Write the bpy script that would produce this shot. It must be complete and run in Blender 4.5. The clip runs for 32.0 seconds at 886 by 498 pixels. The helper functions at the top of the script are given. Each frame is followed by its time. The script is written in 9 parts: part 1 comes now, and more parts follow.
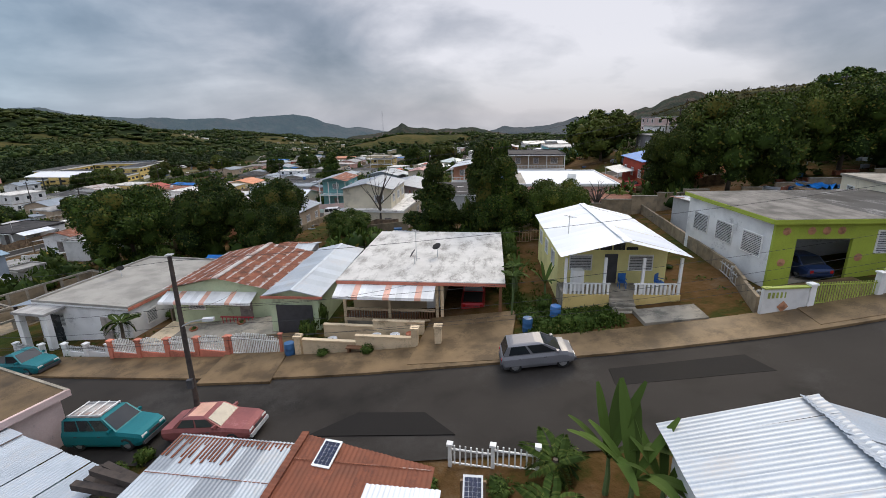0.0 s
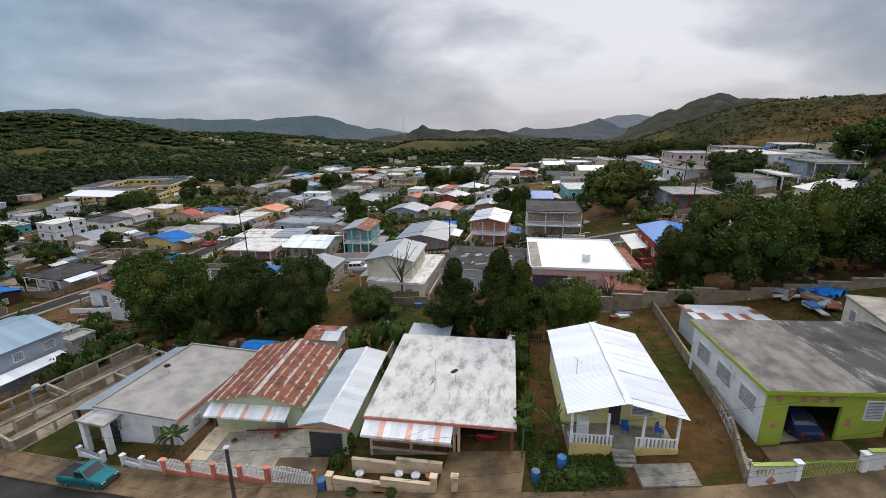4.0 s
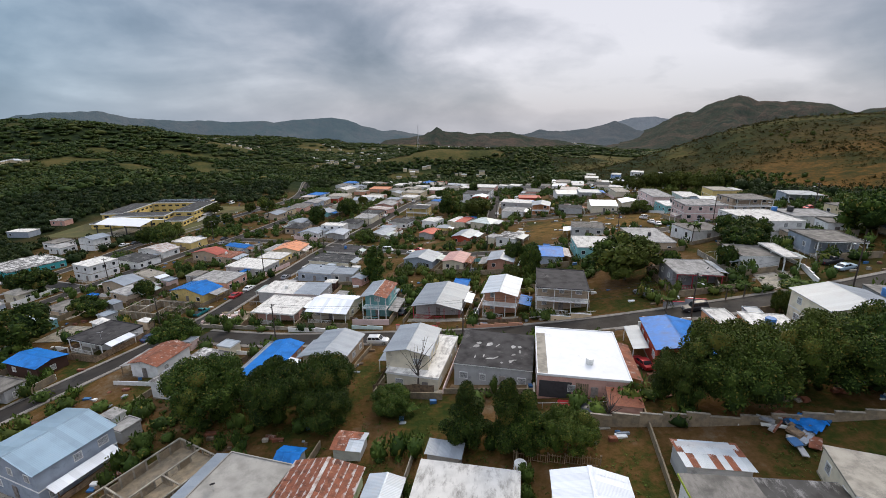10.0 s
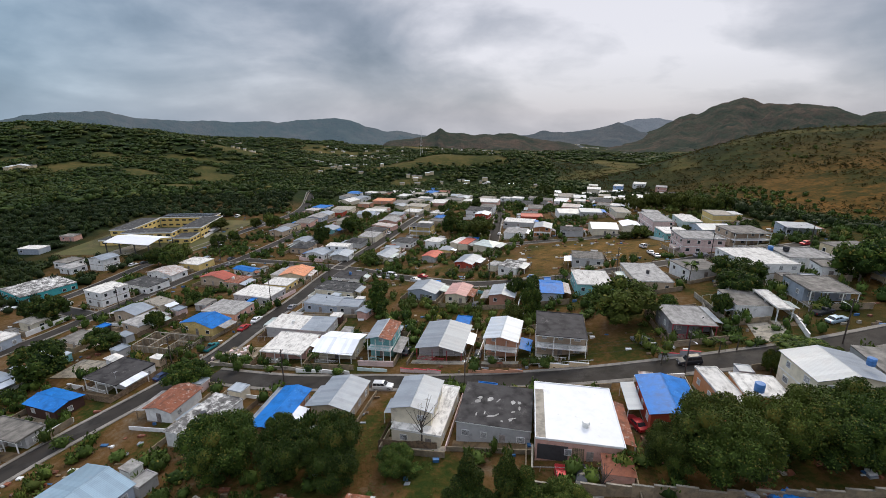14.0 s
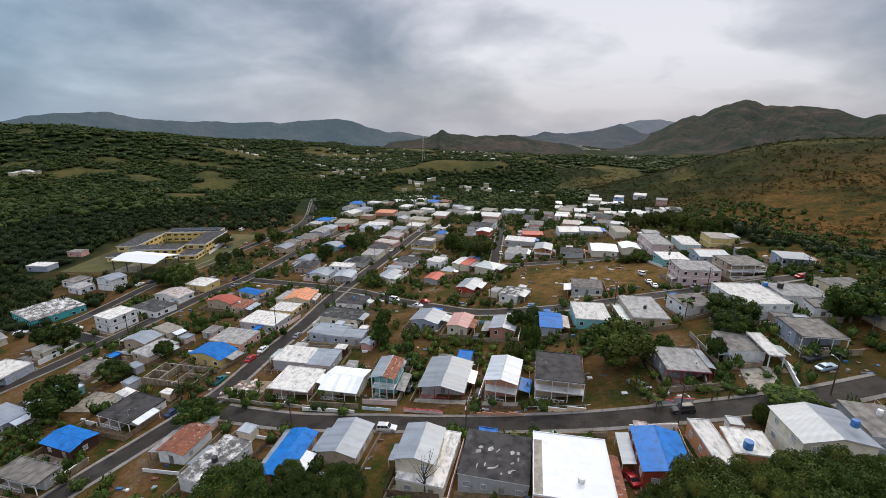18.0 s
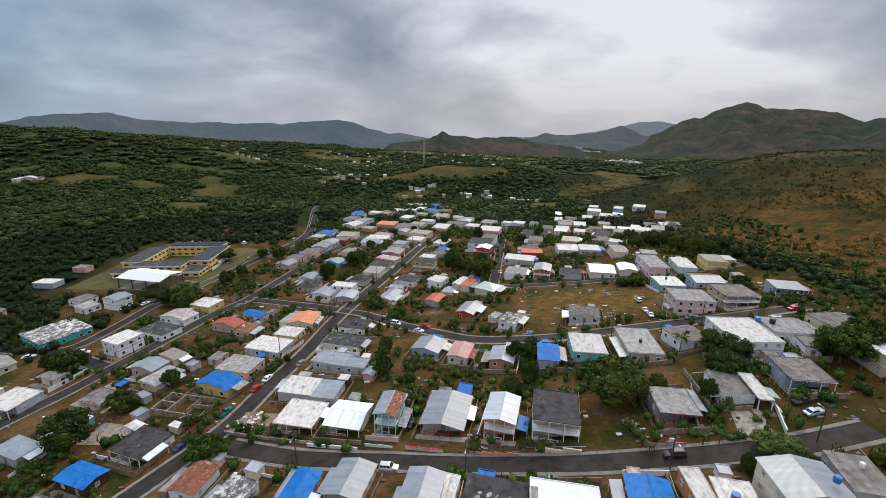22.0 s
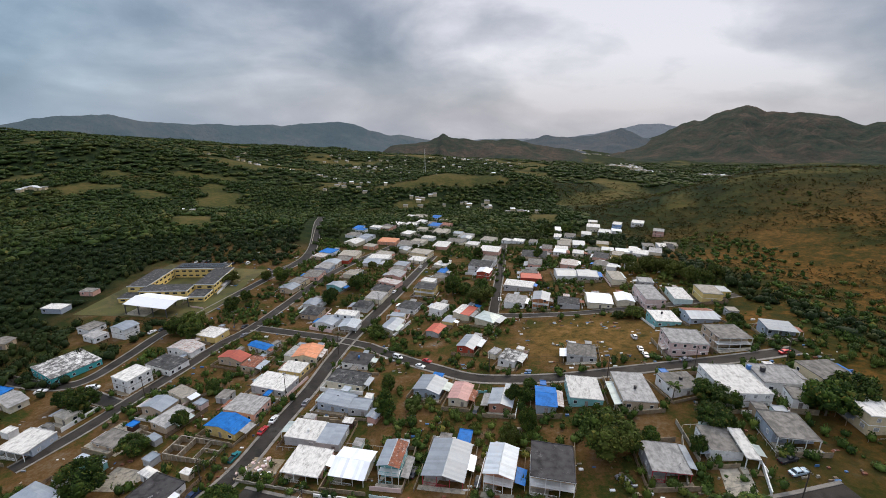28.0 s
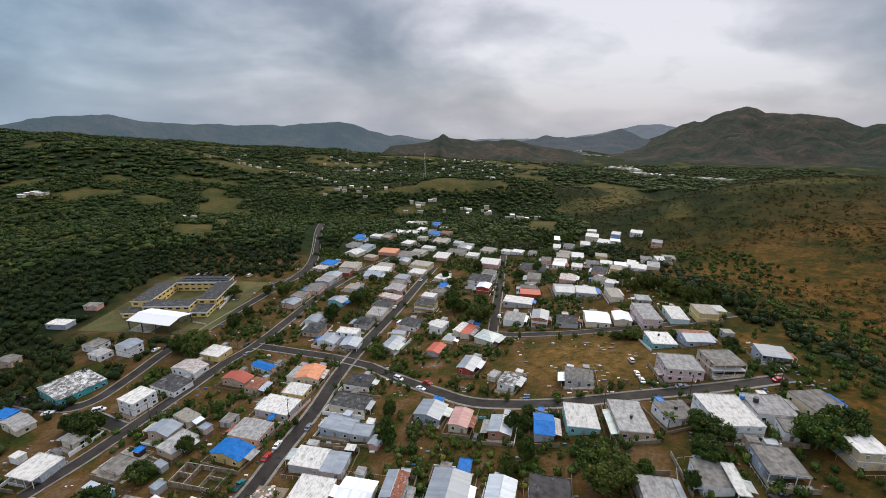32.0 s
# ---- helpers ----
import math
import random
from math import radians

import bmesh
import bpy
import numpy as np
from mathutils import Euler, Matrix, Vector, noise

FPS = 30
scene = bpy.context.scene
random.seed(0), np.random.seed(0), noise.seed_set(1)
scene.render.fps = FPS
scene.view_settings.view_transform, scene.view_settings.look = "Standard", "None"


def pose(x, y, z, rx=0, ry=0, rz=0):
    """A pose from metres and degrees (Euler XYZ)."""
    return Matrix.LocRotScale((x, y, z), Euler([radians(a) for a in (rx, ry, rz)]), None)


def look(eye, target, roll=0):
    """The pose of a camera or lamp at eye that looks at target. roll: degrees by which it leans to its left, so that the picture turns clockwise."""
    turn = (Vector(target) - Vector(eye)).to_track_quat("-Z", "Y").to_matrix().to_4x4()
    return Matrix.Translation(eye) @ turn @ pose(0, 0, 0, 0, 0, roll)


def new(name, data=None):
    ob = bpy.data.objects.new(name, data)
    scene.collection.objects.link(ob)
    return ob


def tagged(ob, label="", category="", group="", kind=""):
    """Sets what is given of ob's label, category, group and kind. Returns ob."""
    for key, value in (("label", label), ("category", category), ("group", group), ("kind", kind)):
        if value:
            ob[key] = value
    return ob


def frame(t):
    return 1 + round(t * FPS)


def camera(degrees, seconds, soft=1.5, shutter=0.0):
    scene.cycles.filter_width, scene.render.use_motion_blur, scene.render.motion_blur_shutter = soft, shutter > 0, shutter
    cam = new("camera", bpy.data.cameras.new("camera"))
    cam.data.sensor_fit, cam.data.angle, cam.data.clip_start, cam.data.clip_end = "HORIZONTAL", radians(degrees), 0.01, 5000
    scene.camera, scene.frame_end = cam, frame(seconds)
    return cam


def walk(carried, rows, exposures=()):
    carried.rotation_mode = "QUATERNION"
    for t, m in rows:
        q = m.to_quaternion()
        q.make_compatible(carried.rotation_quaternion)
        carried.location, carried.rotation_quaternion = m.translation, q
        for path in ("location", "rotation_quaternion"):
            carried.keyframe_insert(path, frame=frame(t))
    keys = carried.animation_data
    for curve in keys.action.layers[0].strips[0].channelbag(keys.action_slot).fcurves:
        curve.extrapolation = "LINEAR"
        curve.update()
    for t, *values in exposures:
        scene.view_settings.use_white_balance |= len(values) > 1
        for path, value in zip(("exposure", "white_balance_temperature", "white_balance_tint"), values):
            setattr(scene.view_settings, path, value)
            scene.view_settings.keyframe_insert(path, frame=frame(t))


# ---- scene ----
cam = camera(89.0, 32.0, 0.5)
PATH = [
    (0, (0.00, -0.00, 13.00), (4.13, 47.80, -1.08), -0.94),
    (0.5, (-0.03, -0.02, 14.30), (3.74, 47.81, 0.21), -0.89),
    (1, (-0.04, -0.00, 15.64), (3.40, 47.85, 1.54), -0.86),
    (1.5, (-0.03, 0.03, 17.01), (3.10, 47.90, 2.90), -0.83),
    (2, (0.01, 0.06, 18.41), (2.91, 47.94, 4.30), -0.81),
    (2.5, (0.06, 0.09, 19.81), (2.76, 47.98, 5.70), -0.79),
    (3, (0.07, 0.09, 21.21), (2.56, 47.99, 7.11), -0.75),
    (3.5, (0.07, 0.06, 22.61), (2.35, 47.98, 8.53), -0.71),
    (4.5, (0.10, 0.01, 25.46), (2.02, 47.95, 11.38), -0.65),
    (5.5, (0.08, -0.04, 28.32), (1.67, 47.91, 14.23), -0.59),
    (6, (0.04, -0.09, 29.73), (1.46, 47.86, 15.63), -0.57),
    (7, (-0.02, -0.24, 32.45), (1.17, 47.71, 18.35), -0.56),
    (8, (-0.09, -0.43, 35.04), (0.92, 47.53, 20.94), -0.54),
    (9, (-0.09, -0.57, 37.71), (0.74, 47.39, 23.61), -0.51),
    (10, (-0.08, -0.67, 40.45), (0.60, 47.30, 26.35), -0.47),
    (12, (-0.20, -0.73, 46.01), (0.31, 47.23, 31.87), -0.32),
    (14, (-0.22, -0.74, 51.61), (0.19, 47.21, 37.42), -0.16),
    (16, (-0.37, -0.86, 57.08), (-0.03, 47.08, 42.88), -0.03),
    (18, (-0.54, -0.93, 62.65), (-0.26, 47.00, 48.39), 0.07),
    (20, (-0.67, -1.02, 68.23), (-0.42, 46.91, 53.99), 0.20),
    (22, (-0.83, -1.18, 73.70), (-0.56, 46.73, 59.41), 0.34),
    (24, (-1.06, -1.26, 79.09), (-0.79, 46.64, 64.76), 0.42),
    (26, (-1.32, -1.22, 84.54), (-1.04, 46.68, 70.20), 0.51),
    (28, (-1.47, -1.16, 89.91), (-1.19, 46.74, 75.56), 0.57),
    (30, (-1.63, -1.12, 95.36), (-1.33, 46.76, 80.95), 0.68),
    (32, (-2.00, -0.93, 100.95), (-1.67, 46.93, 86.46), 0.78),
]
walk(cam, [(t, look(eye, target, roll)) for t, eye, target, roll in PATH])


# ---- sky and light: a bright overcast afternoon ----
world = bpy.data.worlds.new("overcast_sky")
scene.world = world
world.use_nodes = True


def node(tree, kind, **values):
    n = tree.nodes.new(kind)
    if "sky_type" in values:
        n.sky_type, n.sun_disc = values["sky_type"], values["sun_disc"]
        n.sun_elevation, n.sun_rotation = values["sun_elevation"], values["sun_rotation"]
    return n


def join(tree, a, out, b, inp):
    tree.links.new(a.outputs[out], b.inputs[inp])


def math_node(tree, op, a, b=None, clamp=False):
    n = tree.nodes.new("ShaderNodeMath")
    n.operation, n.use_clamp = op, clamp
    for i, v in enumerate((a, b)):
        if v is None:
            continue
        if isinstance(v, (int, float)):
            n.inputs[i].default_value = v
        else:
            tree.links.new(v, n.inputs[i])
    return n.outputs[0]


def ramp(tree, source, stops):
    n = tree.nodes.new("ShaderNodeValToRGB")
    e = n.color_ramp.elements
    while len(e) < len(stops):
        e.new(0.5)
    for k, (pos, col) in zip(e, stops):
        k.position, k.color = pos, (*col, 1) if len(col) == 3 else col
    tree.links.new(source, n.inputs[0])
    return n.outputs[0]


def mix(tree, fac, a, b, blend="MIX"):
    n = tree.nodes.new("ShaderNodeMix")
    n.data_type, n.blend_type = "RGBA", blend
    for i, v in ((0, fac), (6, a), (7, b)):
        if isinstance(v, (int, float)):
            n.inputs[i].default_value = v
        elif isinstance(v, tuple):
            n.inputs[i].default_value = (*v, 1)
        else:
            tree.links.new(v, n.inputs[i])
    return n.outputs[2]


SUN_BEARING, SUN_HEIGHT = 24, 38
wt = world.node_tree
back = wt.nodes["Background"]
nishita = node(wt, "ShaderNodeTexSky", sky_type="NISHITA", sun_disc=False, sun_elevation=radians(SUN_HEIGHT), sun_rotation=radians(SUN_BEARING))
coord = wt.nodes.new("ShaderNodeTexCoord")
sep = wt.nodes.new("ShaderNodeSeparateXYZ")
join(wt, coord, "Generated", sep, 0)
up = math_node(wt, "MAXIMUM", sep.outputs[2], 0.0)


def cloud_noise(stretch, place, scale, detail, twist):
    """Noise over the dome of the sky, flattened towards the horizon."""
    lay = node(wt, "ShaderNodeMapping")
    lay.inputs["Location"].default_value, lay.inputs["Scale"].default_value = place, stretch
    join(wt, coord, "Generated", lay, 0)
    n = node(wt, "ShaderNodeTexNoise")
    for key, value in (("Scale", scale), ("Detail", detail), ("Roughness", 0.5), ("Distortion", twist)):
        n.inputs[key].default_value = value
    join(wt, lay, 0, n, "Vector")
    return n.outputs[0]


def towards(bearing, height, power):
    """Rises to 1 in one direction of the sky."""
    d = wt.nodes.new("ShaderNodeVectorMath")
    d.operation = "DOT_PRODUCT"
    join(wt, coord, "Generated", d, 0)
    d.inputs[1].default_value = (math.sin(radians(bearing)) * math.cos(radians(height)), math.cos(radians(bearing)) * math.cos(radians(height)), math.sin(radians(height)))
    return math_node(wt, "POWER", math_node(wt, "MAXIMUM", d.outputs["Value"], 0.0), power)


billow = cloud_noise((1.0, 1.0, 2.7), (0.35, 0.1, 0.55), 2.5, 7.0, 0.35)
broad = cloud_noise((1.0, 1.0, 2.2), (1.7, 0.6, 0.2), 1.1, 3.0, 0.3)
puffs = cloud_noise((1.0, 1.0, 2.0), (4.1, 2.6, 1.2), 6.5, 8.0, 0.2)
cloud = math_node(wt, "ADD", math_node(wt, "MULTIPLY", billow, 0.60), math_node(wt, "MULTIPLY", broad, 0.24))
cloud = math_node(wt, "ADD", cloud, math_node(wt, "MULTIPLY", puffs, 0.24))
# the sun behind thin cloud on one side, a heavy rain cloud on the other
cloud = math_node(wt, "ADD", cloud, math_node(wt, "MULTIPLY", towards(17, 15, 26.0), 0.085))
cloud = math_node(wt, "ADD", cloud, math_node(wt, "MULTIPLY", towards(-16, 19, 40.0), 0.075))
cloud = math_node(wt, "SUBTRACT", cloud, math_node(wt, "MULTIPLY", towards(-52, 14, 16.0), 0.045))
cloud = math_node(wt, "ADD", cloud, math_node(wt, "MULTIPLY", towards(50, 20, 12.0), 0.085))
cloud = math_node(wt, "SUBTRACT", cloud, math_node(wt, "MULTIPLY", towards(-9, 8, 260.0), 0.045))
cloud = math_node(wt, "SUBTRACT", cloud, math_node(wt, "MULTIPLY", towards(44, 6, 130.0), 0.06))
cloud = math_node(wt, "ADD", cloud, math_node(wt, "MULTIPLY", towards(30.5, 4, 900.0), 0.05))
deck = ramp(wt, cloud, [(0.40, (0.205, 0.250, 0.325)), (0.485, (0.315, 0.355, 0.437)), (0.56, (0.485, 0.505, 0.582)), (0.655, (0.79, 0.79, 0.865))])
edge = math_node(wt, "SUBTRACT", 1.0, math_node(wt, "MULTIPLY", up, 9.0, True))
hazy = mix(wt, math_node(wt, "MULTIPLY", edge, 0.55), deck, (0.40, 0.43, 0.51))
hazy = mix(wt, towards(-58, 12, 7.0), hazy, mix(wt, 1.0, hazy, (0.74, 1.02, 1.14), "MULTIPLY"))
zenith = math_node(wt, "MULTIPLY_ADD", math_node(wt, "SUBTRACT", up, 0.30, True), 3.6)
zenith.node.inputs[2].default_value = 1.0
hazy = mix(wt, 1.0, hazy, zenith, "MULTIPLY")
sky_mix = mix(wt, 0.01, hazy, nishita.outputs[0])
wt.links.new(sky_mix, back.inputs[0])
back.inputs[1].default_value = 0.9

sun = new("sun", bpy.data.lights.new("sun", "SUN"))
sun.data.energy, sun.data.angle, sun.data.color = 1.75, radians(24), (1.0, 0.86, 0.66)
sun_way = Vector((math.sin(radians(SUN_BEARING)) * math.cos(radians(SUN_HEIGHT)), math.cos(radians(SUN_BEARING)) * math.cos(radians(SUN_HEIGHT)), math.sin(radians(SUN_HEIGHT))))
sun.matrix_world = look(tuple(sun_way * 200), (0, 0, 0))


# ---- materials ----
MATS = {}


def surface(name, base, rough=0.8, vary=0.18, scale=1.2, stain=None, amount=0.0, stain_scale=0.5, bump=0.15, metal=0.0, sheets=False, each=0.12, streak=False, fine=14.0):
    """A painted, plastered, metal or mineral surface with grain, patches, stains and a little difference from piece to piece."""
    m = bpy.data.materials.new(name)
    m.use_nodes = True
    t = m.node_tree
    bsdf = t.nodes["Principled BSDF"]
    coord = t.nodes.new("ShaderNodeTexCoord")
    info = t.nodes.new("ShaderNodeObjectInfo")
    move = t.nodes.new("ShaderNodeVectorMath")
    move.operation = "MULTIPLY_ADD"
    join(t, info, "Random", move, 0)
    move.inputs[1].default_value = (37.0, 53.0, 19.0)
    join(t, coord, "Object", move, 2)
    where = move.outputs[0]
    n1 = node(t, "ShaderNodeTexNoise")
    n1.inputs["Scale"].default_value, n1.inputs["Detail"].default_value = scale, 6.0
    t.links.new(where, n1.inputs["Vector"])
    n2 = node(t, "ShaderNodeTexNoise")
    n2.inputs["Scale"].default_value, n2.inputs["Detail"].default_value = fine, 3.0
    t.links.new(where, n2.inputs["Vector"])
    dark = tuple(c * (1 - vary * 1.6) for c in base)
    pale = tuple(min(1, c * (1 + vary * 0.7)) for c in base)
    col = ramp(t, n1.outputs[0], [(0.32, dark), (0.5, base), (0.68, pale)])
    col = mix(t, 0.16, col, n2.outputs[0], "OVERLAY")
    height = math_node(t, "MULTIPLY_ADD", n1.outputs[0], 0.4)
    height.node.inputs[2].default_value = 0.0
    if stain is not None:
        n3 = node(t, "ShaderNodeTexNoise")
        n3.inputs["Scale"].default_value, n3.inputs["Detail"].default_value, n3.inputs["Roughness"].default_value = stain_scale, 9.0, 0.70
        if streak:
            lay = node(t, "ShaderNodeMapping")
            lay.inputs["Scale"].default_value = (1.5, 0.6, 1.0)
            t.links.new(where, lay.inputs[0])
            join(t, lay, 0, n3, "Vector")
        else:
            t.links.new(where, n3.inputs["Vector"])
        lo = 0.615 - 0.32 * amount
        blot = math_node(t, "ADD", math_node(t, "MULTIPLY", n3.outputs[0], 0.78), math_node(t, "MULTIPLY", n2.outputs[0], 0.22))
        mask = ramp(t, blot, [(lo - 0.03, (0, 0, 0)), (lo + 0.02, (0.35, 0.35, 0.35)), (lo + 0.12, (1, 1, 1))] if streak else [(lo, (0, 0, 0)), (lo + 0.1, (1, 1, 1))])
        col = mix(t, math_node(t, "MULTIPLY", mask, 0.8), col, stain)
    if sheets:
        s = t.nodes.new("ShaderNodeSeparateXYZ")
        join(t, coord, "Object", s, 0)
        band = math_node(t, "FLOOR", math_node(t, "MULTIPLY", s.outputs[1], 1.18))
        wn_ = t.nodes.new("ShaderNodeTexWhiteNoise")
        wn_.noise_dimensions = "2D"
        cv = t.nodes.new("ShaderNodeCombineXYZ")
        t.links.new(band, cv.inputs[0])
        t.links.new(math_node(t, "ADD", math_node(t, "SIGN", s.outputs[0]), info.outputs["Random"]), cv.inputs[1])
        t.links.new(cv.outputs[0], wn_.inputs["Vector"])
        tone = math_node(t, "MULTIPLY_ADD", wn_.outputs[0], 0.22)
        tone.node.inputs[2].default_value = 0.87
        col = mix(t, 1.0, col, tone, "MULTIPLY")
        wave = math_node(t, "SINE", math_node(t, "MULTIPLY", s.outputs[1], 31.0))
        height = math_node(t, "ADD", height, math_node(t, "MULTIPLY", wave, 0.35))
    change = math_node(t, "MULTIPLY_ADD", info.outputs["Random"], 2 * each)
    change.node.inputs[2].default_value = 1.0 - each
    col = mix(t, 1.0, col, change, "MULTIPLY")
    t.links.new(col, bsdf.inputs["Base Color"])
    rg = math_node(t, "MULTIPLY_ADD", n1.outputs[0], 0.3)
    rg.node.inputs[2].default_value = rough - 0.15
    t.links.new(rg, bsdf.inputs["Roughness"])
    bsdf.inputs["Metallic"].default_value = metal
    if bump:
        b = t.nodes.new("ShaderNodeBump")
        b.inputs["Strength"].default_value, b.inputs["Distance"].default_value = bump, 0.05
        t.links.new(height, b.inputs["Height"])
        join(t, b, 0, bsdf, "Normal")
    if metal == 0.0 and name[:4] in ("roof", "wall", "asph", "conc", "bloc", "wet_"):
        bsdf.inputs["Specular IOR Level"].default_value = 0.12
    MATS[name] = m
    if sheets:
        # the same metal for sheets whose ribs are real
        surface("plain_" + name, base, rough, vary, scale, stain, amount, stain_scale, 0.1, metal, False, 0.09, streak, fine)
    return m


surface("roof_white", (0.66, 0.64, 0.60), 0.75, 0.10, 0.7, (0.20, 0.185, 0.165), 0.30, 0.8, 0.1, streak=True)
surface("roof_clean", (0.800, 0.810, 0.820), 0.6, 0.03, 0.7, (0.5, 0.47, 0.4), 0.06, 0.5, 0.05)
surface("roof_grey", (0.215, 0.20, 0.18), 0.9, 0.3, 0.6, (0.10, 0.095, 0.085), 0.40, 0.5, 0.15, streak=True)
surface("roof_greywhite", (0.36, 0.35, 0.335), 0.85, 0.2, 0.8, (0.17, 0.165, 0.16), 0.40, 0.6, 0.12, streak=True)
surface("roof_dark", (0.055, 0.052, 0.052), 0.85, 0.35, 0.5, (0.16, 0.15, 0.145), 0.15, 0.4, 0.12)
surface("roof_darkgrey", (0.06, 0.06, 0.06), 0.9, 0.3, 0.6, (0.24, 0.23, 0.22), 0.25, 0.5, 0.12)
surface("roof_darkwhite", (0.12, 0.115, 0.11), 0.85, 0.3, 0.6, (0.78, 0.77, 0.74), 0.42, 0.55, 0.12)
surface("roof_darkstain", (0.060, 0.058, 0.056), 0.6, 0.35, 0.5, (0.42, 0.41, 0.40), 0.22, 0.45, 0.12, streak=True)
surface("roof_redrust", (0.22, 0.068, 0.032), 0.75, 0.22, 0.8, (0.12, 0.04, 0.024), 0.4, 0.8, 0.3, 0.1, True)
surface("roof_tan", (0.340, 0.310, 0.260), 0.85, 0.2, 0.8, (0.2, 0.185, 0.16), 0.35, 0.5, 0.1)
surface("roof_zinc", (0.28, 0.31, 0.345), 0.45, 0.08, 0.5, (0.36, 0.36, 0.35), 0.12, 0.5, 0.35, 0.25, True)
surface("roof_zincwhite", (0.43, 0.475, 0.52), 0.45, 0.08, 0.5, (0.45, 0.45, 0.45), 0.3, 0.5, 0.35, 0.15, True)
surface("roof_bluezinc", (0.24, 0.33, 0.40), 0.45, 0.06, 0.5, (0.33, 0.36, 0.38), 0.1, 0.5, 0.35, 0.2, True)
surface("roof_whitemetal", (0.740, 0.770, 0.810), 0.5, 0.04, 0.5, (0.6, 0.6, 0.6), 0.0, 0.5, 0.3, 0.05, True)
surface("roof_rust", (0.215, 0.072, 0.036), 0.8, 0.35, 0.8, (0.52, 0.47, 0.43), 0.22, 1.3, 0.35, 0.1, True)
surface("roof_rustwhite", (0.460, 0.440, 0.420), 0.7, 0.15, 0.8, (0.24, 0.10, 0.055), 0.42, 0.9, 0.35, 0.1, True)
surface("roof_greenzinc", (0.42, 0.47, 0.45), 0.5, 0.12, 0.5, (0.28, 0.36, 0.32), 0.3, 0.6, 0.3, 0.2, True)
surface("roof_blue", (0.012, 0.14, 0.44), 0.4, 0.2, 0.7, (0.07, 0.26, 0.56), 0.15, 0.9, 0.45, each=0.1, fine=3.0)
surface("roof_red", (0.42, 0.085, 0.05), 0.6, 0.12, 0.7, (0.3, 0.08, 0.05), 0.25, 0.8, 0.3, 0.1, True)
surface("roof_orange", (0.58, 0.23, 0.11), 0.6, 0.12, 0.7, (0.62, 0.42, 0.33), 0.2, 0.8, 0.3, 0.1, True)
surface("roof_pink", (0.52, 0.30, 0.27), 0.6, 0.12, 0.7, (0.45, 0.22, 0.19), 0.25, 0.8, 0.3, 0.1, True)
WALLS = {"white": (0.74, 0.74, 0.73), "cream": (0.66, 0.60, 0.47), "tan": (0.48, 0.38, 0.28), "beige": (0.60, 0.50, 0.33), "pink": (0.60, 0.36, 0.30),
         "pinkpale": (0.66, 0.50, 0.47), "salmon": (0.56, 0.29, 0.19), "orange": (0.56, 0.25, 0.12), "red": (0.40, 0.075, 0.045), "yellow": (0.66, 0.50, 0.20),
         "teal": (0.22, 0.47, 0.48), "tealpale": (0.52, 0.64, 0.62), "turquoise": (0.08, 0.42, 0.44), "grey": (0.42, 0.42, 0.42), "bluegrey": (0.36, 0.41, 0.48),
         "blue": (0.22, 0.34, 0.56), "redtrim": (0.45, 0.44, 0.45), "redgrey": (0.32, 0.32, 0.34), "brick": (0.42, 0.22, 0.16), "wood": (0.07, 0.038, 0.03), "lime": (0.33, 0.40, 0.045),
         "paleyellow": (0.72, 0.66, 0.30), "palegreen": (0.52, 0.60, 0.40)}
for key, tone in WALLS.items():
    surface("wall_" + key, tone, 0.8, 0.1, 0.8, tuple(c * 0.45 for c in tone), 0.16, 0.7, 0.08, each=0.08)
surface("trim_white", (0.78, 0.78, 0.76), 0.6, 0.06, 2.0, bump=0.03)
surface("trim_red", (0.42, 0.03, 0.05), 0.6, 0.1, 2.0, bump=0.03)
surface("trim_dark", (0.05, 0.05, 0.055), 0.6, 0.2, 2.0, bump=0.03)
surface("louvre", (0.55, 0.56, 0.57), 0.45, 0.1, 2.0, bump=0.03, metal=0.3)
surface("shade_glass", (0.03, 0.035, 0.04), 0.25, 0.2, 2.0, bump=0.0)
surface("door_paint", (0.25, 0.22, 0.2), 0.6, 0.3, 2.0, bump=0.03, each=0.4)
surface("concrete", (0.34, 0.305, 0.245), 0.9, 0.2, 0.9, (0.12, 0.115, 0.10), 0.35, 0.6, 0.15)
surface("wet_concrete", (0.165, 0.112, 0.060), 0.5, 0.35, 0.6, (0.080, 0.056, 0.032), 0.42, 0.45, 0.15)
surface("footway", (0.22, 0.20, 0.175), 0.85, 0.25, 0.6, (0.10, 0.085, 0.065), 0.4, 0.3, 0.1)
surface("blockwork", (0.27, 0.215, 0.145), 0.95, 0.2, 1.2, (0.16, 0.14, 0.11), 0.4, 0.7, 0.2)
surface("asphalt", (0.034, 0.0295, 0.0255), 0.72, 0.3, 0.35, (0.060, 0.055, 0.050), 0.3, 0.12, 0.1, fine=30)
surface("asphalt_patch", (0.015, 0.0135, 0.0125), 0.75, 0.2, 0.4, bump=0.1)
surface("kerb_stone", (0.40, 0.375, 0.33), 0.9, 0.2, 1.4, (0.16, 0.13, 0.09), 0.45, 0.8, 0.15)
surface("pole_wood", (0.055, 0.042, 0.035), 0.9, 0.3, 3.0, bump=0.2)
surface("tank_white", (0.75, 0.75, 0.72), 0.5, 0.1, 2.0, bump=0.02)
surface("tank_blue", (0.05, 0.17, 0.42), 0.45, 0.1, 2.0, bump=0.02)
surface("tank_dark", (0.03, 0.03, 0.035), 0.5, 0.1, 2.0, bump=0.02)

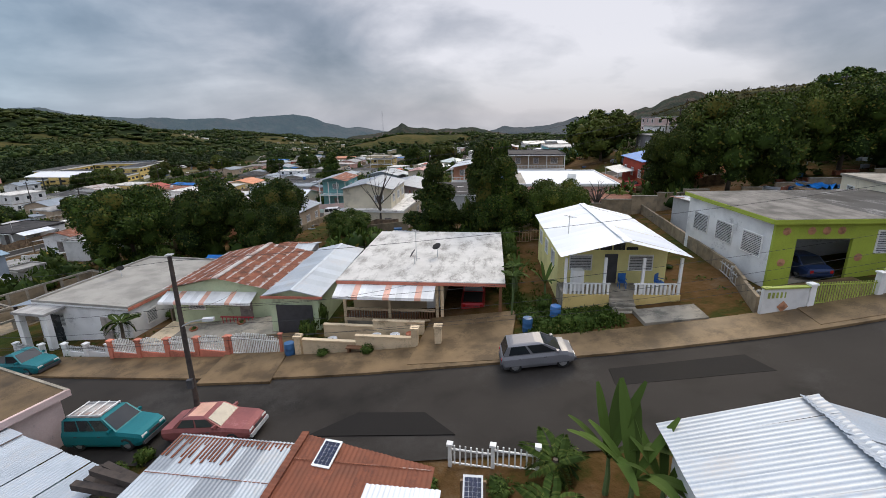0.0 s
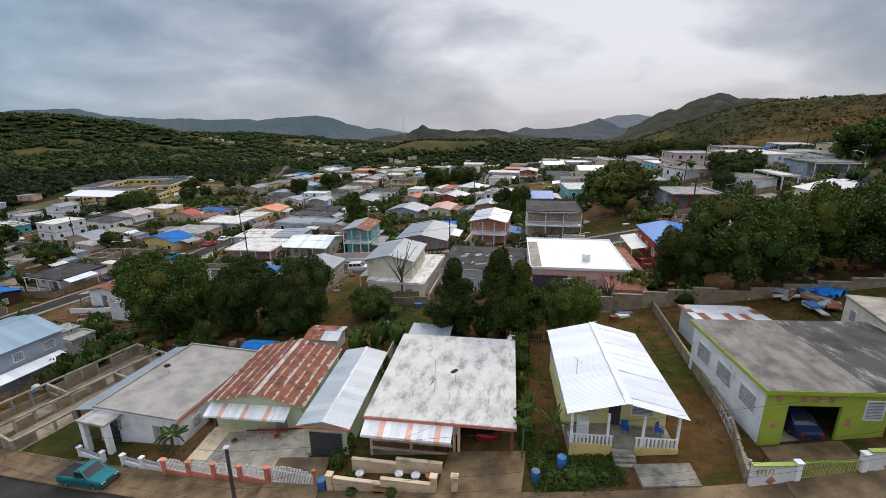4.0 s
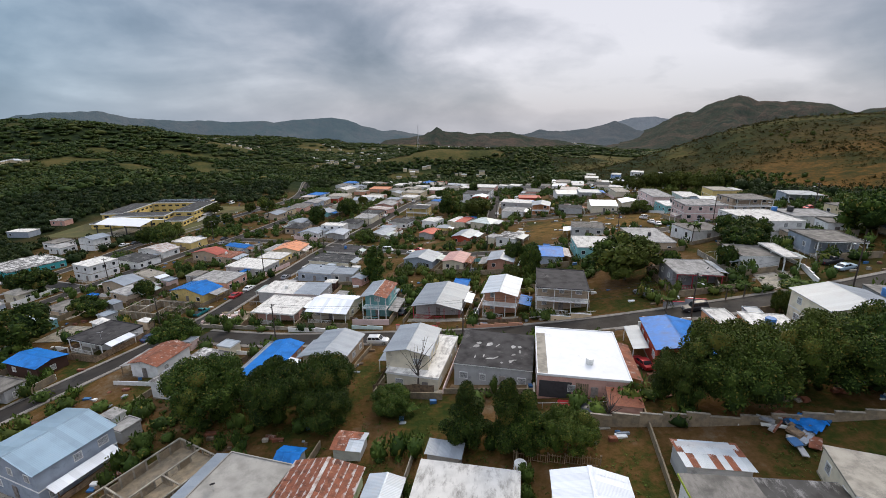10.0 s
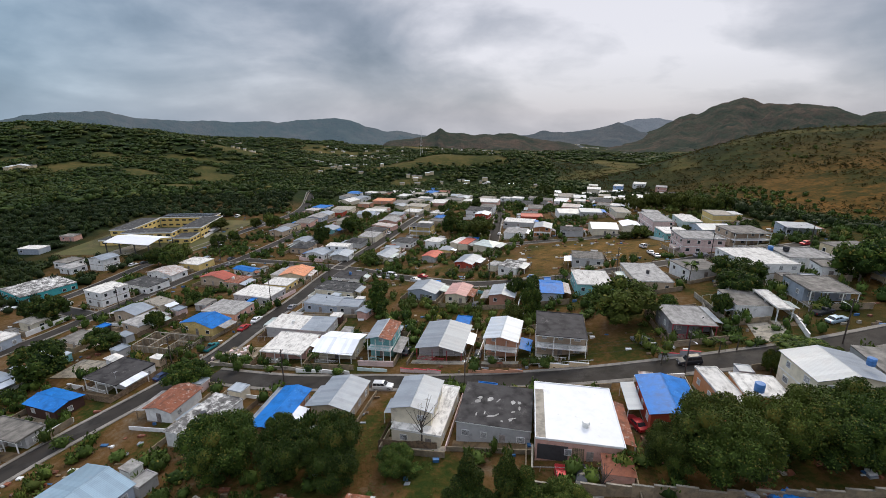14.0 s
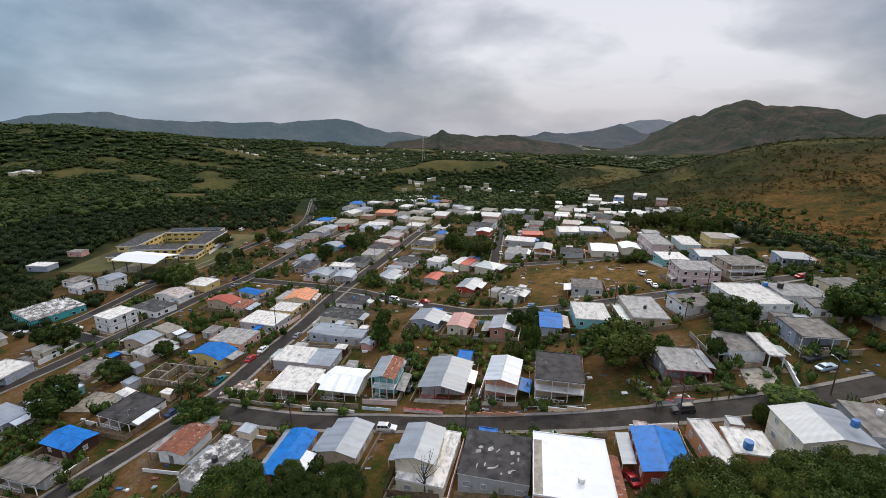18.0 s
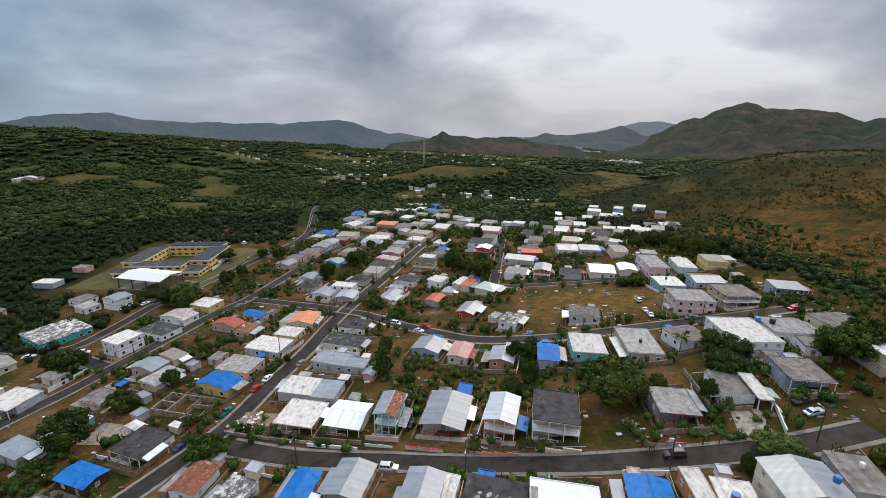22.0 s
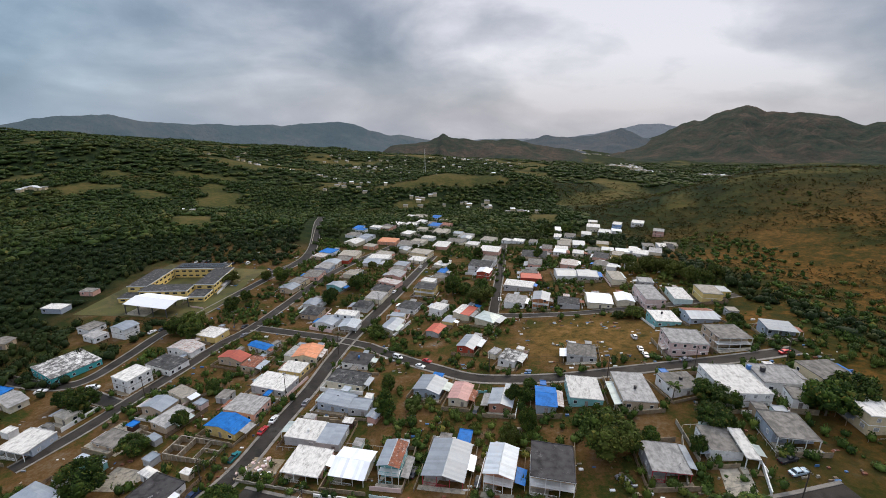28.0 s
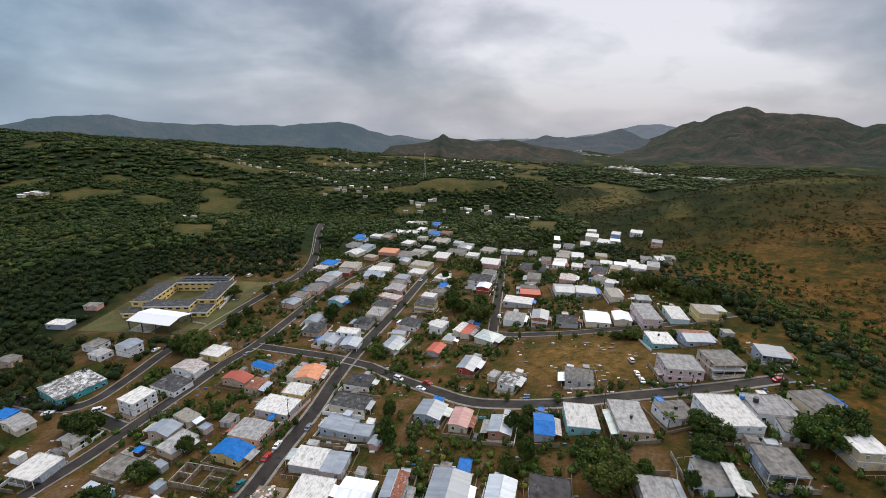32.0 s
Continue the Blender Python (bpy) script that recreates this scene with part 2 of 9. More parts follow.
surface("roof_smoothgrey", (0.33, 0.315, 0.285), 0.85, 0.16, 0.5, (0.23, 0.22, 0.20), 0.35, 0.3, 0.08)


def lapped_rust(name):
    """Rusted sheets whose laps kept some of their pale zinc."""
    m = surface(name, (0.20, 0.066, 0.034), 0.8, 0.35, 1.2, (0.34, 0.16, 0.09), 0.25, 1.5, 0.3, 0.1)
    t = m.node_tree
    bsdf = t.nodes["Principled BSDF"]
    rusty = bsdf.inputs["Base Color"].links[0].from_socket
    co = t.nodes.new("ShaderNodeTexCoord")
    geo = t.nodes.new("ShaderNodeNewGeometry")
    s = t.nodes.new("ShaderNodeSeparateXYZ")
    join(t, co, "Object", s, 0)
    n = node(t, "ShaderNodeTexNoise")
    n.inputs["Scale"].default_value, n.inputs["Detail"].default_value = 1.6, 6.0
    join(t, geo, "Position", n, "Vector")
    edge = math_node(t, "SUBTRACT", math_node(t, "MULTIPLY", n.outputs[0], 1.3), math_node(t, "ADD", s.outputs[1], 0.42))
    pale = mix(t, math_node(t, "MULTIPLY", edge, 5.0, True), rusty, (0.47, 0.43, 0.41))
    t.links.new(pale, bsdf.inputs["Base Color"])


lapped_rust("roof_laprust")


# ---- the lie of the land ----
def ease(a, b, v):
    s = min(1.0, max(0.0, (v - a) / (b - a)))
    return s * s * (3 - 2 * s)


def bell(x, y, cx, cy, sx, sy, height):
    q = ((x - cx) / sx) ** 2 + ((y - cy) / sy) ** 2
    return height * math.exp(-0.5 * q) if q < 24 else 0.0


def town(x, y):
    u, v = x / 100, y / 100
    h = (-0.224 + 12.470 * u - 1.047 * v + 0.978 * u * u - 0.711 * u * v - 1.303 * v * v - 0.053 * u ** 3 + 0.194 * u * u * v - 0.637 * u * v * v + 0.061 * v ** 3)
    h += bell(x, y, -7, 207, 45, 45, -4.85)
    h += bell(x, y, 84, 205, 22, 22, -2.89)
    h += bell(x, y, 99, 127, 32, 32, 1.77)
    h += bell(x, y, 6, 99, 22, 22, -1.94)
    h += bell(x, y, 135, 203, 22, 22, -3.85)
    h += bell(x, y, -40, 343, 32, 32, -2.17)
    h += bell(x, y, 74, 86, 22, 22, 1.43)
    h += bell(x, y, -126, 148, 45, 45, 1.19)
    return h


FALL = [(-9000, -6), (-300, -6), (100, -8), (400, -24), (700, -58), (1100, -88), (1500, -108), (2300, -142), (3200, -165), (9000, -215)]


def valley(y):
    for (a, za), (b, zb) in zip(FALL, FALL[1:]):
        if y <= b:
            return za + (zb - za) * (y - a) / (b - a)
    return FALL[-1][1]


# nearer hills: place, spread and height over the valley
HILLS = [(400, 500, 130, 110, 60), (330, 250, 120, 130, 8), (560, 300, 170, 200, 76), (470, 420, 100, 100, -32), (340, 400, 80, 80, -8), (190, 430, 60, 60, -11), (-733, 1045, 240, 170, 55),
         (-640, 830, 130, 120, 31), (-900, 850, 210, 220, 48), (-480, 650, 130, 90, 22), (-270, 440, 110, 80, 15), (-330, 900, 200, 120, 15), (52, 850, 130, 75, 45),
         (-150, 1150, 260, 130, 11), (330, 1150, 240, 140, 40), (-420, 1500, 420, 220, 44), (520, 1900, 300, 250, -2), (150, 1900, 380, 200, 36), (-900, 1900, 420, 320, 70),
         (700, 900, 300, 260, 18), (1350, 1500, 420, 460, 46), (-1500, 1300, 450, 420, 118)]


def outer(x, y):
    z = valley(y)
    for cx, cy, sx, sy, height in HILLS:
        z += bell(x, y, cx, cy, sx, sy, height)
    r = math.hypot(x, y)
    if r > 300:
        s = ease(300, 900, r)
        z += s * (15 * noise.noise((x / 310, y / 310, 0.3)) + 8 * noise.noise((x / 120, y / 120, 4.0)))
    return z


def land(x, y):
    inside = ease(-330, -225, x) * (1 - ease(135, 230, x)) * (1 - ease(360, 470, y)) * ease(-260, -60, y)
    if inside <= 0:
        return outer(x, y)
    if inside >= 1:
        return town(x, y)
    return inside * town(x, y) + (1 - inside) * outer(x, y)


# open ground among the woods: place, spread and turn
CLEARINGS = [(-488, 627, 44, 30, 38), (-416, 638, 22, 36, 33), (-421, 822, 60, 22, 27), (-244, 432, 20, 44, 30), (-256, 512, 15, 50, 26), (-439, 982, 80, 60, 24), (-626, 683, 34, 26, 40), (3, 812, 130, 36, 0), (-49, 708, 32, 24, 4), (125, 548, 20, 70, -12),
             (-380, 1074, 95, 50, 20), (-514, 715, 26, 20, 36), (-200, 900, 60, 30, 10), (-90, 1010, 70, 40, 0), (180, 1000, 60, 60, 0), (260, 720, 60, 70, -20), (-560, 1150, 90, 60, 25), (-300, 1400, 140, 60, 10), (200, 1350, 120, 70, -10), (-700, 1500, 150, 80, 25), (300, 1700, 160, 90, -10), (-100, 1750, 200, 80, 0),
             (690, 1760, 50, 110, 8), (712, 1560, 50, 120, 8), (732, 1370, 50, 120, 8), (748, 1200, 55, 110, 8)]


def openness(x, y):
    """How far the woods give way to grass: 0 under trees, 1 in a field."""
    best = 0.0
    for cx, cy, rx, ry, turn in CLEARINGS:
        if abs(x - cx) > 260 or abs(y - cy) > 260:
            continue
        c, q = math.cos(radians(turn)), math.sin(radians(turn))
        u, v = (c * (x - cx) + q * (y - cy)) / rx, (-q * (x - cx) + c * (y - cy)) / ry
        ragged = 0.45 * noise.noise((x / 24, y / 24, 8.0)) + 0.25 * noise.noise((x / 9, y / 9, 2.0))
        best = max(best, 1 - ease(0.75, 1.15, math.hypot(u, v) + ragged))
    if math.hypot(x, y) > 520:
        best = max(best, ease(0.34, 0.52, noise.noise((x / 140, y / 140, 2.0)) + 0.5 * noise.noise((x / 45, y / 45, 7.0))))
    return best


# ---- END LAND ----
# ---- small kit ----
def mesh_of(name, verts, faces, material, smooth=False):
    me = bpy.data.meshes.new(name)
    me.from_pydata(verts, [], faces)
    if material is not None:
        me.materials.append(MATS[material] if isinstance(material, str) else material)
    if smooth:
        me.polygons.foreach_set("use_smooth", [True] * len(me.polygons))
    me.update()
    return me


def box_data(boxes):
    """Vertices and faces of boxes (x0, y0, z0, x1, y1, z1)."""
    verts, faces = [], []
    for x0, y0, z0, x1, y1, z1 in boxes:
        k = len(verts)
        verts += [(x0, y0, z0), (x1, y0, z0), (x1, y1, z0), (x0, y1, z0), (x0, y0, z1), (x1, y0, z1), (x1, y1, z1), (x0, y1, z1)]
        faces += [tuple(k + i for i in f) for f in ((3, 2, 1, 0), (4, 5, 6, 7), (0, 1, 5, 4), (1, 2, 6, 5), (2, 3, 7, 6), (3, 0, 4, 7))]
    return verts, faces


KEEP = {}


def box_mesh(name, boxes, material):
    key = (name, material, tuple(tuple(round(v, 2) for v in b) for b in boxes))
    if key not in KEEP:
        KEEP[key] = mesh_of(name, *box_data(boxes), material)
    return KEEP[key]


def put(name, me, parent=None, at=(0, 0, 0), turn=0.0, label=""):
    ob = new(name, me)
    ob.parent = parent
    ob.matrix_basis = pose(*at, 0, 0, turn)
    if label:
        ob["label"] = label
    return ob


def boxes_part(name, boxes, material, parent, at=(0, 0, 0), turn=0.0, label=""):
    return put(name, box_mesh(name, boxes, material), parent, at, turn, label)


def root(name, x, y, z, turn, label, category, group=""):
    ob = new(name)
    ob.empty_display_size = 0.3
    ob.matrix_basis = pose(x, y, z, 0, 0, turn)
    return tagged(ob, label, category, group)


# ---- one sheet of ground out to the horizon ----
def spread(fine, step, growth, limit):
    out, s = [0.0], step
    while out[-1] < limit:
        out.append(out[-1] + s)
        if out[-1] > fine:
            s *= growth
    return out


right_half = spread(170, 3.0, 1.042, 4800)
left_half = spread(235, 3.2, 1.045, 4800)
xs = [-v for v in reversed(left_half[1:])] + right_half
ys = [-v for v in reversed(spread(20, 4.0, 1.35, 900)[1:])] + spread(420, 3.0, 1.03, 4900)
sheet = [(x, y, land(x, y)) for y in ys for x in xs]
nx = len(xs)
quads = [(j * nx + i, j * nx + i + 1, (j + 1) * nx + i + 1, (j + 1) * nx + i) for j in range(len(ys) - 1) for i in range(nx - 1)]


def soil():
    """Wet dirt and grass in the yards, dry grass on the hill, green scrub further out, cool green slopes far away."""
    m = bpy.data.materials.new("soil")
    m.use_nodes = True
    t = m.node_tree
    bsdf = t.nodes["Principled BSDF"]
    geo = t.nodes.new("ShaderNodeTexCoord")
    where = geo.outputs["Object"]
    s = t.nodes.new("ShaderNodeSeparateXYZ")
    t.links.new(where, s.inputs[0])

    def grain(scale, detail=6.0, rough=0.55):
        n = node(t, "ShaderNodeTexNoise")
        n.inputs["Scale"].default_value, n.inputs["Detail"].default_value, n.inputs["Roughness"].default_value = scale, detail, rough
        t.links.new(where, n.inputs["Vector"])
        return n.outputs[0]

    yard = ramp(t, math_node(t, "ADD", math_node(t, "MULTIPLY", grain(0.10), 0.60), math_node(t, "MULTIPLY", grain(0.9, 6.0, 0.7), 0.40)), [(0.37, (0.021, 0.034, 0.007)), (0.44, (0.044, 0.044, 0.010)), (0.485, (0.078, 0.048, 0.015)), (0.55, (0.108, 0.060, 0.024)), (0.62, (0.130, 0.090, 0.052)), (0.70, (0.185, 0.155, 0.115))])
    dry = ramp(t, math_node(t, "ADD", math_node(t, "MULTIPLY", grain(0.016, 8.0, 0.62), 0.48), math_node(t, "MULTIPLY", grain(0.10, 9.0, 0.80), 0.52)), [(0.39, (0.015, 0.022, 0.005)), (0.455, (0.034, 0.033, 0.007)), (0.505, (0.080, 0.046, 0.010)), (0.56, (0.132, 0.064, 0.015)), (0.64, (0.170, 0.092, 0.028))])
    herbs = ramp(t, grain(0.42, 5.0, 0.6), [(0.47, (0, 0, 0)), (0.58, (1, 1, 1))])
    dry = mix(t, math_node(t, "MULTIPLY", herbs, 0.55), dry, (0.026, 0.030, 0.007))
    # floor under trees is darkened in its colour so gaps between crowns stay dark
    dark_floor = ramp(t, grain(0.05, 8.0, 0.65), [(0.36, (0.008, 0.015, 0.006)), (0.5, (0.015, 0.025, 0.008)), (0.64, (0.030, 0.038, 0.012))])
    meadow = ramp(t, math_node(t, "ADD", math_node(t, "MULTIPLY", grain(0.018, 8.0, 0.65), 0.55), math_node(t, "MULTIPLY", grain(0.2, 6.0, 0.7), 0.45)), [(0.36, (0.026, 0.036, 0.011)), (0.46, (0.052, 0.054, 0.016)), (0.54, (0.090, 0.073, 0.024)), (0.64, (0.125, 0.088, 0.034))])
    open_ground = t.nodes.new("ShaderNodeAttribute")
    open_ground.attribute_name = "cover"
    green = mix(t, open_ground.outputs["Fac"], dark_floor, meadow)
    # hill of dry grass to one side, and an empty field among the houses
    east = math_node(t, "MULTIPLY_ADD", s.outputs[0], 0.016)
    east.node.inputs[2].default_value = -1.75
    east = math_node(t, "ADD", east, math_node(t, "MULTIPLY_ADD", grain(0.02), 1.6))
    north = math_node(t, "MULTIPLY_ADD", s.outputs[1], -0.005)
    north.node.inputs[2].default_value = 2.45
    hill = math_node(t, "MULTIPLY", math_node(t, "ADD", east, -0.5, True), math_node(t, "ADD", north, 0.0, True))
    fx = math_node(t, "POWER", math_node(t, "DIVIDE", math_node(t, "ADD", s.outputs[0], -62.0), 36.0), 2.0)
    fy = math_node(t, "POWER", math_node(t, "DIVIDE", math_node(t, "ADD", s.outputs[1], -173.0), 24.0), 2.0)
    field = math_node(t, "SUBTRACT", 1.75, math_node(t, "ADD", math_node(t, "ADD", fx, fy), grain(0.09)), True)
    out_x = math_node(t, "ABSOLUTE", math_node(t, "MULTIPLY_ADD", s.outputs[0], 1.0))
    out_x.node.inputs[0].links[0].from_node.inputs[2].default_value = 50.0
    wild = math_node(t, "MULTIPLY_ADD", math_node(t, "MAXIMUM", math_node(t, "ADD", out_x, -175.0), math_node(t, "ADD", s.outputs[1], -395.0)), 0.02, )
    wild.node.inputs[2].default_value = 0.3
    wild = math_node(t, "ADD", wild, math_node(t, "MULTIPLY_ADD", grain(0.03), 0.6), True)
    col = mix(t, wild, yard, green)
    col = mix(t, hill, col, dry)
    straw = ramp(t, grain(0.22, 9.0, 0.78), [(0.36, (0.026, 0.032, 0.008)), (0.45, (0.085, 0.058, 0.016)), (0.54, (0.145, 0.082, 0.024)), (0.66, (0.20, 0.125, 0.05))])
    col = mix(t, field, col, straw)
    t.links.new(col, bsdf.inputs["Base Color"])
    bsdf.inputs["Roughness"].default_value = 1.0
    bsdf.inputs["Specular IOR Level"].default_value = 0.06
    b = t.nodes.new("ShaderNodeBump")
    b.inputs["Strength"].default_value, b.inputs["Distance"].default_value = 0.6, 0.4
    t.links.new(math_node(t, "ADD", grain(0.9, 6.0), math_node(t, "MULTIPLY", grain(0.06, 8.0, 0.7), 3.0)), b.inputs["Height"])
    join(t, b, 0, bsdf, "Normal")
    MATS["soil"] = m


soil()
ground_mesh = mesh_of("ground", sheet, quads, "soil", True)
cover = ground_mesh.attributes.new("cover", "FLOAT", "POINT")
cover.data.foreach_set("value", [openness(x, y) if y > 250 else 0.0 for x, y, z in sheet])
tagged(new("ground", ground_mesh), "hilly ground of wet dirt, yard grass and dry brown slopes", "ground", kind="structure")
del sheet, quads


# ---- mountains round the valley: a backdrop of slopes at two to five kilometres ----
def slope_material(name, dark, green, brown, pale, haze_tint, haze_glow):
    """Scrub and grass on far slopes; the haze before them is imitated by a tinted emission."""
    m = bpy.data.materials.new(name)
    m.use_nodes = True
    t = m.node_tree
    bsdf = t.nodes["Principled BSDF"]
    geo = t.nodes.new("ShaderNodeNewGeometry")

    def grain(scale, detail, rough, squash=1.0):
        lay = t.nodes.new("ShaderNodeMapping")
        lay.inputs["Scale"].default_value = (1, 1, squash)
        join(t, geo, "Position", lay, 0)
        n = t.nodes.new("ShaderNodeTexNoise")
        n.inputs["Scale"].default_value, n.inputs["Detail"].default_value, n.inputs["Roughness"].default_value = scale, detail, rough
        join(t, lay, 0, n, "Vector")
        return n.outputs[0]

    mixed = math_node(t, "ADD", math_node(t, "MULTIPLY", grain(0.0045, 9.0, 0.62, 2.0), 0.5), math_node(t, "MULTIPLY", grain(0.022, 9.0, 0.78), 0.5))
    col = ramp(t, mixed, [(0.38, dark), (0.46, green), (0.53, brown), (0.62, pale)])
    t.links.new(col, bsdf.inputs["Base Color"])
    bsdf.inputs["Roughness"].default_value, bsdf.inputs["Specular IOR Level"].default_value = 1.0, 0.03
    bsdf.inputs["Emission Color"].default_value, bsdf.inputs["Emission Strength"].default_value = (*haze_tint, 1), haze_glow
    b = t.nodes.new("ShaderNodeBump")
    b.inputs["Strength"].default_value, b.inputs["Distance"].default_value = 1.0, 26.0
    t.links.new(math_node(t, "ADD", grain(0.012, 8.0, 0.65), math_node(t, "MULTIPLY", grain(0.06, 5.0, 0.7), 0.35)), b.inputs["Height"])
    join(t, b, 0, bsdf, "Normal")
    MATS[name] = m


def mountains(name, label, skyline, near_crest, far_crest, front, rear, material, gully=0.25, step=0.14):
    """A range whose crest follows the skyline: rows of bearing and angle over the horizon, seen from 68 m up."""
    b0, b1 = skyline[0][0], skyline[-1][0]
    n = int((b1 - b0) / step)
    rows = 44
    verts = []
    for i in range(n + 1):
        b = b0 + (b1 - b0) * i / n
        angle = skyline[-1][1]
        for (p, ep), (q, eq) in zip(skyline, skyline[1:]):
            if b <= q:
                angle = ep + (eq - ep) * (0.5 * ease(p, q, b) + 0.5 * (b - p) / (q - p))
                break
        crest_r = near_crest + (far_crest - near_crest) * i / n
        sn, cs = math.sin(radians(b)), math.cos(radians(b))
        top = 68 + math.tan(radians(angle)) * crest_r + crest_r * 0.0011 * noise.noise((b * 1.4, 3.0, 1.0)) + crest_r * 0.0006 * noise.noise((b * 5.0, 7.0, 1.0))
        for j in range(rows + 1):
            f = j / rows * 1.3
            r = crest_r - front * (1 - f) if f < 1 else crest_r + rear * (f - 1) / 0.3
            x, y = r * sn, r * cs
            foot = valley(y) - 12
            end = ease(0.0, 3.0, min(b - b0, b1 - b))
            spur = noise.noise((x / 420, y / 900, 3.0)) + 0.5 * noise.noise((x / 170, y / 420, 9.0))
            d = min(1.0, max(0.0, (1 - f) * (1 + 0.42 * spur) if f < 1 else (f - 1) / 0.3))
            lift = (1 - d) ** 1.35
            ridged = 1 - abs(noise.noise((x / 260, y / 330, 5.0))) * 2.0
            ridged += 0.5 * (1 - abs(noise.noise((x / 110, y / 140, 2.0))) * 2.0)
            z = foot + (top - foot) * end * lift * (1 + gully * (ridged - 1.0) * min(1.0, d * 3.0))
            verts.append((x, y, z))
    w = rows + 1
    faces = [(i * w + j, (i + 1) * w + j, (i + 1) * w + j + 1, i * w + j + 1) for i in range(n) for j in range(rows)]
    return tagged(new("backdrop_" + name, mesh_of(name, verts, faces, material, True)), label, "mountains", kind="structure")


# blue base tones and emission put haze into each range
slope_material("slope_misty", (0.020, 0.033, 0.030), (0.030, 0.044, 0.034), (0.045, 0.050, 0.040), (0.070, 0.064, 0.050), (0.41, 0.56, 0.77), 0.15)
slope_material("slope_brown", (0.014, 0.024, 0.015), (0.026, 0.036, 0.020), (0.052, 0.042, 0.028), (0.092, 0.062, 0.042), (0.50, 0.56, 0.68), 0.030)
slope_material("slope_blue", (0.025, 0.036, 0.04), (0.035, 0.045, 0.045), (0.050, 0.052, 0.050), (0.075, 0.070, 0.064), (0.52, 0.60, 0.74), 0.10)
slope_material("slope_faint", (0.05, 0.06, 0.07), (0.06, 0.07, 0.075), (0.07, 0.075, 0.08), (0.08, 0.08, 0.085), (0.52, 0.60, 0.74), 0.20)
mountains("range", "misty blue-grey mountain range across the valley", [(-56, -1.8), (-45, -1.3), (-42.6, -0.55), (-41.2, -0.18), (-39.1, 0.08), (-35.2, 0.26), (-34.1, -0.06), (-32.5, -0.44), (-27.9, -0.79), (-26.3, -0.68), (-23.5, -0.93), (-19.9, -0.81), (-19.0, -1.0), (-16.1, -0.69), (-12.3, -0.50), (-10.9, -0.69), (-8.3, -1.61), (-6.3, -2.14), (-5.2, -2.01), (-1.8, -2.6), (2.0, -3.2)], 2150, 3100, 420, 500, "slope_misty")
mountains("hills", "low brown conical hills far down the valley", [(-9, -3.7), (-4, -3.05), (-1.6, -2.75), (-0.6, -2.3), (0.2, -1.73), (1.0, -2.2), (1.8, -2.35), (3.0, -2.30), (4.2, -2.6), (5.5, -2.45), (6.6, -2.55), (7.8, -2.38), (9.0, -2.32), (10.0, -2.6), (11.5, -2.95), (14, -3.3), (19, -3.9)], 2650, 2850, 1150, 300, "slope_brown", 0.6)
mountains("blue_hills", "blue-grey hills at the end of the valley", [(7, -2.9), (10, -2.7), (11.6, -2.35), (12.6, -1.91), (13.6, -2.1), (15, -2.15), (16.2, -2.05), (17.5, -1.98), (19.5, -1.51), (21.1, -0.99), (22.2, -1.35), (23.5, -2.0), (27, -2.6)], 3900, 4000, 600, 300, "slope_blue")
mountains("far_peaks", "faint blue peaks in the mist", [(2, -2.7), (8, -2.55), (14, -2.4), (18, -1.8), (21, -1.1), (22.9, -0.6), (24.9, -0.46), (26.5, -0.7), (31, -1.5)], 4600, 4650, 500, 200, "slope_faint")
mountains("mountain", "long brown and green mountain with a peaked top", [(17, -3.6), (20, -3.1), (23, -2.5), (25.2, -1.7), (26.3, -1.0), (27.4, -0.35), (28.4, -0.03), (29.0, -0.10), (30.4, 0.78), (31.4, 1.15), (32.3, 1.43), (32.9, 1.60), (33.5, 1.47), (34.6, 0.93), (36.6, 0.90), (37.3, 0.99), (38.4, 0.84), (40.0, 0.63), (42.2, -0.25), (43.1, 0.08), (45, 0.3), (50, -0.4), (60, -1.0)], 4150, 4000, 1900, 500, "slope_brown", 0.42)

# ---- roads ----
def curve_points(points, step=2.5):
    """A smooth line through the points, at even steps."""
    p = [points[0], *points, points[-1]]
    fine = []
    for i in range(1, len(p) - 2):
        a, b, c, d = (Vector(q) for q in p[i - 1:i + 3])
        for k in range(24):
            s = k / 24
            fine.append(0.5 * ((2 * b) + (c - a) * s + (2 * a - 5 * b + 4 * c - d) * s * s + (3 * b - a - 3 * c + d) * s ** 3))
    fine.append(Vector(points[-1]))
    out = [fine[0]]
    for q in fine[1:]:
        if (q - out[-1]).length >= step:
            out.append(q)
    out.append(fine[-1])
    return out


def strip(line, offsets, lifts, side=1):
    """Rows of points beside a line."""
    verts = []
    for i, q in enumerate(line):
        ahead = (line[min(i + 1, len(line) - 1)] - line[max(i - 1, 0)]).normalized()
        across = Vector((ahead.y, -ahead.x))
        for o, z in zip(offsets, lifts):
            r = q + across * o
            verts.append((r.x, r.y, land(r.x, r.y) + z))
    n = len(offsets)
    faces = [(i * n + j, i * n + j + 1, (i + 1) * n + j + 1, (i + 1) * n + j) for i in range(len(line) - 1) for j in range(n - 1)]
    return verts, faces


ROADS = []


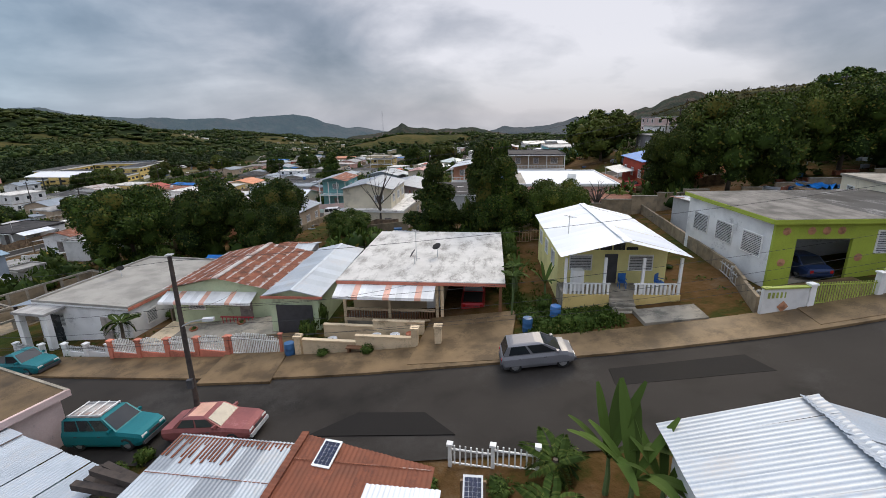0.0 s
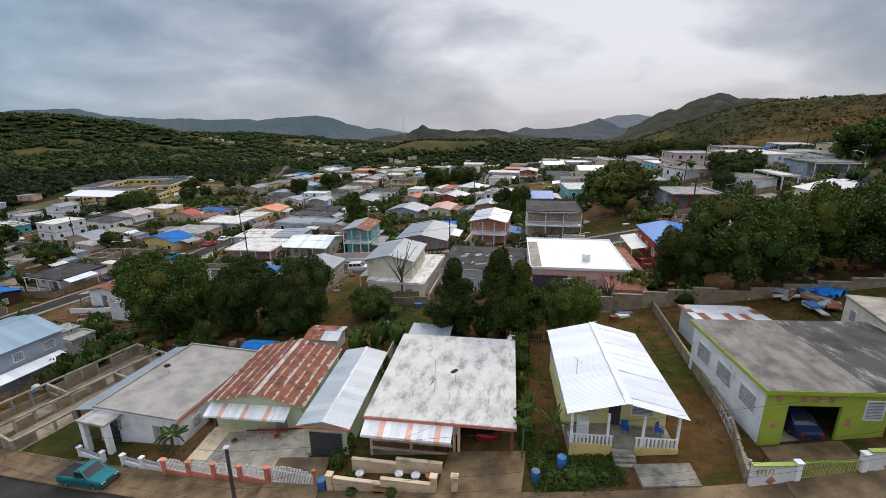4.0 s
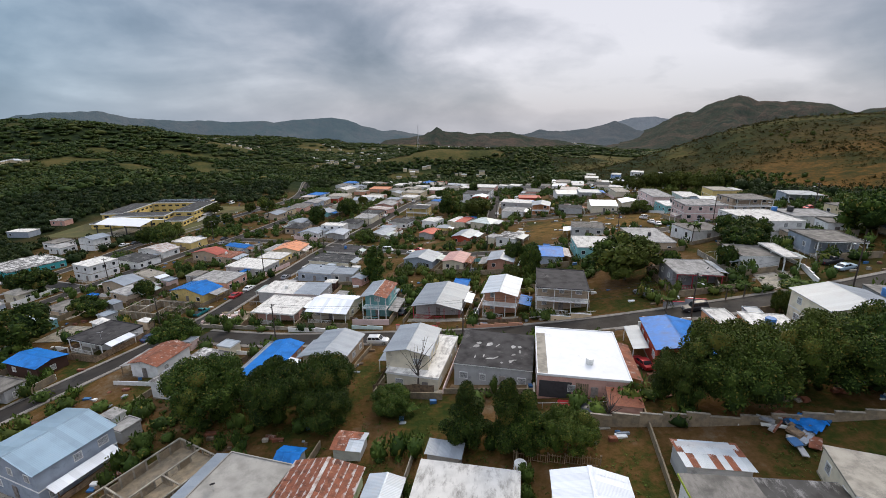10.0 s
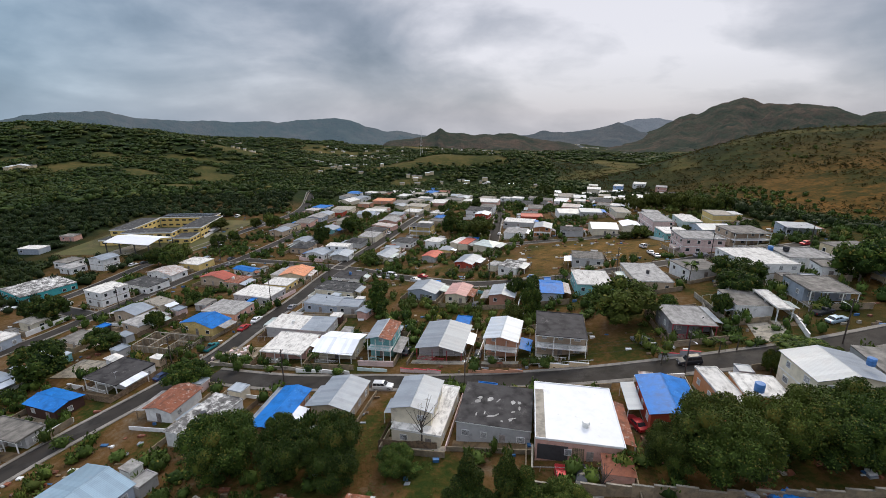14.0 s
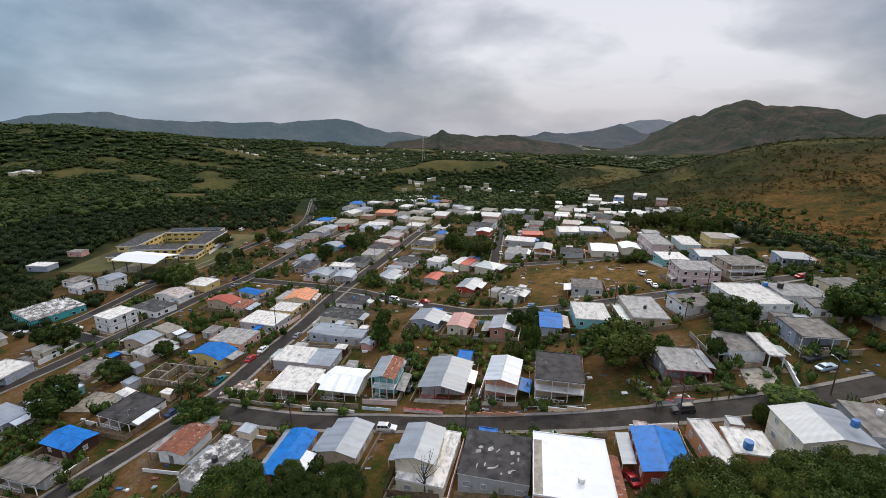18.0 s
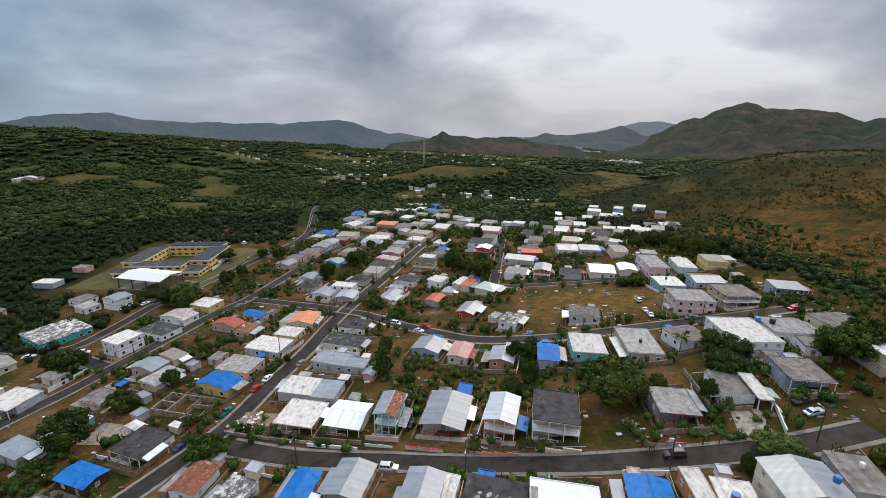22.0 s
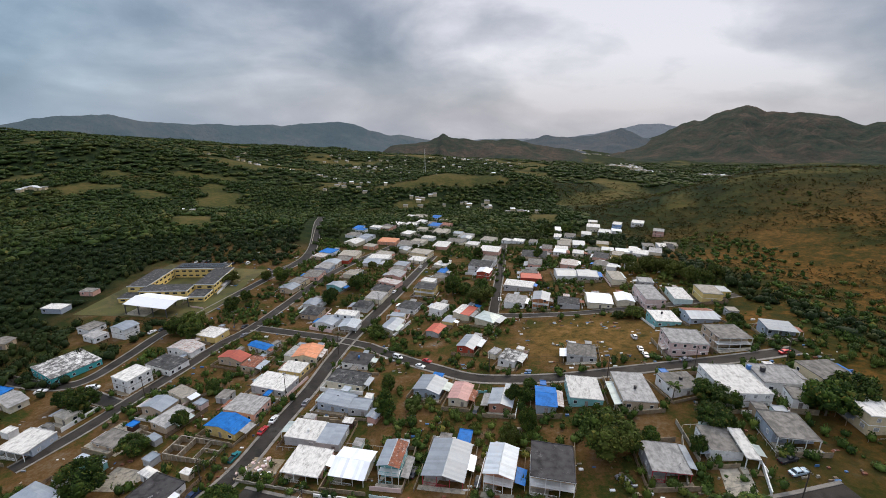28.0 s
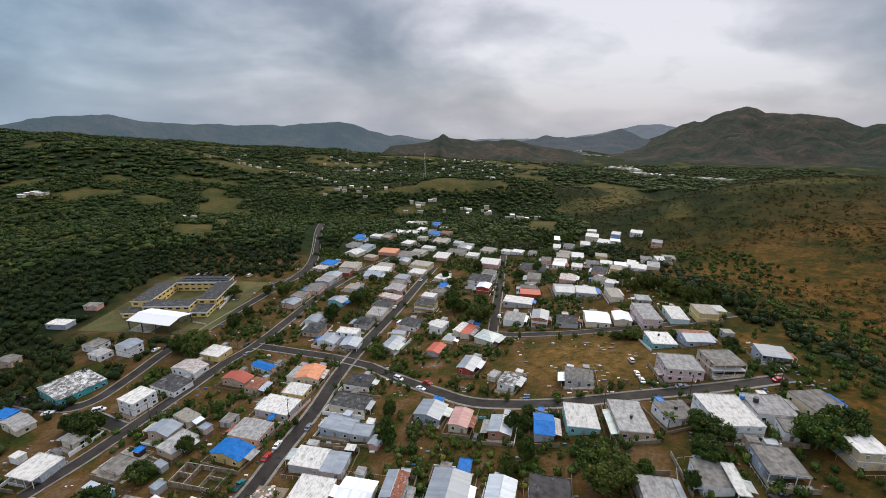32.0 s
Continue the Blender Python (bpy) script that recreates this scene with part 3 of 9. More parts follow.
def road(name, width, points, kerbs=True):
    line = curve_points(points)
    ROADS.append((line, width))
    h = width / 2
    v, f = strip(line, [-h, -h * 0.5, 0, h * 0.5, h], [0.07, 0.10, 0.12, 0.10, 0.07])
    tagged(new("road_" + name, mesh_of("road", v, f, "asphalt")), "grey asphalt street with worn patches between concrete kerbs", "road", kind="structure")
    if kerbs:
        for side in (-1,) if name == "front" else (-1, 1):
            walkway = (2.6 if side < 0 else 0.4) if name == "front" else 1.0 if name in ("mid", "main", "upper") else 0.7
            v, f = strip(line, [side * (h - 0.02), side * h, side * (h + 0.2), side * (h + walkway), side * (h + walkway + 0.05)], [-0.1, 0.2, 0.21, 0.17, -0.3])
            tagged(new("pavement_" + name, mesh_of("pavement", v, f, "wet_concrete" if name == "front" else "footway")), "narrow stained concrete kerb and footway beside the street", "pavement", kind="structure")


road("front", 6.8, [(-62, 39.4), (-40, 30.9), (-26, 26.0), (-9, 20.5), (4, 17.9), (15, 16.2), (26, 15.6), (45, 16.8), (70, 21.3)])
road("mid", 5.2, [(-55, 95), (-35, 89), (-11, 86), (14, 82), (31, 79), (48, 77), (62, 76), (75, 76), (90, 78)])
road("main", 5.2, [(-93, 38), (-83, 56), (-75.5, 72), (-66, 89), (-59, 104), (-55, 123), (-50, 147), (-46, 182), (-38, 218), (-27, 255), (-18, 290), (-7, 339)])
road("upper", 5.0, [(-35, 185), (-18, 170), (-3, 158), (10, 148), (26, 143), (44, 140), (64, 139), (84, 138), (103, 138), (124, 140)])
road("left", 5.0, [(-130, 110), (-122, 126), (-116, 143), (-109, 165), (-103, 188), (-96, 205), (-89, 237), (-80, 279), (-63, 332), (-37, 388), (-7, 461)])
road("outer", 5.0, [(-188, 165), (-157, 156), (-145, 159), (-141, 177), (-139, 199), (-134, 216), (-125, 251), (-116, 284), (-108, 313)])
road("cross", 5, [(-139, 150), (-120, 141)])
road("bridge", 6.5, [(-122, 289), (-109, 311), (-106, 341), (-114, 390), (-142, 507), (-156, 570)])
road("right", 4.4, [(54, 377), (40, 291), (31, 241), (26, 212)])
road("terrace", 4.4, [(26, 211), (42, 206), (62, 204), (84, 205), (104, 204), (125, 207), (149, 210)])
road("link", 5, [(-95, 205), (-74, 199), (-53, 193), (-35, 185)])


# ---- houses ----
WALL_WORDS = {"white": "white", "cream": "cream", "tan": "tan", "beige": "beige", "pink": "pink", "pinkpale": "pale pink", "salmon": "salmon", "orange": "orange", "red": "brick red", "yellow": "yellow",
              "teal": "teal", "tealpale": "pale green", "turquoise": "turquoise", "grey": "grey", "bluegrey": "blue-grey", "blue": "blue", "redtrim": "grey red-trimmed", "redgrey": "dark grey", "brick": "brick",
              "wood": "dark brown wooden", "lime": "lime green", "paleyellow": "pale yellow", "palegreen": "pale green"}
ROOF_WORDS = {"white": "mould-stained white concrete", "clean": "white coated", "grey": "weathered grey concrete", "smoothgrey": "smooth grey concrete", "greywhite": "patchy grey concrete", "dark": "black tarred", "darkgrey": "dark grey", "darkwhite": "black white-patched",
              "tan": "tan", "zinc": "grey zinc", "zincwhite": "pale zinc", "whitemetal": "white sheet-metal", "rust": "rusty sheet-metal", "rustwhite": "rust-streaked metal", "zincrust": "half-rusted zinc",
              "greenzinc": "greenish zinc", "bluezinc": "pale blue zinc", "blue": "blue tarpaulin", "red": "red metal", "orange": "orange metal", "pinkroof": "faded pink metal"}
ROOF_MATS = {"zincrust": "roof_zinc", "pinkroof": "roof_pink"}


def louvre_window(parent, x, y, z, w, h, turn, fine=True):
    """A metal jalousie window set into a wall: frame, dark opening and slats."""
    t = 0.06
    key = ("window", round(w, 2), round(h, 2), fine)
    if key not in KEEP:
        v = []
        for a, y_at in ((t, 0.03), (t, -0.05), (0, -0.05), (0, 0.0)):
            v += [(-w / 2 - a, y_at, -h / 2 - a), (w / 2 + a, y_at, -h / 2 - a), (w / 2 + a, y_at, h / 2 + a), (-w / 2 - a, y_at, h / 2 + a)]
        f = [(k * 4 + i, k * 4 + (i + 1) % 4, k * 4 + 4 + (i + 1) % 4, k * 4 + 4 + i) for k in range(3) for i in range(4)]
        if not fine:
            f.append((12, 13, 14, 15))
        KEEP[key] = mesh_of("window", v, f, "trim_white")
        if not fine:
            KEEP[key].materials.append(MATS["shade_glass"])
            KEEP[key].polygons[-1].material_index = 1
    win = put("window", KEEP[key], parent, (x, y, z), turn)
    if fine:
        boxes_part("pane", [(-w / 2, -0.004, -h / 2, w / 2, 0.028, h / 2)], "shade_glass", win)
    if fine:
        n = max(4, int(h / 0.11))
        boxes_part("louvre", [(-w / 2, -0.032, -h / 2 + (k + 0.25) * h / n, w / 2, -0.012, -h / 2 + (k + 0.85) * h / n) for k in range(n)], "louvre", win)
    return win


def gable_roof(name, w, d, rise, thick, material, parent, z, turn, cap=None):
    """Two slopes with the ridge along y, ends open below the sheet."""
    hw, hd = w / 2, d / 2
    v = []
    for dz in (0, -thick):
        v += [(-hw, -hd, dz), (0, -hd, rise + dz), (hw, -hd, dz), (-hw, hd, dz), (0, hd, rise + dz), (hw, hd, dz)]
    f = [(0, 1, 4, 3), (1, 2, 5, 4), (9, 10, 7, 6), (10, 11, 8, 7), (0, 3, 9, 6), (5, 2, 8, 11), (1, 0, 6, 7), (2, 1, 7, 8), (3, 4, 10, 9), (4, 5, 11, 10)]
    mats = material if isinstance(material, tuple) else (material, material)
    me = mesh_of(name, v, f, mats[0])
    if mats[1] != mats[0]:
        me.materials.append(MATS[mats[1]])
        me.polygons[1].material_index = 1
    ob = put("roof", me, parent, (0, 0, z), turn)
    s = rise / hw
    put("ridge_cap", mesh_of("ridge_cap", [(-0.18, -hd - 0.01, rise - 0.18 * s + 0.025), (0, -hd - 0.01, rise + 0.035), (0.18, -hd - 0.01, rise - 0.18 * s + 0.025),
                                           (-0.18, hd + 0.01, rise - 0.18 * s + 0.025), (0, hd + 0.01, rise + 0.035), (0.18, hd + 0.01, rise - 0.18 * s + 0.025)], [(0, 1, 4, 3), (1, 2, 5, 4)], cap or mats[0]), ob)
    return ob


def hip_roof(w, d, rise, thick, material, parent, z):
    hw, hd = w / 2, d / 2
    r = max(0.2, abs(hw - hd))
    ends = [(0, -r, rise), (0, r, rise)] if hd >= hw else [(-r, 0, rise), (r, 0, rise)]
    v = [(-hw, -hd, 0), (hw, -hd, 0), (hw, hd, 0), (-hw, hd, 0), *ends, (-hw, -hd, -thick), (hw, -hd, -thick), (hw, hd, -thick), (-hw, hd, -thick)]
    if hd >= hw:
        f = [(0, 1, 4), (1, 2, 5, 4), (2, 3, 5), (3, 0, 4, 5)]
    else:
        f = [(0, 1, 5, 4), (1, 2, 5), (2, 3, 4, 5), (3, 0, 4)]
    f += [(1, 0, 6, 7), (2, 1, 7, 8), (3, 2, 8, 9), (0, 3, 9, 6), (6, 9, 8, 7)]
    return put("roof", mesh_of("roof", v, f, material), parent, (0, 0, z))


def flat_roof(w, d, material, parent, z, lip):
    """A slab, with a low rim round it where lip is given."""
    if not lip:
        return boxes_part("roof", [(-w / 2, -d / 2, -0.2, w / 2, d / 2, 0)], material, parent, (0, 0, z))
    v = []
    for inset, height in ((0, -0.2), (0, lip), (0.14, lip), (0.14, 0)):
        a, b = w / 2 - inset, d / 2 - inset
        v += [(-a, -b, height), (a, -b, height), (a, b, height), (-a, b, height)]
    f = [(3, 2, 1, 0), (12, 13, 14, 15)]
    for ring in (0, 4, 8):
        f += [(ring + i, ring + (i + 1) % 4, ring + 4 + (i + 1) % 4, ring + 4 + i) for i in range(4)]
    return put("roof", mesh_of("roof", v, f, material), parent, (0, 0, z))


def porch_rail(parent, x0, x1, y, z, material):
    n = max(3, int((x1 - x0) / 0.28))
    b = [(x0, y - 0.04, z + 0.82, x1, y + 0.04, z + 0.9), (x0, y - 0.03, z + 0.06, x1, y + 0.03, z + 0.12)]
    b += [(x0 + (k + 0.5) * (x1 - x0) / n - 0.025, y - 0.02, z + 0.12, x0 + (k + 0.5) * (x1 - x0) / n + 0.025, y + 0.02, z + 0.82) for k in range(n)]
    boxes_part("railing", b, material, parent)


PLOTS = []


def house(x, y, turn, w, d, h, roof, wall, storeys, porch=False, label=""):
    form, tone = roof.split(":")
    rng = random.Random(int(x * 13 + y * 7))
    near = y < 120
    PLOTS.append((x, y, turn, w, d, h))
    z0 = land(x, y)
    words = f"{'two-storey ' if storeys == 2 else ''}{WALL_WORDS[wall]} house with {ROOF_WORDS[tone]} roof"
    if storeys == 0:
        words = "open white carport with a flat concrete roof"
    house_ob = root("carport" if storeys == 0 else "house" if w * d > 22 else "shed", x, y, z0, turn, label or (words if w * d > 22 or storeys == 0 else words.replace(" house ", " shed ")), "house" if w * d > 22 else "shed", "houses of the town")
    c, s = math.cos(radians(turn)), math.sin(radians(turn))
    low = min(land(x + c * a - s * b, y + s * a + c * b) for a in (-w / 2, 0, w / 2) for b in (-d / 2, 0, d / 2)) - z0 - 0.3
    over = 0.12 if form == "flat" else 0.38
    hw, hd = w / 2 - over, d / 2 - over
    back = -hd
    rm = ROOF_MATS.get(tone, "roof_" + tone)
    wm = "wall_" + wall
    deep = min(2.4, d * 0.28) if porch else 0.0
    front = -hd + deep
    floor_z = 0.0
    if storeys == 0:
        for px in (-hw + 0.1, hw - 0.1):
            for py in (-hd + 0.1, 0, hd - 0.1):
                boxes_part("post", [(-0.1, -0.1, low, 0.1, 0.1, h - 0.2)], "trim_white", house_ob, (px, py, 0))
        flat_roof(w, d, rm, house_ob, h, 0.12)
        return house_ob
    # walls, with the gable ends where the roof is pitched
    top = h - (0.2 if form == "flat" else 0.06)
    rise = 0.0
    v, f = box_data([(-hw, front, low, hw, hd, top)])
    if form in ("gy", "gx"):
        half = w / 2 if form == "gy" else d / 2
        rise = half * (0.19 + 0.05 * rng.random())
        inner = half - over
        peak = rise * inner / half + top - 0.02
        k = len(v)
        if form == "gy":
            v += [(-hw, front, top), (hw, front, top), (0, front, peak), (-hw, hd, top), (hw, hd, top), (0, hd, peak)]
        else:
            mid = (front + hd) / 2
            v += [(-hw, hd, top), (-hw, front, top), (-hw, 0, peak), (hw, hd, top), (hw, front, top), (hw, 0, peak)]
        f += [(k, k + 1, k + 2), (k + 4, k + 3, k + 5), (k, k + 2, k + 5, k + 3), (k + 2, k + 1, k + 4, k + 5)]
    put("wall", mesh_of("wall", v, f, wm), house_ob)
    plinth = 0.12
    if y < 190:
        boxes_part("plinth", [(-hw - 0.06, -hd - 0.06, low, hw + 0.06, hd + 0.06, min(-0.02, low + 0.5) + plinth)], "concrete", house_ob)
    if form == "gy":
        gable_roof("roof", w, d, rise, 0.07, (rm, "roof_rust") if tone == "zincrust" else rm, house_ob, h, 0)
    elif form == "gx":
        gable_roof("roof", d, w, rise, 0.07, (rm, "roof_rust") if tone == "zincrust" else rm, house_ob, h, 90)
    elif form == "hip":
        hip_roof(w, d, min(w, d) * 0.16, 0.08, rm, house_ob, h)
    else:
        flat_roof(w, d, rm, house_ob, h, rng.choice((0.0, 0.1, 0.16)))
        boxes_part("fascia", [(-w / 2 - 0.02, -d / 2 - 0.02, h - 0.17, w / 2 + 0.02, -d / 2 + 0.05, h - 0.03)], "trim_red" if wall.startswith("red") else "trim_white", house_ob)
    level = h / storeys
    for st in range(storeys):
        zf = st * level
        zm = zf + 1.55 if level > 2.3 else zf + level * 0.55
        wh = 1.05 if level > 2.3 else 0.6
        sides = [(hw * 2, 0, front, 0), (hd - front, hw, (front + hd) / 2, 90), (hd - front, -hw, (front + hd) / 2, -90)]
        if near:
            sides.append((hw * 2, 0, hd, 180))
        for i, (length, cx, cy, ang) in enumerate(sides):
            n = int((length - 0.6) / 2.9)
            for k in range(n):
                off = (k + 0.5) * length / n - length / 2
                if rng.random() < (0.14 if y < 190 else 0.65):
                    continue
                ca, sa = math.cos(radians(ang)), math.sin(radians(ang))
                wx, wy = cx + ca * off + sa * 0.03, cy + sa * off - ca * 0.03
                if i == 0 and st == 0 and k == n // 2:
                    door = boxes_part("door", [(-0.5, -0.06, 0, 0.5, 0.03, 2.05), (-0.42, -0.09, 0.1, 0.42, -0.06, 0.95), (-0.42, -0.09, 1.05, 0.42, -0.06, 1.95)], "door_paint", house_ob, (wx, wy, zf + 0.02), ang)
                    if near:
                        boxes_part("door_handle", [(0.33, -0.13, 1.0, 0.4, -0.08, 1.06)], "louvre", door)
                else:
                    louvre_window(house_ob, wx, wy, zm, rng.choice((0.95, 1.25)), wh, ang, near)
        if st:
            boxes_part("floor_band", [(-hw - 0.05, -hd - 0.05, zf - 0.12, hw + 0.05, hd + 0.05, zf + 0.06)], "trim_white" if wall != "white" else "concrete", house_ob)
        if porch:
            rail = "trim_red" if wall == "redgrey" or wall == "redtrim" else "trim_white" if wall not in ("teal",) else "wall_teal"
            if st:
                boxes_part("balcony", [(-hw, -hd, zf - 0.1, hw, front - 0.01, zf + 0.02)], "concrete", house_ob)
                porch_rail(house_ob, -hw, hw, -hd + 0.05, zf, rail)
            else:
                boxes_part("porch_floor", [(-hw, -hd, low, hw, front - 0.01, 0.0)], "concrete", house_ob)
                porch_rail(house_ob, -hw, hw * 0.25, -hd + 0.05, 0, rail)
            for px in (-hw + 0.08, -hw * 0.3, hw * 0.35, hw - 0.08):
                boxes_part("post", [(-0.08, -0.08, zf, 0.08, 0.08, zf + level - 0.15)], rail if rail == "trim_red" else "trim_white", house_ob, (px, -hd + 0.08, 0))
    return house_ob


house(-31.0, 74.8, -11, 6.2, 13.6, 2.9, "gy:blue", "salmon", 1)
house(-34.2, 77.1, -10, 1.6, 10.2, 2.7, "flat:zinc", "cream", 1)
house(-20.1, 77.8, -13, 8.6, 10.7, 3.2, "gy:zinc", "tan", 1)
house(-4.3, 70.5, -12, 7.9, 10.2, 6, "gy:zinc", "cream", 2)
house(-2.5, 70.7, -15, 9.0, 14.8, 3, "flat:white", "cream", 1)
house(9.8, 68.0, -13, 12.5, 12.1, 3.6, "flat:dark", "grey", 1)
house(22.2, 63.2, -11, 13.2, 15.4, 3.5, "flat:clean", "pink", 1)
house(37.9, 64.1, -12, 8.5, 11.6, 3.4, "gy:blue", "red", 1)
house(47.1, 64.8, -5, 3.9, 11.7, 3.4, "flat:white", "orange", 1)
house(52.4, 63.6, -12, 6.9, 6.7, 3.3, "flat:white", "orange", 1)
house(63.2, 62.5, -6, 11.8, 9.8, 5.6, "gy:zinc", "cream", 2)
house(74.9, 64.7, -14, 7.3, 10.1, 3.4, "flat:grey", "grey", 1)
house(-38.4, 103.7, -11, 11.2, 10.9, 3, "flat:white", "pink", 1, porch=True)
house(-42.9, 118.1, -11, 10.8, 8.9, 3, "flat:white", "grey", 1)
house(-34.0, 115.2, -9, 7.3, 9.1, 3, "flat:zinc", "grey", 1)
house(-25.2, 101.9, -11, 10.3, 11.3, 3, "gx:whitemetal", "cream", 1, porch=True)
house(-14.1, 101.5, -10, 6.5, 10.3, 6, "gy:zincrust", "teal", 2, porch=True)
house(1.1, 101.6, -13, 11.7, 14.9, 3.1, "gy:zinc", "redtrim", 1, porch=True)
house(6.2, 111.2, -13, 4.1, 6.6, 2.4, "flat:blue", "grey", 1)
house(15.0, 96.2, -16, 8.1, 11.8, 5.6, "gy:zincwhite", "salmon", 2, porch=True)
house(27.5, 93.3, -12, 10.9, 12.9, 5.8, "flat:dark", "tan", 2, porch=True)
house(54.9, 91.3, -8, 9.2, 10.7, 3.3, "flat:greywhite", "redgrey", 1, porch=True)
house(70.2, 95.2, -7, 7.8, 9.6, 3.2, "flat:grey", "white", 1)
house(74.6, 92.5, -10, 3.3, 11.3, 3.1, "flat:white", "white", 0)
house(88.7, 97.2, -9, 10.0, 11.2, 3.3, "flat:grey", "bluegrey", 1, porch=True)
house(-4.6, 140.6, -20, 10.3, 9.8, 3, "gy:zinc", "bluegrey", 1)
house(6.1, 134.3, -17, 7.2, 10.3, 3, "gy:pinkroof", "cream", 1)
house(19.4, 128.0, -16, 8.1, 9.3, 2.9, "gy:zinc", "brick", 1)
house(33.2, 125.5, -10, 6.9, 11.0, 3, "gx:blue", "bluegrey", 1)
house(45.9, 127.4, -8, 10.5, 12.9, 3.1, "flat:white", "teal", 1)
house(60.2, 123.6, -6, 10.3, 16.3, 3.3, "flat:greywhite", "tan", 1)
house(75.0, 123.9, 7, 10.6, 9.3, 3, "flat:grey", "white", 1)
house(87.8, 118.1, -2, 13.6, 16.0, 5, "flat:white", "white", 2)
house(102.5, 120.8, -7, 12.4, 11.2, 3.3, "flat:greywhite", "white", 1)
house(117.8, 121.2, 5, 11.7, 10.3, 3.4, "flat:grey", "beige", 1)
house(111.8, 99.6, -5, 8.4, 10.2, 5.5, "flat:white", "beige", 2)
house(101.0, 110.5, -16, 4.3, 7.0, 3, "flat:grey", "white", 1)
house(-77.1, 95.6, -19, 10.4, 10.2, 3.1, "flat:dark", "white", 1, porch=True)
house(-83.3, 102.8, -26, 5.3, 3.1, 3, "hip:white", "white", 1)
house(-84.7, 85.3, -18, 9.9, 6.6, 2.9, "gx:blue", "wood", 1)
house(-85.4, 75.3, -15, 11.7, 5.5, 3.1, "flat:grey", "grey", 1, porch=True)
house(-56.2, 81.7, -13, 6.9, 9.1, 2.9, "gy:rust", "white", 1)
house(-45.7, 74.4, -18, 7.0, 12.5, 3.1, "flat:darkwhite", "white", 1)
house(-53.4, 52.2, -22, 11.4, 10.5, 5.6, "gy:bluezinc", "bluegrey", 2)
house(-110.5, 96.6, -20, 10.3, 6.5, 3.2, "hip:zinc", "grey", 1)
house(-104.9, 109.3, -18, 10.2, 2.9, 2.8, "flat:zincwhite", "teal", 1)
house(-132.7, 119.3, -12, 10.7, 10.6, 3.3, "flat:white", "bluegrey", 1, porch=True)
house(-145.2, 126.2, -16, 4.0, 3.3, 2.6, "flat:white", "white", 1)
house(-131.0, 133.5, -20, 7.3, 6.0, 3, "hip:tan", "cream", 1)
house(-106.2, 120.5, -18, 9.2, 7.2, 1.6, "flat:grey", "tan", 1)
house(-100.4, 136.1, -17, 10.0, 7.2, 3.2, "gy:zinc", "tan", 1)
house(-91.7, 129.0, -25, 8.3, 10.4, 2.8, "flat:greywhite", "tan", 1)
house(-91.8, 119.0, -27, 4.4, 2.7, 2.4, "flat:zinc", "grey", 1)
house(-87.0, 109.8, -23, 3.5, 3.5, 2.4, "flat:zinc", "grey", 1)
house(-121.8, 154.1, -22, 9.1, 10.0, 5.6, "flat:white", "white", 2)
house(-159.6, 168.6, -29, 18.2, 18.3, 3.4, "flat:darkwhite", "turquoise", 1)
house(-171.7, 150.0, -11, 7.8, 6.0, 2.8, "flat:blue", "white", 1)
house(-161.0, 143.9, -25, 12.2, 6.8, 3, "gy:greywhite", "cream", 1)
house(-115.5, 166.4, -21, 13.7, 9.6, 3.1, "flat:darkgrey", "white", 1)
house(-115.2, 180.3, -19, 14.0, 8.7, 3, "gy:rustwhite", "white", 1)
house(-110.4, 194.8, -16, 11.1, 9.7, 3.1, "flat:white", "yellow", 1)
house(-156.1, 200.4, -19, 9.8, 8.5, 5.4, "gy:zinc", "white", 2)
house(-177.6, 206.5, -18, 8.7, 8.8, 3, "flat:grey", "white", 1)
house(-168.3, 196.9, -22, 8.6, 7.1, 3, "flat:greywhite", "white", 1)
house(-215.3, 230.8, -4, 11.9, 7.2, 3, "flat:white", "bluegrey", 1)
house(-213.8, 254.0, -4, 8.7, 6.0, 3, "flat:grey", "pink", 1)
house(-209.7, 191.9, 3, 9.1, 7.0, 3, "gy:grey", "tan", 1)
house(-88.7, 169.7, -18, 12.7, 6.5, 3.1, "gy:red", "tan", 1)
house(-78.9, 165.3, -14, 6.7, 8.5, 2.8, "flat:rust", "tan", 1)
house(-81.6, 180.2, -25, 11.2, 5.3, 2.9, "gx:blue", "white", 1)
house(-63.8, 148.6, -16, 14.2, 10.2, 3.1, "flat:white", "grey", 1)
house(-68.3, 133.9, -14, 12.3, 9.7, 3.2, "flat:greywhite", "pink", 1)
house(-70.2, 123.2, -20, 12.6, 7.6, 3.1, "gy:blue", "yellow", 1)
house(-58.3, 173.4, -6, 10.9, 11.0, 3.1, "gy:orange", "cream", 1)
house(-65.1, 174.3, -15, 4.1, 8.9, 3, "flat:greywhite", "cream", 1)
house(-60.1, 159.8, -13, 9.5, 7.7, 3.1, "flat:white", "yellow", 1)
house(-96.3, 143.5, -28, 9.2, 5.5, 3, "flat:tan", "cream", 1)
house(-79.5, 141.5, -13, 4.7, 5.3, 2.6, "flat:grey", "grey", 1)
house(-35.8, 149.6, -15, 14.8, 8.9, 3.1, "flat:darkgrey", "cream", 1)
house(-35.2, 165.8, -13, 11.3, 9.2, 3.1, "flat:dark", "white", 1)
house(-36.9, 134.9, -17, 12.0, 7.8, 3, "flat:zinc", "bluegrey", 1)
house(-28.2, 130.9, -10, 7.1, 6.3, 2.8, "flat:zinc", "grey", 1)
house(-22.8, 125.3, -22, 4.0, 5.0, 2.4, "gy:zinc", "pink", 1)
house(-58.3, 208.4, -18, 10.3, 9.6, 3, "gy:zinc", "white", 1)
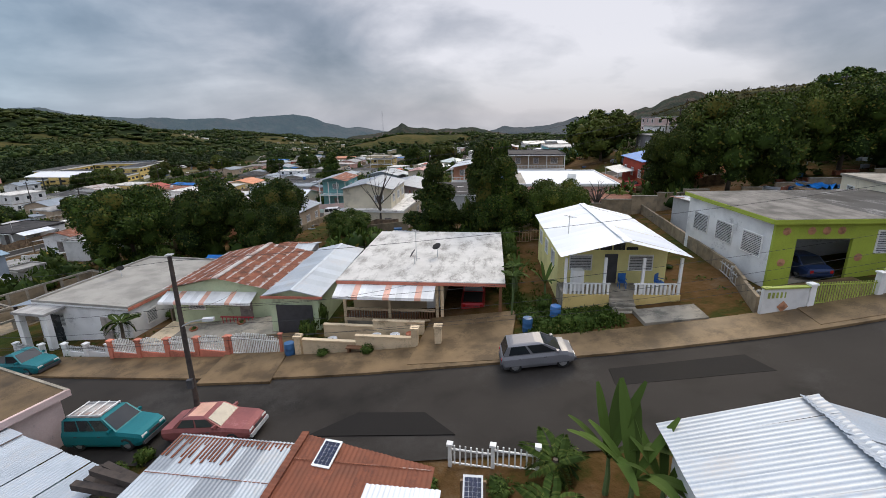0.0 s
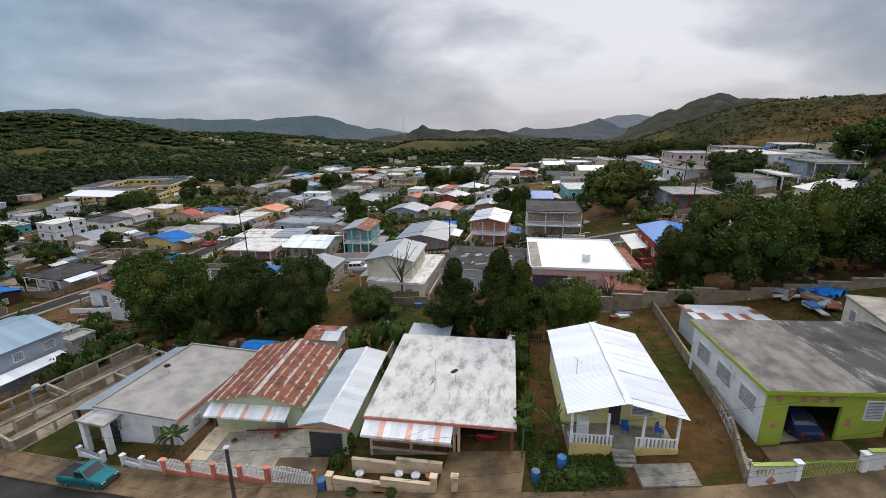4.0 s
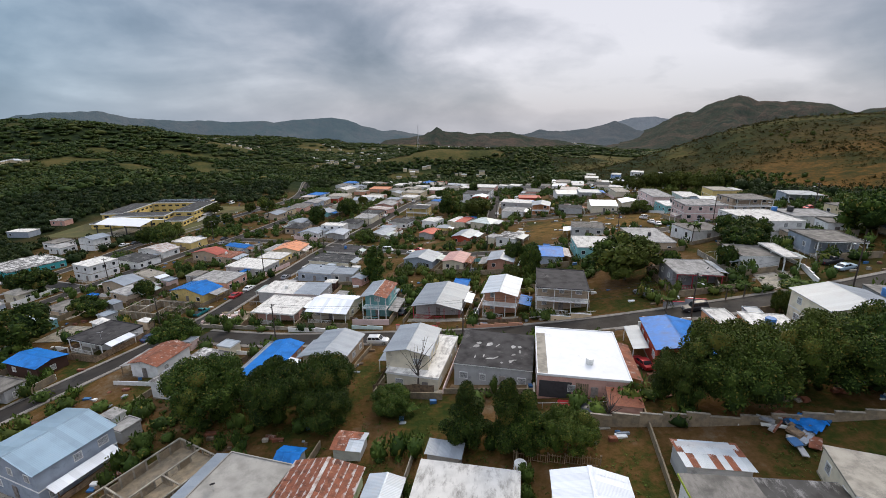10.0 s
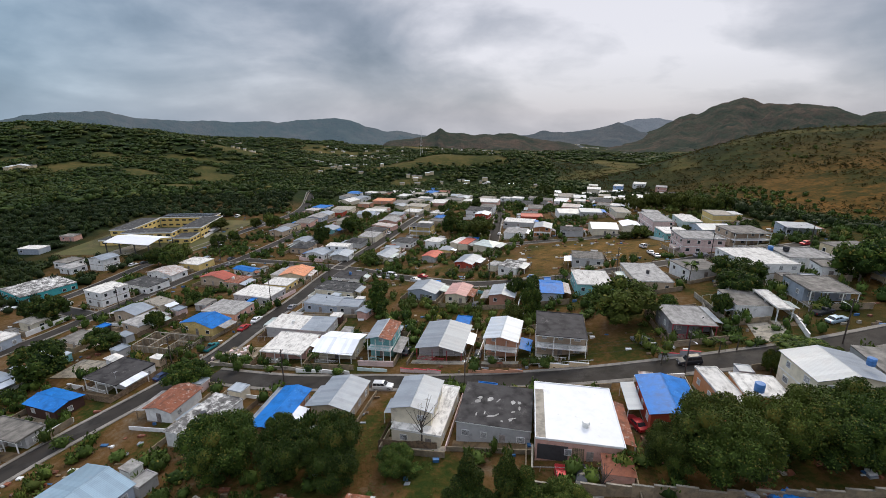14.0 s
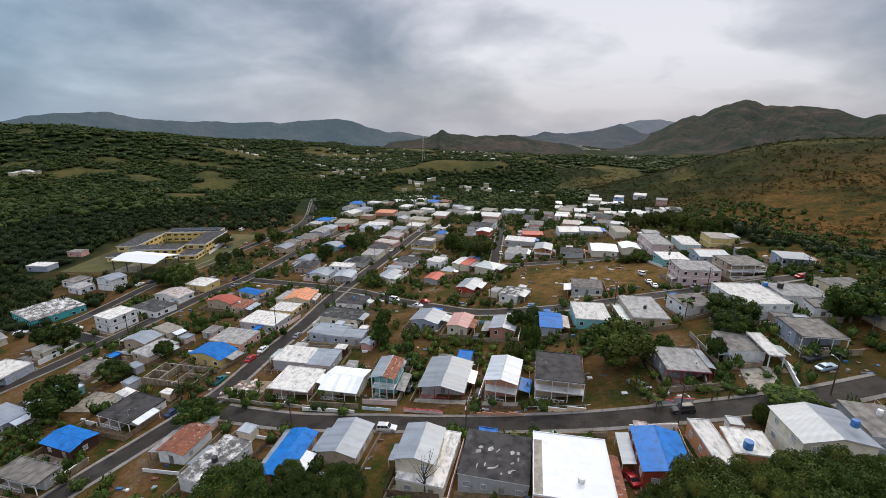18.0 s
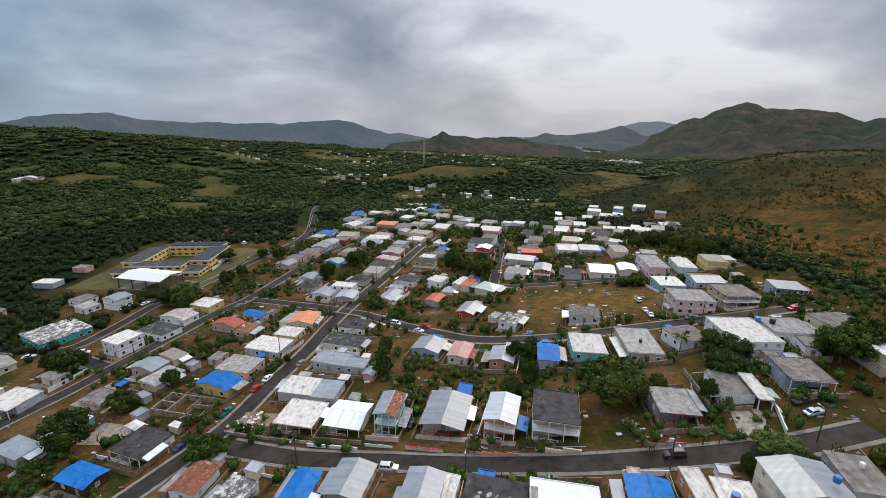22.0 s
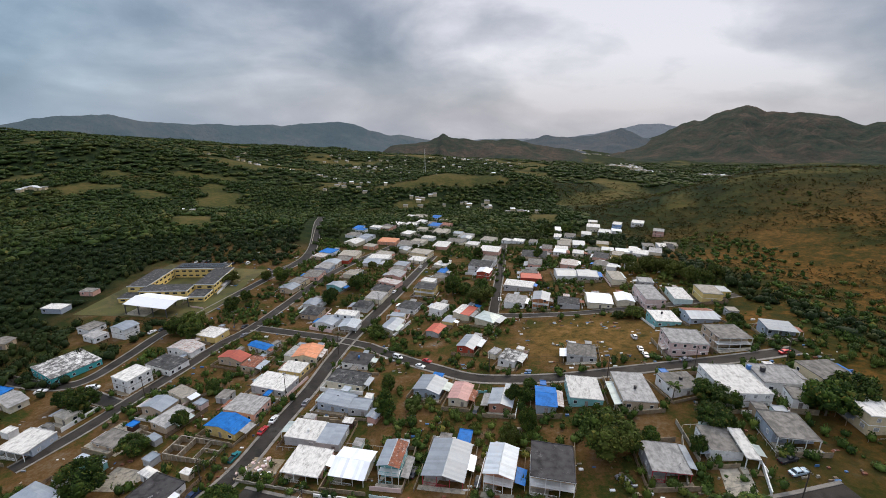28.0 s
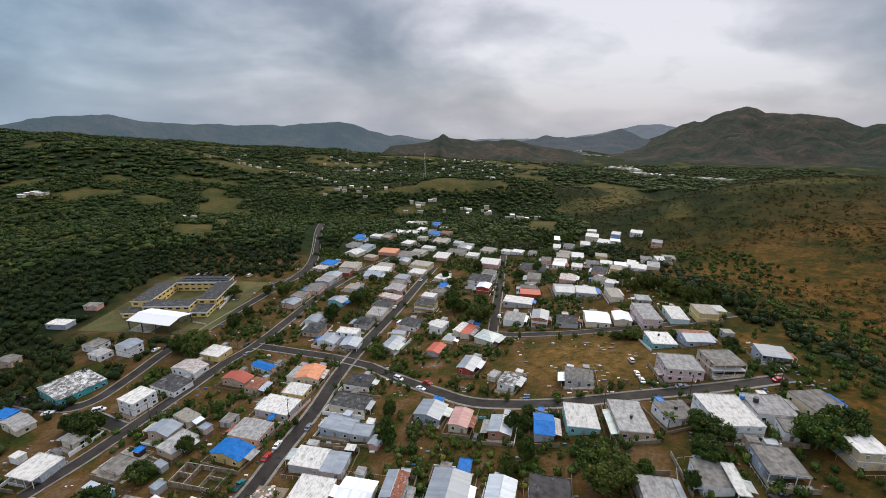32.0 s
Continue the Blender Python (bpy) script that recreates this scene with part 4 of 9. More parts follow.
house(-46.6, 204.7, -9, 9.5, 9.7, 3, "gy:zincwhite", "white", 1, porch=True)
house(-49.7, 213.9, -11, 11.5, 6.6, 5, "flat:white", "white", 2)
house(-25.3, 203.6, -22, 8.0, 13.2, 3, "gy:zinc", "cream", 1)
house(-23.5, 216.0, -10, 7.5, 4.6, 3, "flat:zinc", "cream", 1)
house(-3.2, 195.6, -25, 7.0, 9.6, 2.9, "gy:red", "grey", 1)
house(9.7, 217.3, -30, 4.7, 11.7, 3.2, "gy:white", "cream", 1)
house(13.7, 213.9, -27, 5.1, 11.8, 3.2, "flat:red", "cream", 1)
house(3.2, 206.2, -21, 5.8, 5.7, 2.6, "flat:zinc", "yellow", 1)
house(22.7, 203.6, -35, 11.0, 10.3, 3, "hip:greenzinc", "cream", 1)
house(11.6, 175.7, -25, 8.0, 11.8, 3, "gy:zinc", "red", 1)
house(-1.9, 224.0, -27, 8.0, 9.0, 3.3, "flat:white", "white", 1)
house(-18.2, 228.3, -21, 10.9, 10.7, 3, "flat:darkgrey", "white", 1)
house(-10.0, 249.9, -15, 12.2, 9.9, 5.6, "flat:darkgrey", "yellow", 2, porch=True)
house(-8.5, 266.8, -20, 8.7, 7.3, 3, "flat:white", "white", 1)
house(0.3, 284.4, -21, 5.6, 8.1, 2.8, "flat:blue", "white", 1)
house(-1.8, 273.9, -22, 8.2, 6.7, 2.8, "flat:grey", "tan", 1)
house(-0.1, 302.6, -25, 8.7, 10.2, 3, "flat:white", "cream", 1)
house(-18.5, 321.2, -20, 11.3, 10.8, 3, "flat:white", "cream", 1)
house(-16.2, 337.0, -21, 15.7, 12.1, 5, "flat:tan", "beige", 2)
house(-31.3, 281.6, -16, 11.7, 11.8, 3, "gy:greywhite", "pink", 1)
house(-33.1, 266.8, -26, 13.9, 7.4, 3, "flat:rustwhite", "pink", 1)
house(-36.7, 255.1, -18, 11.1, 10.0, 3, "flat:darkgrey", "tan", 1)
house(-38.5, 243.1, -14, 10.2, 11.5, 3.2, "flat:greywhite", "cream", 1)
house(-44.1, 230.4, -17, 9.6, 9.8, 3, "hip:darkgrey", "grey", 1)
house(-65.6, 261.0, -24, 11.6, 7.6, 3, "gy:zinc", "teal", 1)
house(-72.9, 233.1, -14, 8.3, 9.2, 3, "gy:zinc", "white", 1)
house(-69.4, 220.7, -10, 10.2, 10.9, 3, "hip:darkgrey", "tan", 1)
house(-86.2, 283.9, -7, 11.1, 13.6, 3, "flat:grey", "pink", 1)
house(-83.0, 300.6, -10, 11.0, 12.7, 3, "gy:greywhite", "bluegrey", 1)
house(-80.5, 311.4, -11, 11.0, 11.1, 3, "gy:zinc", "tan", 1)
house(-90.4, 343.2, -20, 11.4, 12.0, 2.9, "flat:blue", "white", 1)
house(-93.3, 329.8, -19, 9.4, 8.5, 2.9, "flat:rustwhite", "tan", 1)
house(-72.9, 339.2, -7, 14.7, 14.2, 3, "flat:tan", "cream", 1)
house(-74.2, 322.0, -9, 10.8, 10.4, 3, "flat:grey", "red", 1)
house(-51.3, 316.2, -8, 12.9, 12.6, 3, "gx:zinc", "white", 1)
house(-48.0, 331.1, -8, 16.0, 10.9, 3, "flat:white", "white", 1)
house(-45.8, 342.3, -20, 12.9, 10.4, 3, "flat:tan", "cream", 1)
house(-76.3, 376.4, -26, 12.8, 14.3, 3, "gy:white", "cream", 1)
house(-81.9, 402.6, -22, 11.1, 12.2, 3, "flat:grey", "white", 1)
house(-84.1, 441.5, -14, 8.4, 13.3, 2.8, "flat:blue", "white", 1)
house(-68.7, 398.7, -25, 10.8, 11.6, 2.8, "flat:zinc", "white", 1)
house(-67.9, 454.2, -25, 11.9, 9.7, 3, "flat:white", "white", 1)
house(-50.5, 494.2, -24, 13.9, 13.8, 3, "flat:white", "cream", 1)
house(-32.5, 421.4, -26, 10.2, 13.2, 3, "flat:white", "cream", 1)
house(-57.2, 466.5, -21, 12.1, 14.7, 3, "flat:grey", "pink", 1)
house(-33.4, 492.8, -22, 13.6, 13.2, 3, "flat:white", "grey", 1)
house(-23.7, 521.0, -21, 9.6, 14.3, 3, "flat:white", "white", 1)
house(-7.5, 486.5, -20, 12.1, 16.1, 2.9, "flat:blue", "white", 1)
house(4.3, 489.3, -21, 12.1, 13.7, 2.9, "flat:rust", "pink", 1)
house(-0.6, 436.9, -16, 14.4, 18.1, 3, "flat:tan", "cream", 1)
house(-12.4, 400.4, -20, 12.0, 8.5, 3, "flat:white", "white", 1)
house(-20.8, 383.4, -21, 13.0, 13.2, 3, "flat:tan", "cream", 1)
house(-28.7, 375.8, -11, 17.9, 14.0, 3, "flat:grey", "white", 1)
house(-47.5, 385.3, -11, 16.5, 14.4, 3, "flat:orange", "salmon", 1)
house(-60.7, 366.1, -22, 10.2, 8.5, 3, "flat:tan", "salmon", 1)
house(0.0, 368.7, -16, 12.6, 16.9, 3.2, "flat:white", "pink", 1)
house(12.7, 384.6, -19, 16.1, 12.3, 3, "flat:grey", "cream", 1)
house(22.8, 411.0, -19, 13.0, 15.0, 3, "flat:greywhite", "cream", 1)
house(26.4, 369.9, -19, 10.8, 10.9, 3, "flat:white", "cream", 1)
house(42.2, 391.1, -24, 12.6, 14.2, 3, "flat:tan", "cream", 1)
house(57.8, 385.2, -26, 8.2, 8.2, 3, "flat:white", "white", 1)
house(67.4, 381.9, -26, 9.9, 9.6, 3, "flat:white", "white", 1)
house(36.9, 331.3, -17, 15.1, 15.3, 5.6, "flat:white", "pink", 2)
house(26.0, 288.6, -16, 15.0, 14.2, 5.2, "flat:darkgrey", "white", 2)
house(27.1, 273.7, -20, 8.8, 9.6, 4.6, "gy:whitemetal", "red", 2)
house(-11.2, 501.1, -5, 9.0, 13.2, 3, "flat:grey", "white", 1)
house(-6.7, 577.6, -13, 10.7, 13.1, 3, "flat:blue", "grey", 1)
house(-28.8, 588.0, -12, 15.2, 20.5, 3, "flat:tan", "cream", 1)
house(45.2, 247.2, -18, 16.8, 10.4, 3.2, "flat:white", "grey", 1)
house(39.4, 223.8, -18, 11.0, 12.1, 3.1, "flat:greywhite", "white", 1)
house(51.8, 218.5, -16, 8.9, 12.1, 5.2, "gy:zinc", "orange", 2, porch=True)
house(65.2, 215.0, -14, 11.0, 9.3, 3.1, "flat:darkgrey", "grey", 1)
house(80.8, 215.6, -10, 12.6, 14.2, 3.2, "gx:whitemetal", "cream", 1)
house(93.3, 213.8, -11, 9.1, 11.5, 3, "gy:whitemetal", "cream", 1)
house(104.7, 211.5, -6, 9.7, 20.5, 5.6, "flat:greywhite", "pinkpale", 2)
house(120.1, 212.1, -10, 8.6, 16.5, 3.4, "flat:white", "tealpale", 1)
house(133.3, 209.8, -8, 9.6, 12.4, 5, "flat:tan", "yellow", 2)
house(141.8, 212.4, -6, 5.7, 8.0, 3.4, "flat:zinc", "yellow", 1)
house(97.3, 180.7, -5, 10.8, 11.8, 3.2, "flat:white", "teal", 1)
house(112.0, 179.6, -3, 12.5, 11.9, 3.1, "gx:zincrust", "bluegrey", 1)
house(75.5, 260.2, -5, 12.5, 14.4, 3.1, "gx:zinc", "white", 1)
house(87.0, 254.0, -11, 12.1, 12.5, 3.1, "flat:zinc", "grey", 1)
house(100.5, 245.2, -6, 7.6, 15.3, 3.2, "flat:tan", "cream", 1)
house(54.2, 258.9, -8, 12.6, 9.4, 3.1, "flat:red", "red", 1)
house(55.1, 268.4, -6, 9.9, 7.0, 3.1, "flat:grey", "white", 1)
house(68.2, 317.7, -13, 18.3, 16.5, 3, "flat:darkgrey", "tan", 1)
house(63.2, 290.8, -14, 9.4, 13.0, 3.4, "flat:grey", "pink", 1)
house(84.6, 284.2, -20, 10.9, 12.3, 3, "flat:rustwhite", "pink", 1)
house(92.3, 332.9, -12, 9.8, 13.4, 3, "flat:white", "white", 1)
house(97.5, 346.4, -13, 10.1, 12.9, 5, "flat:tan", "tan", 2)
house(83.3, 342.5, -16, 7.9, 12.6, 3, "flat:grey", "pink", 1)
house(112.1, 354.9, -15, 9.9, 15.2, 3, "flat:zinc", "grey", 1)
house(110.4, 298.2, -25, 10.1, 13.5, 3.2, "flat:darkgrey", "pink", 1)
house(123.4, 301.4, -25, 7.8, 11.1, 3, "flat:tan", "yellow", 1)
house(102.5, 275.6, -29, 8.4, 10.0, 3, "flat:grey", "cream", 1)
house(106.6, 267.2, -29, 5.8, 8.2, 3, "flat:white", "white", 1)
house(139.3, 314.3, -25, 6.1, 13.5, 3, "flat:white", "white", 1)
house(138.9, 300.5, -26, 10.2, 12.0, 3, "flat:white", "white", 1)
house(157.5, 329.4, -15, 8.2, 12.2, 3, "flat:grey", "white", 1)
house(151.1, 304.7, -25, 8.7, 13.1, 3.2, "flat:greywhite", "cream", 1)
house(167.8, 328.3, -11, 7.4, 12.2, 3, "flat:white", "white", 1)
house(171.5, 323.8, -18, 4.6, 13.5, 3, "flat:darkgrey", "tan", 1)
house(122.9, 449.5, -13, 13.0, 16.5, 3, "flat:whitemetal", "white", 1)
house(156.1, 451.1, -19, 13.2, 15.1, 5, "flat:white", "cream", 2)
house(161.6, 431.1, -26, 12.6, 15.8, 3, "flat:zinc", "white", 1)
house(179.4, 448.0, -28, 8.7, 13.5, 5.4, "flat:white", "blue", 2)
house(199.5, 446.2, -28, 11.6, 14.9, 3.4, "flat:white", "white", 1)
house(195.5, 393.1, -27, 9.2, 11.7, 5.4, "flat:greywhite", "pink", 2)
house(108.3, 406.6, -16, 7.1, 14.1, 3, "flat:white", "white", 1)
house(120.8, 410.5, -20, 10.3, 14.7, 3, "flat:grey", "white", 1)
house(140.7, 424.1, -18, 9.5, 13.5, 3, "flat:zinc", "white", 1)
house(78.8, 374.9, -21, 6.9, 10.8, 3, "flat:grey", "white", 1)
house(99.9, 315.7, -20, 8.0, 10.0, 3, "flat:white", "cream", 1)
house(123.3, 320.9, -22, 8.8, 9.4, 3, "flat:zinc", "cream", 1)
house(118.1, 270.5, -21, 5.1, 8.3, 3, "flat:grey", "white", 1)
house(112.9, 234.6, -11, 8.0, 7.8, 3, "flat:greywhite", "grey", 1)
house(128.3, 182.9, -5, 4.6, 4.5, 3, "flat:tan", "grey", 1)
house(26.5, 157.3, -29, 7.2, 9.3, 3.2, "flat:darkwhite", "white", 1)
house(21.3, 164.1, -36, 3.7, 5.5, 2.6, "flat:greywhite", "cream", 1)
house(53.3, 154.3, -14, 10.9, 9.2, 3, "flat:grey", "grey", 1)
house(89.4, 149.8, -8, 13.4, 12.0, 5.4, "flat:greywhite", "pinkpale", 2)
house(105.6, 150.8, 0, 12.5, 11.5, 5, "flat:grey", "tan", 2, porch=True)
house(128.0, 155.2, -15, 10.5, 9.9, 3.6, "flat:zinc", "bluegrey", 1, porch=True)


# ---- sheet-metal roofs whose sheets can be told apart ----
def sheet_mesh(name, width, length, material, ribs=5, depth=0.018):
    """One corrugated sheet: ribs run along y, y from 0 to length, z up."""
    n = ribs * 4
    v, f = [], []
    for j in (0, 1):
        for i in range(n + 1):
            v.append((width * (i / n - 0.5), j * length, depth * math.sin(2 * math.pi * i * ribs / n)))
    for i in range(n):
        f.append((i, i + 1, n + 2 + i, n + 1 + i))
    return mesh_of(name, v, f, "plain_" + material if "plain_" + material in MATS else material, True)


def sheeted_slope(parent, x0, x1, y, z, run, rise, rows, material, rng, width=0.8, turn=0.0, alt=None, alt_share=0.0, ribs=5):
    """A slope of lapped sheets that climbs from the eave (y, z) by run and rise, facing -y before the turn."""
    n = max(1, round((x1 - x0) / width))
    wide = (x1 - x0) / n
    length = math.hypot(run, rise) / rows
    slant = math.atan2(rise, run)
    main = sheet_mesh("sheet", wide * 1.04, length * 1.06, material, ribs)
    other = sheet_mesh("sheet", wide * 1.04, length * 1.06, alt, ribs) if alt else main
    for r in range(rows):
        for k in range(n):
            s = r * length
            ob = new("sheet", other if alt and rng.random() < alt_share else main)
            ob.parent = parent
            base = Matrix.Rotation(radians(turn), 4, "Z") @ Matrix.Translation((x0 + (k + 0.5) * wide, y + s * math.cos(slant), z + s * math.sin(slant) + 0.012 * (r % 2) + 0.01 * (k % 2)))
            ob.matrix_basis = base @ Matrix.Rotation(slant + rng.uniform(-0.006, 0.006), 4, "X") @ Matrix.Rotation(rng.uniform(-0.006, 0.006), 4, "Z")


def drop_part(ob, name):
    """Takes a plain part out of a house, to be built in more detail."""
    for c in list(ob.children):
        if c.name.split(".")[0] == name:
            for g in list(c.children):
                bpy.data.objects.remove(g)
            bpy.data.objects.remove(c)


def awning(parent, x0, x1, y, z, deep, fall):
    """A sloping metal awning in white and peach stripes."""
    n = max(6, round((x1 - x0) / 0.42))
    w = (x1 - x0) / n
    for k in range(n):
        m = "awning_peach" if k % 5 == 3 else "trim_white"
        v = [(0, 0, 0), (w, 0, 0), (w, -deep, -fall), (0, -deep, -fall), (w, -deep - 0.03, -fall - 0.16), (0, -deep - 0.03, -fall - 0.16)]
        v += [(a, b, c - 0.02) for a, b, c in v]
        f = [(3, 2, 1, 0), (5, 4, 2, 3), (6, 7, 8, 9), (9, 8, 10, 11), (0, 1, 7, 6), (5, 11, 10, 4)]
        put("awning_stripe", mesh_of("awning_stripe", v, f, m), parent, (x0 + k * w, y, z))


def dish(parent_label, x, y, z, turn, size=0.45):
    ob = root("satellite_dish", x, y, z, turn, parent_label, "satellite dish")
    bm = bmesh.new()
    bmesh.ops.create_uvsphere(bm, u_segments=14, v_segments=8, radius=1)
    bmesh.ops.delete(bm, geom=[v for v in bm.verts if v.co.z > -0.55], context="VERTS")
    bmesh.ops.scale(bm, vec=(size, size, size * 0.45), verts=bm.verts)
    me = bpy.data.meshes.new("reflector")
    bm.to_mesh(me)
    me.materials.append(MATS["trim_dark"])
    d = put("reflector", me, ob, (0, 0, 0.75))
    d.rotation_euler = (radians(120), 0, 0)
    boxes_part("mast", [(-0.025, -0.025, 0, 0.025, 0.025, 0.62)], "louvre", ob)
    boxes_part("feed_arm", [(-0.012, -0.42, 0.42, 0.012, 0, 0.45)], "louvre", ob)
    return ob


def aerial(x, y, z, turn, tall=1.9):
    ob = root("television_aerial", x, y, z, turn, "thin metal television aerial standing on the roof", "aerial")
    boxes_part("mast", [(-0.02, -0.02, 0, 0.02, 0.02, tall)], "louvre", ob)
    boxes_part("boom", [(-0.01, -0.55, tall - 0.1, 0.01, 0.55, tall - 0.07)], "louvre", ob)
    for k in range(5):
        boxes_part("rod", [(-0.35 + 0.04 * k, -0.45 + 0.22 * k, tall - 0.09, 0.35 - 0.04 * k, -0.435 + 0.22 * k, tall - 0.075)], "louvre", ob)


surface("awning_peach", (0.74, 0.42, 0.31), 0.6, 0.1, 2.0, bump=0.03)
surface("coral", (0.58, 0.20, 0.13), 0.8, 0.12, 1.0, (0.25, 0.1, 0.07), 0.25, 0.8, 0.08)
surface("cream_wall", (0.66, 0.52, 0.34), 0.8, 0.1, 1.0, (0.25, 0.19, 0.12), 0.25, 0.8, 0.08)
surface("lime_wall", (0.33, 0.40, 0.045), 0.75, 0.08, 1.0, (0.2, 0.22, 0.03), 0.12, 0.8, 0.06)
surface("ornament", (0.42, 0.20, 0.11), 0.7, 0.25, 3.0, bump=0.1)
surface("brown_slat", (0.16, 0.075, 0.035), 0.7, 0.2, 2.0, bump=0.1)
surface("chair_blue", (0.02, 0.13, 0.42), 0.4, 0.1, 2.0, bump=0.02)
surface("bin_blue", (0.03, 0.11, 0.25), 0.5, 0.1, 2.0, bump=0.02)

rng_near = random.Random(4)
# grey concrete house beside the unfinished walls
h1 = house(-24.1, 41.0, -16, 9.1, 12.1, 3.0, "flat:smoothgrey", "white", 1, label="low white house with a bare grey concrete roof")
boxes_part("roof_edge", [(4.44, -6.05, 2.78, 4.6, 6.05, 3.03)], "coral", h1)
boxes_part("porch_roof", [(-4.5, -7.7, 2.62, -1.4, -5.9, 2.82)], "roof_greywhite", h1)
for px in (-4.2, -1.7):
    boxes_part("column", [(-0.22, -0.22, -1.2, 0.22, 0.22, 2.62)], "trim_white", h1, (px, -7.35, 0))
# near-black panel on the solid wall imitates a shaded entrance
boxes_part("doorway", [(-3.7, -6.02, -0.4, -2.2, -5.9, 2.0)], "shade_glass", h1)
lean = root("lean_to", -24.1, 41.0, land(-24.1, 41.0), -16, "grey corrugated lean-to carport against the white house", "carport")
sheeted_slope(lean, -6.0, 6.0, -6.9, 2.35, 2.4, 0.45, 1, "roof_zinc", rng_near, turn=-90)
for py in (-5.8, 0, 5.6):
    boxes_part("post", [(-0.09, -0.09, -2.0, 0.09, 0.09, 2.3)], "pole_wood", lean, (-6.7, py, 0))
dish("dark satellite dish on the grey concrete roof", -26.2, 41.8, land(-24.1, 41.0) + 3.0, 30)

# pale green house under the rusty roof
h2 = house(-14.1, 39.5, -9, 8.9, 10.2, 2.8, "gy:rust", "palegreen", 1, label="pale green house with a rusty sheet-metal gable roof")
drop_part(h2, "roof")
for side in (-90, 90):
    sheeted_slope(h2, -5.1, 5.1, -4.45, 2.84, 4.45, 0.95, 5, "roof_laprust", rng_near, 0.85, side)
boxes_part("ridge_cap", [(-0.22, -5.15, 3.76, 0.22, 5.15, 3.84)], "roof_rustwhite", h2)
awning(h2, -4.3, 3.1, -4.75, 2.55, 1.3, 0.42)
boxes_part("patio", [(-4.4, -8.6, -2.0, 4.2, -4.6, -0.15)], "cream_wall", h2)
porch_rail(h2, 0.3, 3.0, -5.6, -0.1, "trim_red")
h2b = house(-7.0, 35.6, -10, 4.3, 11.8, 2.9, "gy:zincwhite", "palegreen", 1, label="pale green garage with a grey metal roof")
drop_part(h2b, "window"), drop_part(h2b, "door")
# flat dark panel stands in for the shade inside the open garage
boxes_part("garage_opening", [(-1.3, -5.62, -0.3, 1.3, -5.5, 2.1)], "trim_dark", h2b)
boxes_part("bargeboard", [(-2.2, -5.98, 2.72, 2.2, -5.9, 2.9)], "coral", h2b)

# cream house with the stained white roof and the open carport
z3 = land(2.1, 34.9)
h3 = root("house", 2.1, 34.9, z3, -11, "cream house with a mould-stained flat white roof", "house", "houses of the town")
boxes_part("roof", [(-5.7, -6.75, 2.78, 5.7, 6.75, 3.0)], "roof_white", h3)
boxes_part("roof_edge", [(-5.72, -6.8, 2.74, 5.72, -6.74, 2.94)], "coral", h3)
boxes_part("wall", [(-5.4, -4.3, -1.4, 1.35, 6.5, 2.78)], "cream_wall", h3)
boxes_part("wall", [(1.36, 0.4, -1.0, 5.45, 6.5, 2.78)], "cream_wall", h3)
boxes_part("wall", [(5.3, -2.0, -1.0, 5.45, 0.4, 2.78)], "cream_wall", h3)
boxes_part("carport_floor", [(1.3, -6.8, -1.2, 5.5, 0.4, -0.12)], "wet_concrete", h3)
boxes_part("porch_floor", [(-5.4, -6.6, -1.4, 1.3, -4.3, -0.06)], "concrete", h3)
for k in range(2):
    panel = boxes_part("porch_wall", [(-5.3 + 3.2 * k, -6.6, -0.06, -2.2 + 3.2 * k, -6.45, 0.16), (-5.3 + 3.2 * k, -6.6, 0.72, -2.2 + 3.2 * k, -6.45, 0.9)], "cream_wall", h3)
    for j in range(16):
        boxes_part("slat", [(-0.05, -0.04, 0.16, 0.05, 0.04, 0.72)], "brown_slat", panel, (-5.15 + 3.2 * k + 0.185 * j, -6.52, 0))
for px, mat_name in ((-5.3, "cream_wall"), (-2.15, "cream_wall"), (1.15, "cream_wall"), (5.4, "brown_slat"), (1.5, "cream_wall")):
    boxes_part("post", [(-0.1, -0.1, -1.0, 0.1, 0.1, 2.76)], mat_name, h3, (px, -6.5, 0))
awning(h3, -5.6, 1.1, -6.78, 2.72, 1.25, 0.40)
for k in range(2):
    louvre_window(h3, -4.0 + 2.8 * k, -4.33, 1.5, 1.3, 1.0, 0)
for k in range(3):
    louvre_window(h3, -5.43, -2.5 + 3.2 * k, 1.5, 1.1, 1.0, -90)
boxes_part("door", [(-0.48, -0.06, 0, 0.48, 0.0, 2.05)], "trim_white", h3, (0.6, -4.31, 0))


def on_house(hx, hy, turn, lx, ly):
    c, s = math.cos(radians(turn)), math.sin(radians(turn))
    return hx + c * lx - s * ly, hy + s * lx + c * ly


px, py = on_house(2.1, 34.9, -11, 0.6, -1.2)
dish("black satellite dish on the stained white roof", px, py, z3 + 3.0, 20, 0.5)
px, py = on_house(2.1, 34.9, -11, -0.9, -3.0)
dish("old rusty satellite dish on the stained white roof", px, py, z3 + 3.0, 70, 0.5)
px, py = on_house(2.1, 34.9, -11, -0.9, -2.2)
aerial(px, py, z3 + 3.0, 20, 2.4)

